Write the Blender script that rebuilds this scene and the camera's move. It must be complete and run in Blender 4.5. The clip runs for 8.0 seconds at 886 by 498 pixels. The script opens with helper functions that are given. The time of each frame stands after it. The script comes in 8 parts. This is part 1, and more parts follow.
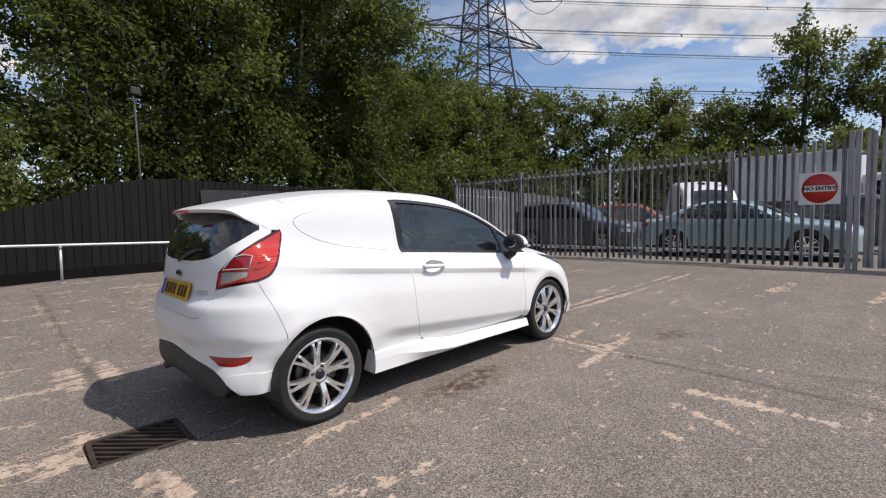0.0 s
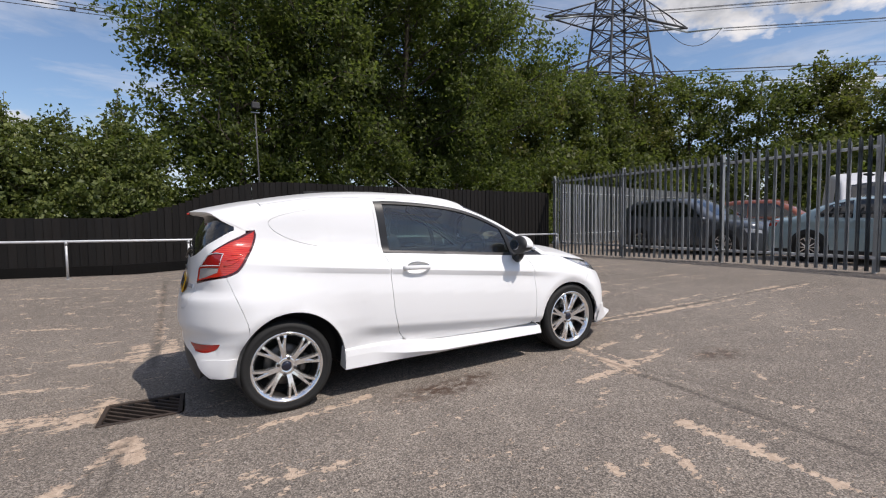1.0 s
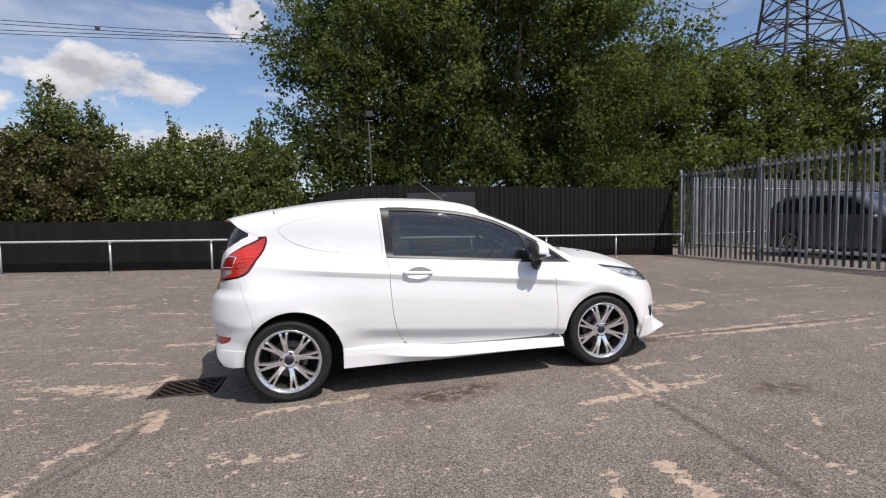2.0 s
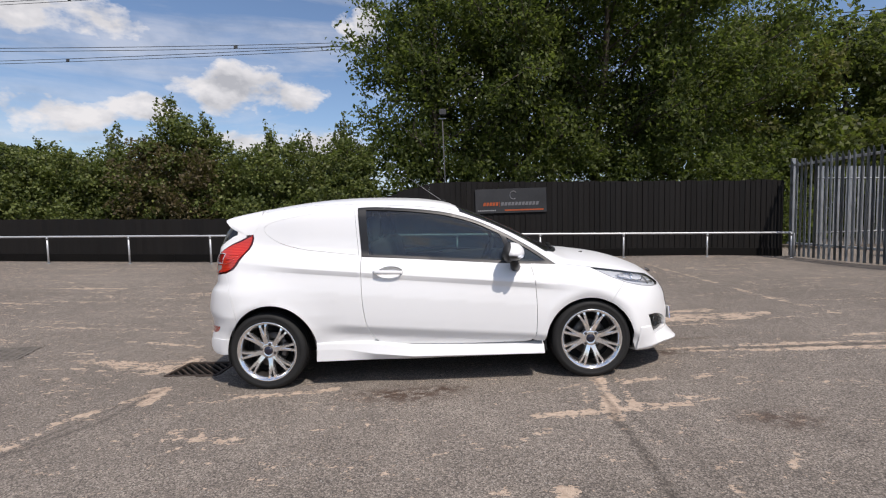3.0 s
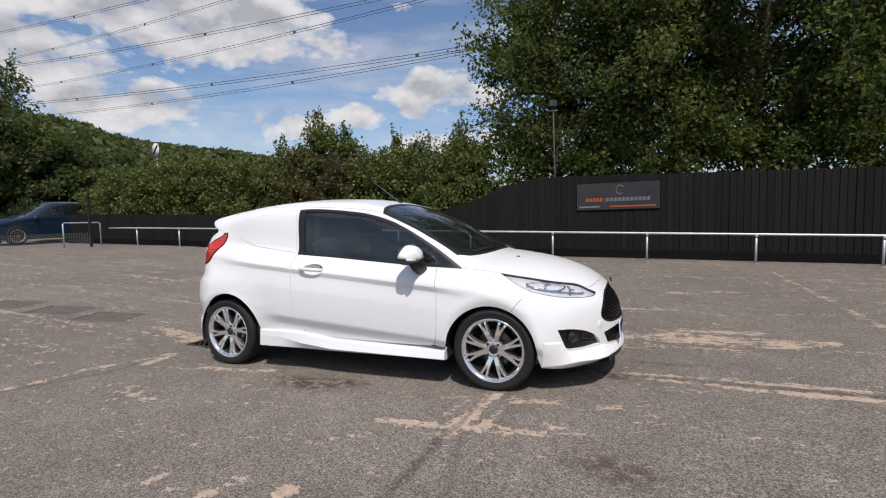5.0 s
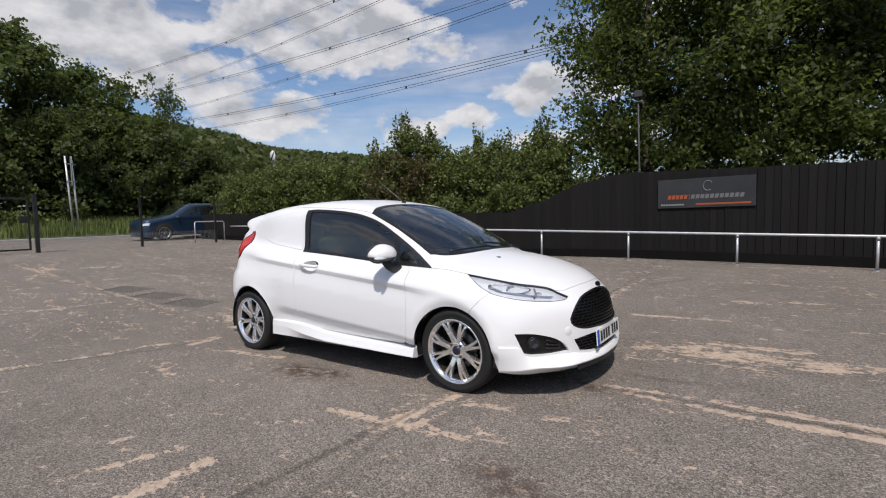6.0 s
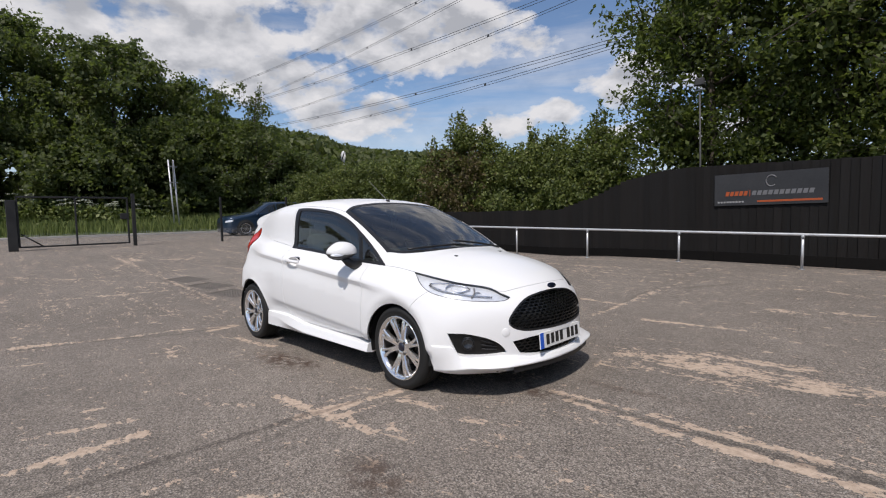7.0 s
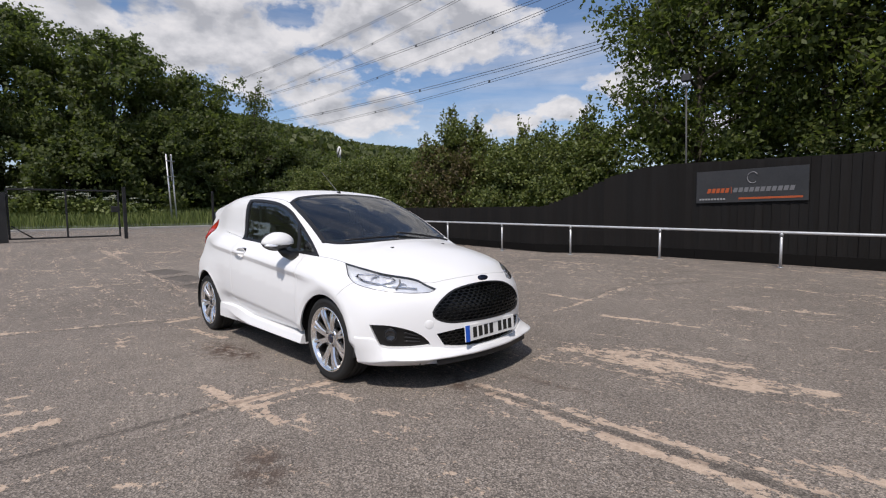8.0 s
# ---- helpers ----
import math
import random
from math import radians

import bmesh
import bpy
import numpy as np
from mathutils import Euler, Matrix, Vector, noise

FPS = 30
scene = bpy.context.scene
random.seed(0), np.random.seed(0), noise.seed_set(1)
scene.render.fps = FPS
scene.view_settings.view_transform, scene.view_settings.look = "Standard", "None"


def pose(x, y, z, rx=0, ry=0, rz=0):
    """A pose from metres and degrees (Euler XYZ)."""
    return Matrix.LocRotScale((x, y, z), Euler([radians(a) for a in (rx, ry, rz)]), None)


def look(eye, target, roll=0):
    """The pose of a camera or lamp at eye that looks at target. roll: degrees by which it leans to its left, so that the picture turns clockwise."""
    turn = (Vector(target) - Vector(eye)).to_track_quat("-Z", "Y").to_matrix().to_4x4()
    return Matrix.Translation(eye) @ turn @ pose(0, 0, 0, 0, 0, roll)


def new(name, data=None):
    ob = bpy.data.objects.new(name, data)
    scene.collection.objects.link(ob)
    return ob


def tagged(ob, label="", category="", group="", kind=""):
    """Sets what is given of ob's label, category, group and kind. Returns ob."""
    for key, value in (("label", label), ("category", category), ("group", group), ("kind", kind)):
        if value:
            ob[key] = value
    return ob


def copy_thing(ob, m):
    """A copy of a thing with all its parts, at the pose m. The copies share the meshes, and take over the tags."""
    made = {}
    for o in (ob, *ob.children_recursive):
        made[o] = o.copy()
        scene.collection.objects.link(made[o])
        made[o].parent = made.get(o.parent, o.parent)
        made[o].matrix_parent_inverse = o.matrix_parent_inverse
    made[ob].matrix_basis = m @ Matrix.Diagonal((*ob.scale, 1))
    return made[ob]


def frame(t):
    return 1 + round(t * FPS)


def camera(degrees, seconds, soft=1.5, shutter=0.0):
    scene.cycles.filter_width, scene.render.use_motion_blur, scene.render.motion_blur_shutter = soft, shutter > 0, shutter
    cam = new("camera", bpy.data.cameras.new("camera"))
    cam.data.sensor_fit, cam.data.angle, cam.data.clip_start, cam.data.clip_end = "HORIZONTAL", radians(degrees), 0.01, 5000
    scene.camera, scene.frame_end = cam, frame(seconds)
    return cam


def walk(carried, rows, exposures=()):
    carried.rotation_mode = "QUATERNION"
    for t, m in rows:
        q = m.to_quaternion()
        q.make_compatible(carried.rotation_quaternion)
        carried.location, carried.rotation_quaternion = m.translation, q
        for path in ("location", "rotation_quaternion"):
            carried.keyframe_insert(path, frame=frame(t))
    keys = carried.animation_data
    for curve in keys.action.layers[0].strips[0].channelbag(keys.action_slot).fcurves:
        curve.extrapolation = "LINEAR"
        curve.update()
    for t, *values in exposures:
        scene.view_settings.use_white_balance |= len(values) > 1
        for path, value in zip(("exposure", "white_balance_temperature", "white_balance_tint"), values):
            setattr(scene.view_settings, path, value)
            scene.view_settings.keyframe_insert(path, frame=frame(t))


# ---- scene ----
cam = camera(85.8, 8.0, soft=1.15)
PATH = [
    (0, (-2.736, -3.396, 1.209), (-1.332, -1.977, 1.09), -0.9),
    (0.5, (-2.345, -3.749, 1.224), (-1.14, -2.158, 1.103), -0.8),
    (1, (-1.845, -4.009, 1.22), (-0.872, -2.265, 1.099), -0.8),
    (1.5, (-1.357, -4.226, 1.243), (-0.659, -2.356, 1.122), -0.9),
    (1.7, (-1.163, -4.284, 1.251), (-0.579, -2.375, 1.13), -1.0),
    (2.8, (-0.041, -4.432, 1.3), (0.021, -2.437, 1.171), -1.2),
    (3, (0.174, -4.424, 1.278), (0.149, -2.429, 1.146), -1.2),
    (3.5, (0.681, -4.354, 1.294), (0.477, -2.369, 1.158), -1.2),
    (4, (1.196, -4.301, 1.303), (0.802, -2.344, 1.17), -1.2),
    (4.2, (1.398, -4.255, 1.286), (0.937, -2.313, 1.147), -1.1),
    (5.3, (2.504, -3.91, 1.3), (1.622, -2.121, 1.161), -1.1),
    (5.5, (2.702, -3.804, 1.29), (1.73, -2.061, 1.151), -1.1),
    (6, (3.138, -3.555, 1.285), (1.974, -1.934, 1.148), -1.2),
    (6.5, (3.548, -3.272, 1.277), (2.245, -1.761, 1.137), -1.2),
    (7, (3.898, -2.95, 1.275), (2.475, -1.552, 1.134), -1.1),
    (7.5, (4.195, -2.654, 1.218), (2.744, -1.286, 1.072), -0.9),
    (8, (4.241, -2.537, 1.22), (2.803, -1.155, 1.068), -0.6),
]
walk(cam, [(t, look(eye, target, roll)) for t, eye, target, roll in PATH], [(0.0, 0.08, 6700, 14), (1.5, 0.06, 6680, 14), (3.5, -0.01, 6650, 14), (5.5, -0.12, 6580, 13), (6.5, -0.12, 6560, 13), (8.0, -0.08, 6560, 14)])

# ---- world, sun, exposure ----
SUN_TO = Vector((0.33, -0.58, 1.0)).normalized()
SUN_EL = math.asin(SUN_TO.z)
SUN_AZ = math.atan2(SUN_TO.x, SUN_TO.y)
sun = new("sun", bpy.data.lights.new("sun", "SUN"))
sun.data.energy, sun.data.angle, sun.data.color = 3.8, radians(0.53), (1.0, 0.955, 0.89)
sun.matrix_basis = look(SUN_TO * 60, (0, 0, 0))

world = bpy.data.worlds.new("sky")
scene.world = world
world.use_nodes = True
nt = world.node_tree
nt.nodes.clear()


def node(tree, kind, **values):
    n = tree.nodes.new(kind)
    for key, value in values.items():
        n.inputs[key.replace("_", " ")].default_value = value
    return n


def mathn(tree, op, a, b=None, clamp=False):
    n = tree.nodes.new("ShaderNodeMath")
    n.operation, n.use_clamp = op, clamp
    for i, v in enumerate((a, b)):
        if v is None:
            continue
        if isinstance(v, (int, float)):
            n.inputs[i].default_value = v
        else:
            tree.links.new(v, n.inputs[i])
    return n.outputs[0]


def ramp(tree, fac, stops):
    n = tree.nodes.new("ShaderNodeValToRGB")
    els = n.color_ramp.elements
    while len(els) < len(stops):
        els.new(0.5)
    for e, (p, c) in zip(els, stops):
        e.position = p
        e.color = (c, c, c, 1) if isinstance(c, (int, float)) else (*c, 1)
    tree.links.new(fac, n.inputs[0])
    return n.outputs[0]


def mixc(tree, fac, a, b, mode="MIX"):
    n = tree.nodes.new("ShaderNodeMix")
    n.data_type, n.blend_type = "RGBA", mode
    for i, v in ((0, fac), (6, a), (7, b)):
        if isinstance(v, (int, float)):
            n.inputs[i].default_value = v
        elif isinstance(v, tuple):
            n.inputs[i].default_value = (*v, 1)
        else:
            tree.links.new(v, n.inputs[i])
    return n.outputs[2]


def noisen(tree, vec, scale, detail=4, rough=0.55, distort=0.0):
    n = node(tree, "ShaderNodeTexNoise", Scale=scale, Detail=detail, Roughness=rough, Distortion=distort)
    if vec is not None:
        tree.links.new(vec, n.inputs["Vector"])
    return n.outputs["Fac"]


sky = nt.nodes.new("ShaderNodeTexSky")
sky.sky_type, sky.sun_disc = "NISHITA", False
sky.sun_elevation, sky.sun_rotation = SUN_EL, SUN_AZ
sky.air_density, sky.dust_density, sky.ozone_density = 1.0, 0.7, 2.2
way = nt.nodes.new("ShaderNodeTexCoord").outputs["Generated"]
sep = nt.nodes.new("ShaderNodeSeparateXYZ")
nt.links.new(way, sep.inputs[0])
# bearing from north (west positive) and elevation, in degrees
bearing = mathn(nt, "MULTIPLY", mathn(nt, "ARCTAN2", mathn(nt, "MULTIPLY", sep.outputs[0], -1.0), sep.outputs[1]), 57.2958)
elev = mathn(nt, "MULTIPLY", mathn(nt, "ARCSINE", sep.outputs[2]), 57.2958)
squash = nt.nodes.new("ShaderNodeMapping")
squash.inputs["Scale"].default_value = (1, 1, 1.7)
nt.links.new(way, squash.inputs["Vector"])
lifted = nt.nodes.new("ShaderNodeMapping")
lifted.inputs["Scale"].default_value = (1, 1, 1.7)
lifted.inputs["Location"].default_value = (0.0, 0.0, 0.045)
nt.links.new(way, lifted.inputs["Vector"])
billow = noisen(nt, squash.outputs[0], 13.0, 9, 0.56, 0.1)
billow_up = noisen(nt, lifted.outputs[0], 13.0, 5, 0.5, 0.1)
broad = noisen(nt, squash.outputs[0], 3.1, 4, 0.5, 0.2)
# single clouds: bearing, elevation, half width, half height, body
CLOUDS = [(22.2, 13.9, 8.0, 2.8, 1.0), (38.3, 10.4, 5.6, 2.0, 1.0), (32.0, 11.6, 3.6, 1.6, 1.0), (22.5, 8.6, 5.0, 1.5, 1.0), (14.5, 8.4, 6.0, 1.6, 1.0),
          (10.1, 21.3, 3.0, 2.2, 1.0), (35.2, 18.9, 4.6, 1.9, 0.9), (49.0, 20.4, 12.5, 4.0, 1.5), (64.0, 14.8, 7.5, 3.2, 1.3), (55.5, 11.3, 8.4, 2.3, 1.1),
          (79.0, 18.8, 15.0, 3.8, 1.6), (57.0, 29.0, 28.0, 7.0, 1.5), (-66.0, 20.9, 14.0, 3.2, 1.4), (-82.5, 17.5, 7.5, 3.0, 1.1), (-3.0, 15.2, 3.0, 2.2, 0.9), (-68.0, 11.2, 6.0, 1.5, 0.9)]
placed = None
for ca, ce, cw, ch, body in CLOUDS:
    du = mathn(nt, "MULTIPLY", mathn(nt, "SUBTRACT", bearing, ca), 1.0 / cw)
    dv = mathn(nt, "MULTIPLY", mathn(nt, "SUBTRACT", elev, ce), 1.0 / ch)
    one = mathn(nt, "SUBTRACT", body, mathn(nt, "ADD", mathn(nt, "MULTIPLY", du, du), mathn(nt, "MULTIPLY", dv, dv)))
    placed = one if placed is None else mathn(nt, "MAXIMUM", placed, one)
placed = mathn(nt, "MINIMUM", mathn(nt, "MAXIMUM", placed, -1.0), 1.0)
# the rest of the sky, behind and overhead: broken cloud
rest = mathn(nt, "MAXIMUM", ramp(nt, sep.outputs[1], [(0.0, 1.0), (0.12, 0.0)]), ramp(nt, sep.outputs[2], [(0.50, 0.0), (0.62, 1.0)]))
scatter = mathn(nt, "SUBTRACT", mathn(nt, "MULTIPLY", mathn(nt, "SUBTRACT", broad, 0.545), 7.0), mathn(nt, "MULTIPLY", mathn(nt, "SUBTRACT", 1.0, rest), 3.0))
bank = mathn(nt, "MAXIMUM", placed, mathn(nt, "MINIMUM", scatter, 1.0))
thick = mathn(nt, "ADD", bank, mathn(nt, "MULTIPLY", mathn(nt, "SUBTRACT", billow, 0.5), 4.4))
puff = ramp(nt, thick, [(0.08, 0.0), (0.32, 0.5), (0.75, 1.0)])
stretch_w = nt.nodes.new("ShaderNodeMapping")
stretch_w.inputs["Scale"].default_value = (1.0, 1.0, 6.0)
stretch_w.inputs["Rotation"].default_value = (0.12, 0.1, 0.0)
nt.links.new(way, stretch_w.inputs["Vector"])
wisps = ramp(nt, noisen(nt, stretch_w.outputs[0], 2.6, 6, 0.62, 0.6), [(0.42, 0.0), (0.72, 0.5)])
cover = mathn(nt, "MAXIMUM", puff, wisps)
haze = ramp(nt, sep.outputs[2], [(0.0, 0.5), (0.20, 0.0)])
relief = mathn(nt, "MULTIPLY", mathn(nt, "SUBTRACT", billow, billow_up), 2.6)
tone = mathn(nt, "ADD", mathn(nt, "ADD", 0.74, relief), mathn(nt, "MULTIPLY", mathn(nt, "SUBTRACT", broad, 0.5), 0.9))
tone = mathn(nt, "SUBTRACT", tone, mathn(nt, "MULTIPLY", ramp(nt, thick, [(0.5, 0.0), (1.0, 1.0)]), 0.30))
shade = ramp(nt, tone, [(0.15, (5.0, 5.2, 5.55)), (0.45, (6.7, 6.85, 7.1)), (0.75, (8.0, 8.1, 8.3)), (1.0, (9.0, 9.0, 9.05))])
clear = mixc(nt, haze, mixc(nt, 1.0, sky.outputs[0], (1.25, 1.33, 1.40), "MULTIPLY"), (5.6, 6.4, 7.4))
cloudy = mixc(nt, mathn(nt, "MULTIPLY", cover, 0.95), clear, shade)
bg = nt.nodes.new("ShaderNodeBackground")
bg.inputs["Strength"].default_value = 0.092
nt.links.new(cloudy, bg.inputs["Color"])
nt.links.new(bg.outputs[0], nt.nodes.new("ShaderNodeOutputWorld").inputs["Surface"])


# ---- materials ----
def material(name, color=(0.5, 0.5, 0.5), rough=0.5, metal=0.0, coat=0.0, spec=0.5):
    m = bpy.data.materials.new(name)
    m.use_nodes = True
    b = m.node_tree.nodes["Principled BSDF"]
    b.inputs["Base Color"].default_value = (*color, 1)
    b.inputs["Roughness"].default_value = rough
    b.inputs["Metallic"].default_value = metal
    b.inputs["Coat Weight"].default_value = coat
    b.inputs["Coat Roughness"].default_value = 0.03
    b.inputs["Specular IOR Level"].default_value = spec
    return m


def bsdf(m):
    return m.node_tree.nodes["Principled BSDF"]


def where(m):
    return m.node_tree.nodes.new("ShaderNodeTexCoord").outputs["Object"]


def worldpos(m):
    return m.node_tree.nodes.new("ShaderNodeNewGeometry").outputs["Position"]


def bumpy(m, height, strength=0.3, distance=0.01):
    n = node(m.node_tree, "ShaderNodeBump", Strength=strength, Distance=distance)
    m.node_tree.links.new(height, n.inputs["Height"])
    m.node_tree.links.new(n.outputs[0], bsdf(m).inputs["Normal"])


def worn(name, low, high, scale=3.0, fine=40.0, rough=(0.6, 0.9), metal=0.0, bump=0.15, island=0.0, stretch=None, obj_random=0.0):
    """A rough material with variation at two scales."""
    m = material(name, low, rough[1], metal)
    t = m.node_tree
    vec = worldpos(m)
    if stretch:
        mp = t.nodes.new("ShaderNodeMapping")
        mp.inputs["Scale"].default_value = stretch
        t.links.new(vec, mp.inputs["Vector"])
        vec = mp.outputs[0]
    a, b = noisen(t, vec, scale, 5), noisen(t, vec, fine, 3, 0.7)
    f = mathn(t, "ADD", mathn(t, "MULTIPLY", a, 0.65), mathn(t, "MULTIPLY", b, 0.35))
    if island:
        g = t.nodes.new("ShaderNodeNewGeometry").outputs["Random Per Island"]
        f = mathn(t, "ADD", f, mathn(t, "MULTIPLY", mathn(t, "SUBTRACT", g, 0.5), island))
    if obj_random:
        g = t.nodes.new("ShaderNodeObjectInfo").outputs["Random"]
        f = mathn(t, "ADD", f, mathn(t, "MULTIPLY", mathn(t, "SUBTRACT", g, 0.5), obj_random))
    c = ramp(t, f, [(0.3, low), (0.7, high)])
    t.links.new(c, bsdf(m).inputs["Base Color"])
    t.links.new(ramp(t, a, [(0.3, rough[0]), (0.7, rough[1])]), bsdf(m).inputs["Roughness"])
    if bump:
        bumpy(m, f, bump, 0.01)
    return m


def leafy(name, dark, light, warm=None, through_light=0.35):
    m = material(name, dark, 0.55, spec=0.35)
    t = m.node_tree
    r = t.nodes.new("ShaderNodeNewGeometry").outputs["Random Per Island"]
    big = noisen(t, worldpos(m), 0.9, 3)
    f = mathn(t, "ADD", mathn(t, "MULTIPLY", r, 0.55), mathn(t, "MULTIPLY", big, 0.45))
    stops = [(0.25, dark), (0.72, light)] + ([(0.97, warm)] if warm else [])
    c = ramp(t, f, stops)
    t.links.new(c, bsdf(m).inputs["Base Color"])
    tr = t.nodes.new("ShaderNodeBsdfTranslucent")
    t.links.new(mixc(t, 0.6, c, (0.16, 0.22, 0.03)), tr.inputs["Color"])
    mx = t.nodes.new("ShaderNodeMixShader")
    mx.inputs[0].default_value = through_light
    t.links.new(bsdf(m).outputs[0], mx.inputs[1])
    t.links.new(tr.outputs[0], mx.inputs[2])
    t.links.new(mx.outputs[0], t.nodes["Material Output"].inputs["Surface"])
    return m


GALV = worn("galvanised_steel", (0.25, 0.262, 0.27), (0.40, 0.412, 0.42), 4, 60, (0.4, 0.6), 0.55, 0.05)
RAILSTEEL = worn("rail_steel", (0.50, 0.51, 0.52), (0.66, 0.67, 0.68), 5, 60, (0.35, 0.5), 0.45, 0.04)
BLACKBOARD = worn("black_stained_board", (0.0023, 0.0020, 0.0019), (0.0092, 0.0077, 0.0070), 1.2, 30, (0.7, 0.95), 0, 0.3, stretch=(8, 8, 0.7), obj_random=0.22)
bsdf(BLACKBOARD).inputs["Specular IOR Level"].default_value = 0.3
BLACKSTEEL = worn("black_painted_steel", (0.008, 0.008, 0.009), (0.02, 0.02, 0.02), 5, 50, (0.4, 0.6))
CONCRETE = worn("concrete", (0.22, 0.21, 0.19), (0.42, 0.40, 0.37), 2, 30)
DARKGRAVEL = worn("dark_gravel_board", (0.003, 0.0028, 0.0026), (0.009, 0.0082, 0.0075), 2, 30)
bsdf(DARKGRAVEL).inputs["Specular IOR Level"].default_value = 0.12
BARK = worn("bark", (0.035, 0.028, 0.02), (0.11, 0.09, 0.07), 4, 30, bump=0.6, stretch=(3, 3, 0.6))
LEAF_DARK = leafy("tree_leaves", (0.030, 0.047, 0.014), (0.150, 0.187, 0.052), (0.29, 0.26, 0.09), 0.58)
# the dark tone is raised to put distance haze into the colour
LEAF_WOOD = leafy("woodland_leaves", (0.072, 0.094, 0.036), (0.125, 0.152, 0.056), (0.17, 0.17, 0.066), 0.55)
LEAF_HILL = leafy("hillside_leaves", (0.052, 0.066, 0.026), (0.118, 0.136, 0.050), (0.145, 0.135, 0.055))
LEAF_OLIVE = leafy("olive_leaves", (0.062, 0.066, 0.018), (0.18, 0.175, 0.046), (0.26, 0.22, 0.065), 0.48)
LEAF_MID = leafy("hedge_leaves", (0.052, 0.072, 0.020), (0.170, 0.200, 0.055), (0.26, 0.24, 0.08))
LEAF_BROWN = leafy("hedge_leaves_brown", (0.05, 0.035, 0.018), (0.13, 0.10, 0.045), (0.10, 0.13, 0.04))
LEAF_FAR = leafy("far_leaves", (0.050, 0.068, 0.020), (0.155, 0.178, 0.048), (0.23, 0.21, 0.066), 0.48)


# ---- helpers for meshes ----
def mesh_from(name, verts, faces, mats=(), smooth=False):
    me = bpy.data.meshes.new(name)
    me.from_pydata([tuple(v) for v in verts], [], [tuple(f) for f in faces])
    for m in mats:
        me.materials.append(m)
    if smooth:
        me.polygons.foreach_set("use_smooth", [True] * len(me.polygons))
    me.update()
    return me


def quads_mesh(name, verts, mat, smooth=False):
    """A mesh of separate quads from an array (n, 4, 3)."""
    n = len(verts)
    me = bpy.data.meshes.new(name)
    me.vertices.add(n * 4)
    me.vertices.foreach_set("co", np.ascontiguousarray(verts, dtype=np.float32).ravel())
    me.loops.add(n * 4)
    me.loops.foreach_set("vertex_index", np.arange(n * 4, dtype=np.int32))
    me.polygons.add(n)
    me.polygons.foreach_set("loop_start", np.arange(n, dtype=np.int32) * 4)
    me.materials.append(mat)
    me.update(calc_edges=True)
    return me


def under(ob, parent):
    ob.parent = parent
    return ob


def part(name, bm, mat, parent, label="", smooth=False):
    """Links a bmesh as one mesh object under a thing or a part."""
    me = bpy.data.meshes.new(name)
    bm.to_mesh(me)
    bm.free()
    if mat:
        me.materials.append(mat)
    if smooth:
        me.polygons.foreach_set("use_smooth", [True] * len(me.polygons))
    ob = new(name, me)
    ob.parent = parent
    return tagged(ob, label) if label else ob


def meshpart(name, me, parent, label="", at=None):
    ob = new(name, me)
    ob.parent = parent
    if at is not None:
        ob.matrix_basis = at
    return tagged(ob, label) if label else ob


def empty(name, m=None):
    ob = new(name)
    if m is not None:
        ob.matrix_basis = m
    return ob


def add_box(bm, c, s, bevel=0.0, m=None, seg=1):
    r = bmesh.ops.create_cube(bm, size=1.0, matrix=(m or Matrix()) @ Matrix.Translation(c) @ Matrix.Diagonal((*s, 1)))
    if bevel:
        edges = list({e for v in r["verts"] for e in v.link_edges})
        bmesh.ops.bevel(bm, geom=edges, offset=bevel, segments=seg, affect="EDGES", profile=0.5)
    return bm


def box(c, s, bevel=0.0, m=None, seg=1):
    return add_box(bmesh.new(), c, s, bevel, m, seg)


def add_tube(bm, pts, r, n=8, r_end=None, cap=True):
    """A round bar along a polyline."""
    pts = [Vector(p) for p in pts]
    rings = []
    up = Vector((0, 0, 1))
    for i, p in enumerate(pts):
        d = (pts[min(i + 1, len(pts) - 1)] - pts[max(i - 1, 0)]).normalized()
        a = d.cross(up if abs(d.dot(up)) < 0.95 else Vector((1, 0, 0))).normalized()
        b = d.cross(a)
        rr = r if r_end is None else r + (r_end - r) * i / max(1, len(pts) - 1)
        rings.append([bm.verts.new(p + (a * math.cos(k * math.tau / n) + b * math.sin(k * math.tau / n)) * rr) for k in range(n)])
    for r0, r1 in zip(rings, rings[1:]):
        for k in range(n):
            bm.faces.new((r0[k], r0[(k + 1) % n], r1[(k + 1) % n], r1[k])).smooth = True
    if cap:
        bm.faces.new(rings[0][::-1])
        bm.faces.new(rings[-1])
    return bm


def tube(pts, r, n=8, r_end=None):
    return add_tube(bmesh.new(), pts, r, n, r_end)


def add_lathe(bm, prof, n=48, axis="y", c=(0, 0, 0), close=False):
    """Turns a profile of (radius, offset along the axis) about an axis."""
    c = Vector(c)
    rings = []
    for r, h in prof:
        ring = []
        for k in range(n):
            a = k * math.tau / n
            u, w = r * math.cos(a), r * math.sin(a)
            ring.append(bm.verts.new(c + (Vector((u, h, w)) if axis == "y" else Vector((u, w, h)) if axis == "z" else Vector((h, u, w)))))
        rings.append(ring)
    pairs = list(zip(rings, rings[1:])) + ([(rings[-1], rings[0])] if close else [])
    for r0, r1 in pairs:
        for k in range(n):
            bm.faces.new((r0[k], r1[k], r1[(k + 1) % n], r0[(k + 1) % n])).smooth = True
    bmesh.ops.recalc_face_normals(bm, faces=bm.faces[:])
    return bm


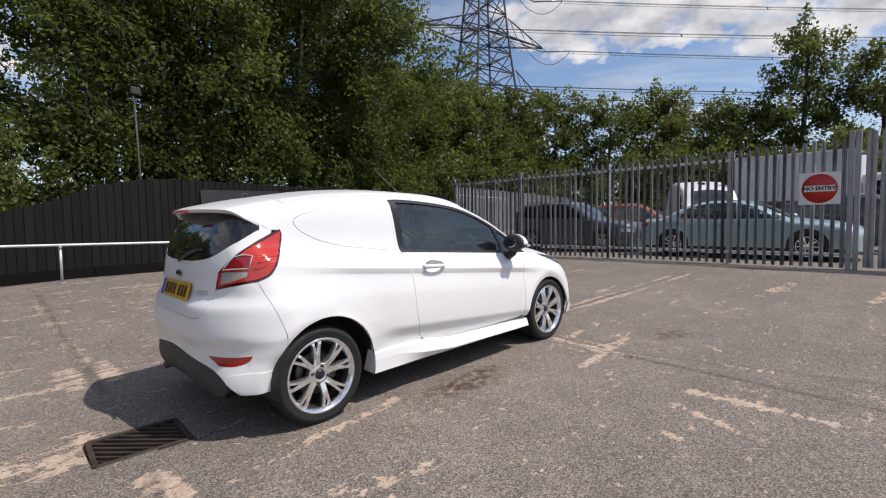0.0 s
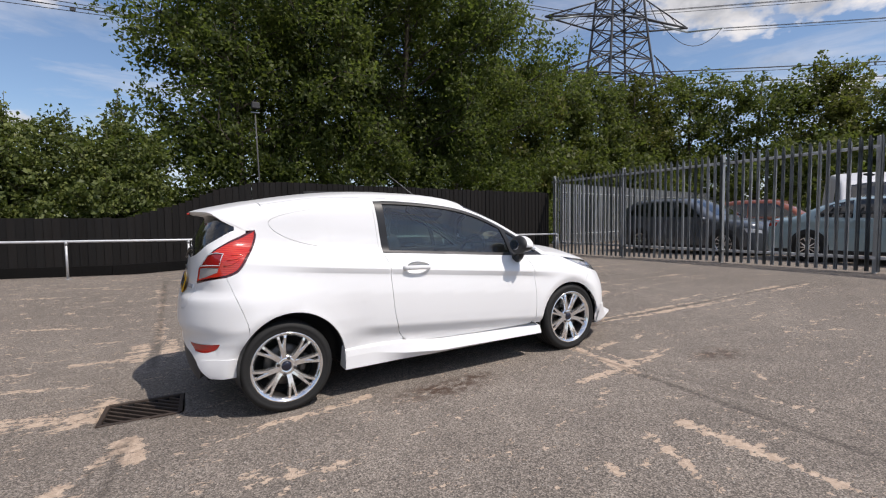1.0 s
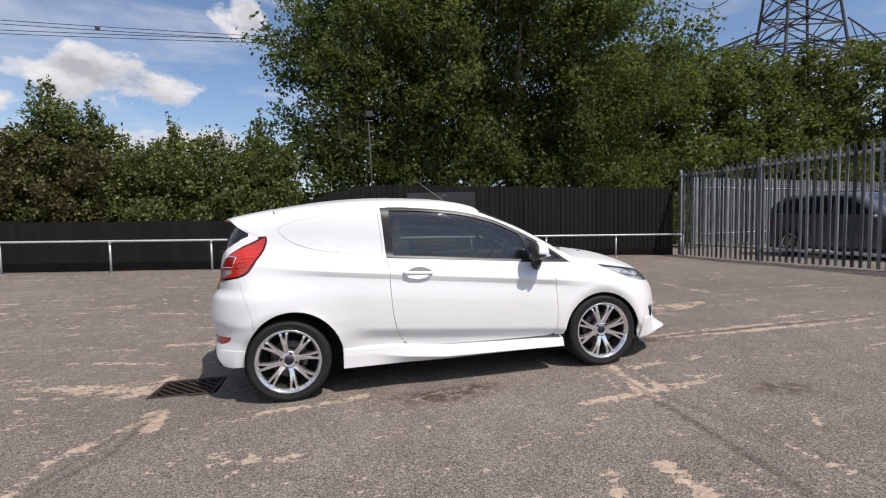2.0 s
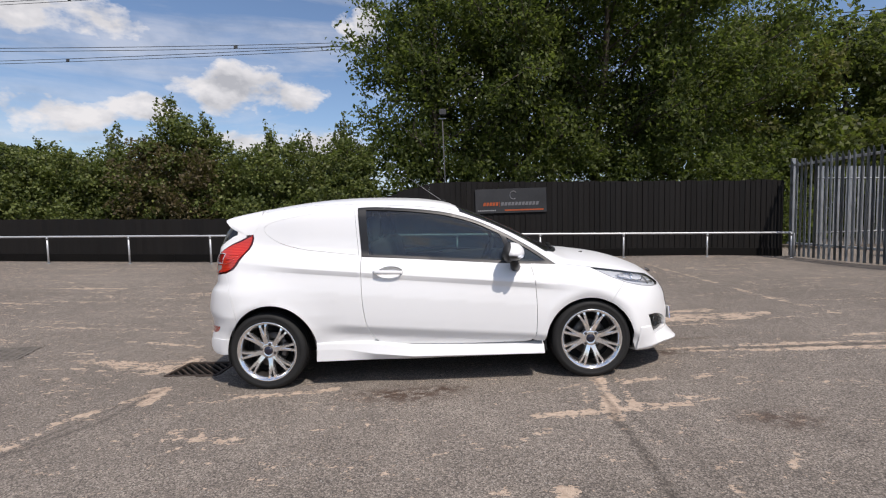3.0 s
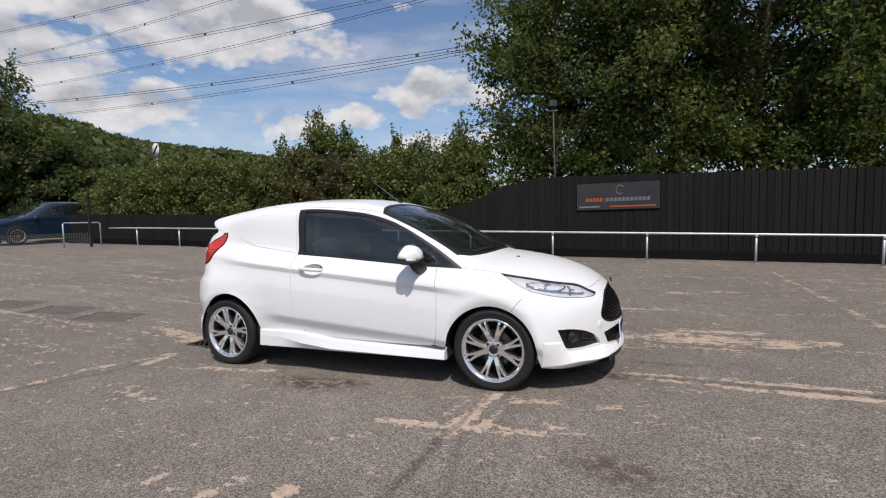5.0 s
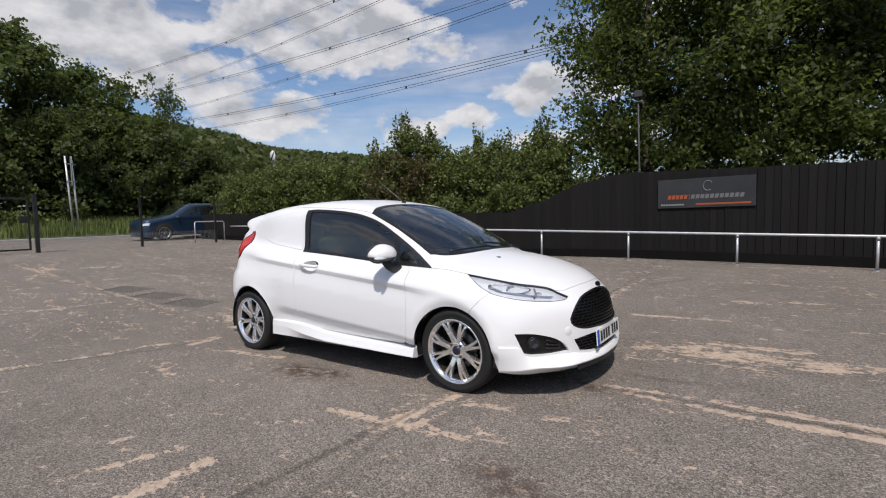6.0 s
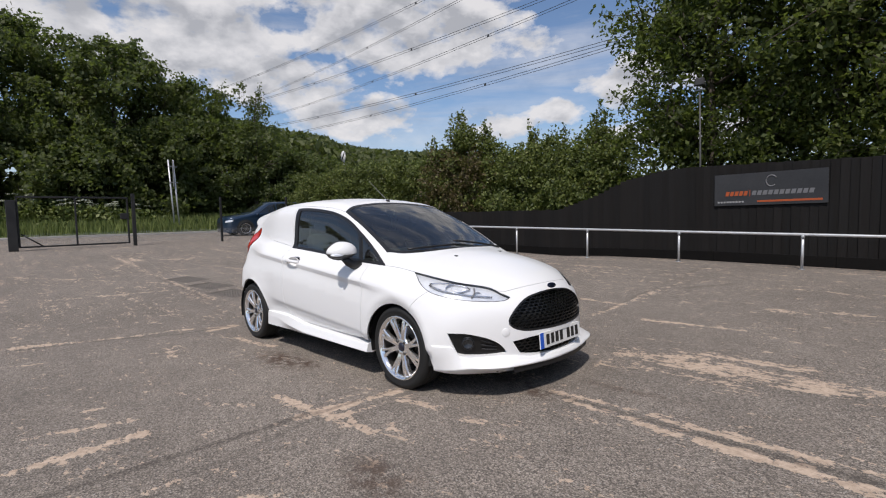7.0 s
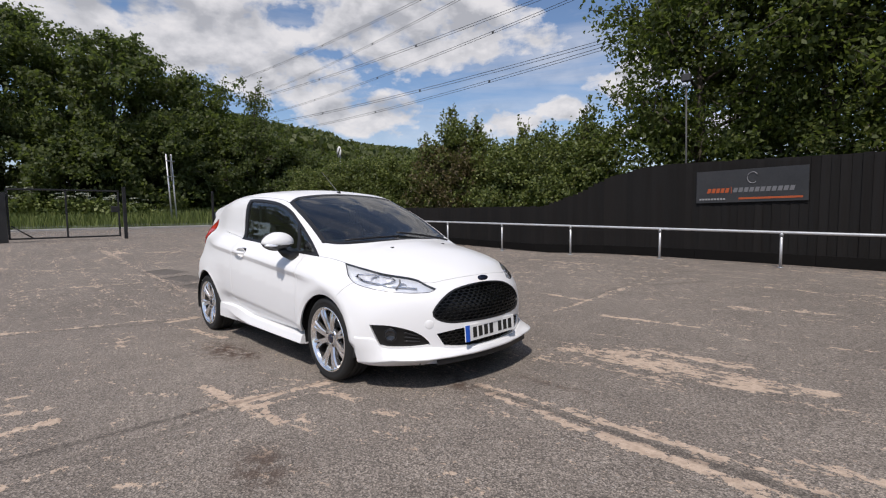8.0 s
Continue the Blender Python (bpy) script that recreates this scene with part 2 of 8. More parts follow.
# ---- the ground ----
def ground_z(x, y):
    """Height of the yard: it falls to the drains from both sides."""
    base = np.interp(x, [-60, -24, -15, -12.3, -2.6, -1.9, 7.0, 9.0, 60], [0.6, 0.52, 0.45, 0.36, -0.062, -0.05, 0.183, 0.19, 0.2])
    amount = np.interp(x, [-15, -8, -1.5, 0.3, 4.4, 9], [0.0, 0.13, 0.27, 0.24, 0.09, -0.08])
    k = np.clip((np.asarray(y, dtype=float) - 1.8) / 5.2, 0, 1)
    return base + amount * k * k * (3 - 2 * k)


def gz(x, y):
    return float(ground_z(x, y))


# ---- asphalt with peeled patches ----
def asphalt():
    m = material("worn_asphalt", (0.16, 0.155, 0.148), 0.9, spec=0.3)
    t = m.node_tree
    pos = worldpos(m)
    broad = noisen(t, pos, 0.35, 4, 0.6)
    mid = noisen(t, pos, 3.2, 5, 0.62)
    grain = noisen(t, pos, 150, 4, 0.75)
    vor = t.nodes.new("ShaderNodeTexVoronoi")
    vor.inputs["Scale"].default_value = 125
    t.links.new(pos, vor.inputs["Vector"])
    stone = t.nodes.new("ShaderNodeSeparateColor")
    t.links.new(vor.outputs["Color"], stone.inputs[0])
    clot = noisen(t, pos, 42, 3, 0.6)
    base = ramp(t, mathn(t, "ADD", mathn(t, "MULTIPLY", broad, 0.5), mathn(t, "MULTIPLY", mid, 0.5)), [(0.36, (0.172, 0.148, 0.125)), (0.5, (0.214, 0.184, 0.156)), (0.64, (0.258, 0.223, 0.189))])
    # each stone of the aggregate has its own tone, with dark binder between them
    tone_s = mathn(t, "ADD", mathn(t, "MULTIPLY", stone.outputs[0], 0.5), mathn(t, "ADD", mathn(t, "MULTIPLY", grain, 0.32), mathn(t, "MULTIPLY", clot, 0.36)))
    stones = ramp(t, tone_s, [(0.26, 0.34), (0.46, 0.78), (0.66, 1.10), (0.92, 1.9)])
    col = mixc(t, 1.0, base, stones, "MULTIPLY")
    gaps = ramp(t, mathn(t, "ADD", vor.outputs["Distance"], mathn(t, "MULTIPLY", mathn(t, "SUBTRACT", clot, 0.5), 0.5)), [(0.52, 0.0), (0.76, 0.62)])
    col = mixc(t, gaps, col, (0.034, 0.030, 0.027))
    # scattered pale stones
    chips = t.nodes.new("ShaderNodeTexVoronoi")
    chips.inputs["Scale"].default_value = 48
    t.links.new(pos, chips.inputs["Vector"])
    chipmask = mathn(t, "MULTIPLY", ramp(t, chips.outputs["Distance"], [(0.16, 1.0), (0.26, 0.0)]), ramp(t, noisen(t, pos, 21, 2), [(0.5, 0.0), (0.6, 0.7)]))
    col = mixc(t, chipmask, col, (0.40, 0.38, 0.35))
    # peeled layers: an attribute gives where, noise gives the ragged outline
    at = t.nodes.new("ShaderNodeAttribute")
    at.attribute_name = "wear"
    sepw = t.nodes.new("ShaderNodeSeparateColor")
    t.links.new(at.outputs["Color"], sepw.inputs[0])
    ragged = noisen(t, pos, 7.0, 7, 0.68, 0.4)
    stretch_x = t.nodes.new("ShaderNodeMapping")
    stretch_x.inputs["Scale"].default_value = (0.55, 3.4, 1)
    t.links.new(pos, stretch_x.inputs["Vector"])
    streak = noisen(t, stretch_x.outputs[0], 1.6, 6, 0.62)
    fine_x = t.nodes.new("ShaderNodeMapping")
    fine_x.inputs["Scale"].default_value = (6.5, 14.0, 1)
    t.links.new(pos, fine_x.inputs["Vector"])
    crumbs = noisen(t, fine_x.outputs[0], 1.5, 6, 0.68, 0.3)
    grit = noisen(t, pos, 34, 5, 0.72)
    rough_in = mathn(t, "ADD", mathn(t, "MULTIPLY", mathn(t, "SUBTRACT", ragged, 0.5), 1.5), mathn(t, "MULTIPLY", mathn(t, "SUBTRACT", crumbs, 0.5), 1.9))
    rough_in = mathn(t, "ADD", rough_in, mathn(t, "MULTIPLY", mathn(t, "SUBTRACT", grit, 0.5), 1.5))
    long_in = mathn(t, "MULTIPLY", mathn(t, "SUBTRACT", streak, 0.5), 1.25)
    field = mathn(t, "ADD", mathn(t, "ADD", sepw.outputs[0], rough_in), long_in)
    peel = ramp(t, field, [(0.375, 0.0), (0.41, 1.0)])
    tan = ramp(t, noisen(t, pos, 26, 4, 0.7), [(0.3, (0.38, 0.285, 0.21)), (0.7, (0.64, 0.50, 0.385))])
    col = mixc(t, mathn(t, "MULTIPLY", peel, 0.88), col, tan)
    # dark joints and oily stains
    crack = mathn(t, "MULTIPLY", sepw.outputs[1], ramp(t, noisen(t, pos, 30, 4, 0.7), [(0.3, 0.10), (0.6, 0.8)]), True)
    col = mixc(t, crack, col, (0.045, 0.038, 0.032))
    dirt = mathn(t, "MULTIPLY", sepw.outputs[2], ramp(t, noisen(t, pos, 13, 6, 0.7), [(0.43, 0.0), (0.55, 0.9)]), True)
    col = mixc(t, dirt, col, (0.062, 0.036, 0.024))
    t.links.new(col, bsdf(m).inputs["Base Color"])
    h = mathn(t, "SUBTRACT", mathn(t, "ADD", mathn(t, "MULTIPLY", grain, 0.5), mathn(t, "MULTIPLY", vor.outputs["Distance"], 0.5)), mathn(t, "MULTIPLY", peel, 0.55))
    bumpy(m, h, 0.7, 0.007)
    t.links.new(ramp(t, mid, [(0.3, 0.75), (0.7, 0.95)]), bsdf(m).inputs["Roughness"])
    return m


# runs of worn joints: (x0, y0, x1, y1, half width, strength)
TAN_RUNS = [
    (2.10, -0.18, 2.67, -0.16, 0.030, 0.50), (2.80, -0.17, 3.51, -0.19, 0.030, 0.50), (3.55, -0.20, 6.0, -0.24, 0.032, 0.42), (2.30, -0.27, 3.00, -0.33, 0.040, 0.55), (3.10, -0.34, 3.95, -0.38, 0.038, 0.52), (3.95, -0.38, 6.5, -0.42, 0.035, 0.42),
    (-3.30, 0.04, -2.40, -0.14, 0.10, 0.46), (-3.3, -0.18, -2.45, -0.26, 0.03, 0.40), (1.19, -1.55, 1.30, -0.80, 0.050, 0.60), (1.36, -1.42, 1.42, -0.82, 0.028, 0.42), (1.08, -1.30, 1.14, -0.95, 0.03, 0.38),
    (0.71, -1.50, 1.22, -1.44, 0.040, 0.52), (1.22, -1.44, 1.78, -1.40, 0.034, 0.50), (1.70, -1.29, 2.13, -1.34, 0.030, 0.46), (2.00, -0.92, 2.26, -0.84, 0.028, 0.40), (0.85, -1.08, 1.15, -0.95, 0.030, 0.42), (1.45, -0.96, 1.75, -0.90, 0.026, 0.40),
    (-2.12, 5.2, -2.05, 1.9, 0.05, 0.36), (-2.22, 1.9, -2.22, 1.25, 0.07, 0.50), (-1.95, 1.9, -1.95, 1.25, 0.06, 0.48), (-2.70, 1.36, -2.25, 1.34, 0.05, 0.44), (-3.6, 2.4, -2.4, 2.2, 0.035, 0.38), (-4.2, 3.3, -2.6, 3.0, 0.035, 0.36), (-3.4, 0.75, -2.5, 0.62, 0.03, 0.38),
    (-2.17, -0.72, -2.10, -1.02, 0.05, 0.58), (-2.35, 0.02, -2.35, 0.16, 0.08, 0.45), (-1.43, -0.96, -0.72, -0.86, 0.040, 0.50), (-1.70, -1.52, -1.42, -1.48, 0.035, 0.46), (-1.52, -1.60, -1.05, -1.68, 0.035, 0.42), (-1.9, -1.05, -1.45, -1.02, 0.025, 0.40),
    (0.69, -2.20, 0.70, -3.10, 0.05, 0.52), (0.34, -2.28, 0.36, -2.45, 0.03, 0.46), (1.44, -2.35, 1.47, -2.62, 0.03, 0.46), (0.22, -2.80, 0.42, -2.25, 0.038, 0.48), (-0.05, -2.5, 0.0, -2.3, 0.025, 0.42), (1.82, -2.18, 1.90, -2.05, 0.025, 0.42), (0.58, -1.80, 0.76, -1.67, 0.03, 0.42),
    (-2.9, -2.8, -2.62, -2.0, 0.035, 0.42), (-2.62, -2.0, -2.5, -1.4, 0.03, 0.40), (-2.5, -1.3, -2.15, -0.75, 0.035, 0.44), (-2.0, -2.75, -1.88, -2.4, 0.03, 0.40), (-3.6, -1.4, -3.2, -0.8, 0.03, 0.36),
    (-5.67, -2.24, -5.27, -0.34, 0.05, 0.42), (-8.0, -2.61, -7.6, -0.55, 0.06, 0.38), (-12.7, -0.3, -7.1, -0.31, 0.06, 0.28), (-7.1, -0.31, -4.1, -0.28, 0.05, 0.38), (-10.3, -0.14, -9.9, 1.02, 0.08, 0.40), (-7.8, 0.15, -8.0, 1.27, 0.06, 0.42), (-8.0, 3.7, -5.6, 3.9, 0.06, 0.40), (-7.6, 2.75, -5.9, 2.6, 0.05, 0.38), (-6.0, 1.4, -3.0, 1.2, 0.04, 0.34),
    (1.67, 2.40, 3.10, 2.43, 0.030, 0.48), (1.09, 1.87, 1.12, 3.6, 0.030, 0.38), (1.12, 3.6, 1.28, 5.2, 0.03, 0.30), (4.4, 5.8, 4.5, 0.9, 0.05, 0.34), (5.3, -1.9, 6.2, -2.0, 0.10, 0.42), (5.0, -3.0, 6.4, -3.2, 0.06, 0.38), (3.3, -1.65, 3.8, -1.85, 0.06, 0.38), (3.9, 0.01, 4.6, 0.06, 0.05, 0.46), (0.2, 3.2, 1.0, 3.1, 0.03, 0.4), (2.6, 3.6, 3.6, 3.7, 0.03, 0.36),
    (2.10, 0.98, 2.60, 1.22, 0.10, 0.48), (2.40, 1.36, 3.30, 1.36, 0.07, 0.42), (2.30, 0.76, 3.10, 0.62, 0.08, 0.44), (2.55, 1.02, 3.40, 1.02, 0.14, 0.46), (3.30, 0.90, 3.82, 1.06, 0.08, 0.52), (2.05, 0.58, 2.55, 0.70, 0.06, 0.40), (1.7, 1.1, 2.1, 1.15, 0.05, 0.36),
    (-12.0, 0.6, -8.6, -0.9, 0.08, 0.38), (-9.0, -2.6, -6.2, -0.4, 0.05, 0.34), (4.8, 1.7, 6.4, 1.5, 0.05, 0.36),
]
TAN_BLOTS = [(2.85, 1.05, 0.8, 0.36, 0.16), (-2.75, -0.08, 0.35, 0.10, 0.2), (5.7, -2.0, 0.5, 0.2, 0.25)]
DARK_RUNS = [
    (1.26, -0.78, 1.20, -1.50, 0.014, 0.9), (1.17, -1.50, 1.17, -1.9, 0.018, 0.95), (1.17, -1.9, 1.12, -2.8, 0.020, 0.95), (1.12, -2.8, 1.0, -5.0, 0.02, 0.9), (1.27, -1.50, 1.66, -3.3, 0.012, 0.5),
    (-2.06, 6.0, -2.08, 0.9, 0.035, 0.8), (-2.16, -0.7, -2.20, -1.3, 0.02, 0.8), (-2.20, -1.3, -2.7, -2.2, 0.018, 0.7), (1.95, -0.22, 3.1, -0.26, 0.022, 0.8), (3.1, -0.26, 6.5, -0.30, 0.024, 0.8), (1.06, 0.9, 1.06, 6.5, 0.014, 0.5), (-1.6, 1.3, -1.15, 1.75, 0.015, 0.6), (-1.7, 1.75, -1.2, 1.6, 0.015, 0.5),
    (1.43, 4.45, 1.9, 5.05, 0.05, 0.5), (-2.76, -2.7, -2.2, -0.75, 0.012, 0.7), (-7.1, -0.36, -4.1, -0.33, 0.02, 0.6),
]
STAINS = [(-0.18, -1.02, 0.40, 0.16, 1.0), (0.12, -0.94, 0.2, 0.08, 1.0), (2.12, -1.66, 0.22, 0.16, 0.75), (2.1, -0.28, 0.2, 0.08, 0.9), (1.9, -0.2, 0.2, 0.08, 0.7), (2.5, 0.15, 0.35, 0.05, 0.6)]


def ground_wear(X, Y):
    wob = 0.05 * np.sin(X * 3.1 + 1.3 * np.sin(Y * 2.3)) + 0.03 * np.sin(Y * 5.7 + X * 1.9)
    out = np.zeros(X.shape + (4,), np.float32)
    out[..., 3] = 1

    def run(x0, y0, x1, y1, w):
        dx, dy = x1 - x0, y1 - y0
        t = np.clip(((X - x0) * dx + (Y - y0) * dy) / (dx * dx + dy * dy), 0, 1)
        d = np.hypot(X - x0 - t * dx, Y - y0 - t * dy)
        return d

    # the far parts of the yard are scuffed all over
    out[..., 0] = 0.09 * np.clip(np.maximum((-2.4 - X) / 1.5, (Y - 2.2) / 2.5), 0, 1)
    for x0, y0, x1, y1, w, k in TAN_RUNS:
        d = run(x0, y0, x1, y1, w) + wob * 0.3
        out[..., 0] = np.maximum(out[..., 0], k * np.clip(1.6 - np.abs(d) / w, 0, 1))
    for cx, cy, rx, ry, k in TAN_BLOTS:
        d = np.hypot((X - cx) / rx, (Y - cy) / ry)
        out[..., 0] = np.maximum(out[..., 0], k * np.clip(1.5 - d, 0, 1))
    for x0, y0, x1, y1, w, k in DARK_RUNS:
        d = np.abs(run(x0, y0, x1, y1, w) + wob * 0.12)
        out[..., 1] = np.maximum(out[..., 1], k * np.clip(1.5 - d / w, 0, 1))
    for cx, cy, rx, ry, k in STAINS:
        d = np.hypot((X - cx) / rx, (Y - cy) / ry)
        out[..., 2] = np.maximum(out[..., 2], k * np.clip(1.4 - d, 0, 1))
    return out


# drain grates: x, y, width, depth, turn
GRATES = [(-2.095, -0.18, 0.46, 0.38, -3), (-6.38, 0.02, 0.66, 0.50, 18), (-5.38, 0.10, 0.66, 0.50, 18), (-4.40, 0.15, 0.66, 0.50, 18)]


def build_ground():
    far_x = [-900, -400, -200, -100, -60, -40, -30, -24, -20, 14, 18, 24, 40, 80, 160, 400, 900]
    far_y = [-900, -400, -160, -80, -40, -20, 12, 20, 40, 80, 160, 400, 900]
    xs = np.unique(np.concatenate([np.arange(-4, 5.01, 0.03), np.arange(-9, -6.8, 0.08), np.arange(-6.8, -4, 0.035), np.arange(5, 8, 0.08), np.arange(-16, -9, 0.3), np.arange(8, 12, 0.5), far_x]))
    ys = np.unique(np.concatenate([np.arange(-3.5, 3.51, 0.03), np.arange(3.5, 8, 0.1), np.arange(8, 10, 0.5), np.arange(-8, -3.5, 0.1), far_y]))
    X, Y = np.meshgrid(xs, ys, indexing="ij")
    Z = ground_z(X, Y) + 0.004 * np.sin(X * 1.7 + 0.6) * np.sin(Y * 2.1)
    for gx, gy, w, d, turn in GRATES:  # the pits under the grates
        co, si = math.cos(radians(turn)), math.sin(radians(turn))
        u, v = (X - gx) * co + (Y - gy) * si, (Y - gy) * co - (X - gx) * si
        Z = np.where((np.abs(u) < w / 2 + 0.006) & (np.abs(v) < d / 2 + 0.006), Z - 0.14, Z)
    nx, ny = X.shape
    idx = np.arange(nx * ny).reshape(nx, ny)
    f = np.stack([idx[:-1, :-1], idx[1:, :-1], idx[1:, 1:], idx[:-1, 1:]], -1).reshape(-1, 4)
    me = bpy.data.meshes.new("ground")
    me.from_pydata(np.stack([X, Y, Z], -1).reshape(-1, 3), [], f)
    me.polygons.foreach_set("use_smooth", [True] * len(me.polygons))
    wear = me.attributes.new("wear", "FLOAT_COLOR", "POINT")
    wear.data.foreach_set("color", ground_wear(X, Y).reshape(-1))
    me.materials.append(asphalt())
    me.update()
    return tagged(new("ground", me), "grey worn asphalt yard with peeled tan patches and dark joints", "ground", kind="structure")



# near-black lining paints the shade down in the drain pits
PIT_SHADE = material("pit_shade_black", (0.006, 0.006, 0.006), 0.9)
RUST = worn("rusty_iron", (0.030, 0.022, 0.018), (0.085, 0.06, 0.045), 9, 80, (0.6, 0.85), 0.3)


def drain_grate(x, y, w, d, turn, bars, label, iron=None, slant=0.0):
    iron = iron or RUST
    # the grate lies in the slope of the ground
    co, si = math.cos(radians(turn)), math.sin(radians(turn))
    along = (gz(x + 0.3 * co, y + 0.3 * si) - gz(x - 0.3 * co, y - 0.3 * si)) / 0.6
    across = (gz(x - 0.3 * si, y + 0.3 * co) - gz(x + 0.3 * si, y - 0.3 * co)) / 0.6
    g = tagged(empty("drain_grate", pose(x, y, gz(x, y) - (0.0 if slant else 0.003), math.degrees(math.atan(across)), -math.degrees(math.atan(along)), turn)), label, "drain")
    pit = box((0, 0, -0.115), (w - 0.012, d - 0.012, 0.02))
    for sx in (-1, 1):
        add_box(pit, (sx * (w / 2 - 0.009), 0, -0.06), (0.014, d - 0.012, 0.10))
        add_box(pit, (0, sx * (d / 2 - 0.009), -0.06), (w - 0.04, 0.014, 0.10))
    part("pit", pit, PIT_SHADE, g, "pit lining under the bars, its shade put into near-black")
    fr = bmesh.new()
    for c, s in (((0, d / 2, -0.003), (w, 0.028, 0.016)), ((0, -d / 2, -0.003), (w, 0.028, 0.016)), ((w / 2, 0, -0.003), (0.028, d, 0.016)), ((-w / 2, 0, -0.003), (0.028, d, 0.016))):
        add_box(fr, c, s, 0.003)
    part("frame", fr, iron, g)
    for k in range(bars if slant else 0):
        # a bar that crosses the frame at a slant, cut off at its sides
        u = Vector((math.cos(radians(slant)), math.sin(radians(slant)), 0))
        v = Vector((-u.y, u.x, 0))
        reach = abs(v.x) * (w / 2 - 0.03) + abs(v.y) * (d / 2 - 0.03)
        c = v * (-reach + 2 * reach * (k + 0.5) / bars)
        ends = []
        for sgn in (-1, 1):
            ts = [((half if sgn * uu > 0 else -half) - cc) / uu for uu, cc, half in ((u.x, c.x, w / 2 - 0.014), (u.y, c.y, d / 2 - 0.014)) if abs(uu) > 1e-6]
            ends.append(min(ts, key=lambda q: q * sgn))
        mid, ln = (ends[0] + ends[1]) / 2, ends[1] - ends[0]
        part("bar", box((0, 0, 0), (ln, 0.015, 0.022), 0.003, Matrix.Translation(c + u * mid + Vector((0, 0, -0.016))) @ Matrix.Rotation(radians(slant), 4, "Z")), iron, g)
    for k in range(0 if slant else bars):
        part("bar", box((0, -d / 2 + d * (k + 0.75) / (bars + 0.5), -0.010), (w - 0.03, d / bars * 0.40, 0.018), 0.003), iron, g)
    for k in range(0 if slant else 9):
        part("cross_bar", box((-w / 2 + w * (k + 0.75) / 9.5, 0, -0.009), (w / 9 * 0.36, d - 0.03, 0.018), 0.003), iron, g)
    return g


ground = build_ground()
drain_grate(*GRATES[0], 10, "rusty iron drain grate sunk in the asphalt beside the tailgate shadow", slant=136)
DUSTY = worn("dusty_iron", (0.10, 0.087, 0.074), (0.19, 0.167, 0.145), 9, 80, (0.7, 0.9), 0.1)
for place in GRATES[1:]:
    tagged(drain_grate(*place, 9, "rusty iron drain grate in a row across the asphalt", DUSTY), group="row of drain grates")

# ---- pipe rail along the fence ----
rail = tagged(empty("pipe_rail", Matrix()), "low galvanised pipe guard rail on posts by the black fence", "railing")
RAIL_Y = 7.2
post_xs = [0.38 + 2.02 * k for k in range(-7, 5)]


def rail_top(x):
    return float(np.interp(x, [-14, -8, 0.4, 8.7], [1.06, 0.98, 0.855, 0.735]))


pts = [(8.52, RAIL_Y, gz(8.52, RAIL_Y)), (8.52, RAIL_Y, rail_top(8.5) - 0.04), (8.49, RAIL_Y, rail_top(8.5))] + [(x, RAIL_Y, rail_top(x)) for x in np.linspace(8.3, -15.2, 24)]
part("handrail", tube(pts, 0.024, 12), RAILSTEEL, rail, "", True)
for x in post_xs:
    z0, z1 = gz(x, RAIL_Y), rail_top(x) - 0.02
    p = part("rail_post", tube([(x, RAIL_Y, z0), (x, RAIL_Y, z1)], 0.022, 10), RAILSTEEL, rail)
    part("collar", tube([(x, RAIL_Y, z1 - 0.05), (x, RAIL_Y, z1 + 0.012)], 0.030, 10), GALV, p)
    part("base_flange", add_lathe(bmesh.new(), [(0.05, 0.0), (0.05, 0.008), (0.028, 0.016)], 14, "z", (x, RAIL_Y, z0)), GALV, p)

# ---- black board fence ----
FENCE_Y = 7.76
fence = tagged(empty("board_fence", Matrix()), "black-stained closeboard timber fence stepping down along the yard", "fence")


def fence_top(x):
    return float(np.interp(x, [-18, -12, -6, -2.75, -1.8, -1.0, -0.2, 0.3, 3.0, 9], [1.60, 1.48, 1.36, 1.36, 1.64, 1.97, 2.15, 2.17, 2.12, 2.04]))


def board_mesh():
    bm = bmesh.new()
    v = [(-0.066, -0.022, 0), (0.066, -0.006, 0), (0.066, 0.004, 0), (-0.066, 0.004, 0)]
    lo = [bm.verts.new(p) for p in v]
    hi = [bm.verts.new((a, b, 1)) for a, b, _ in v]
    for i in range(4):
        bm.faces.new((lo[i], lo[(i + 1) % 4], hi[(i + 1) % 4], hi[i]))
    bm.faces.new(hi)
    bm.faces.new(lo[::-1])
    bmesh.ops.recalc_face_normals(bm, faces=bm.faces[:])
    me = bpy.data.meshes.new("board")
    bm.to_mesh(me)
    bm.free()
    me.materials.append(BLACKBOARD)
    return me


GRAVEL_H = 0.20
rnd = random.Random(5)
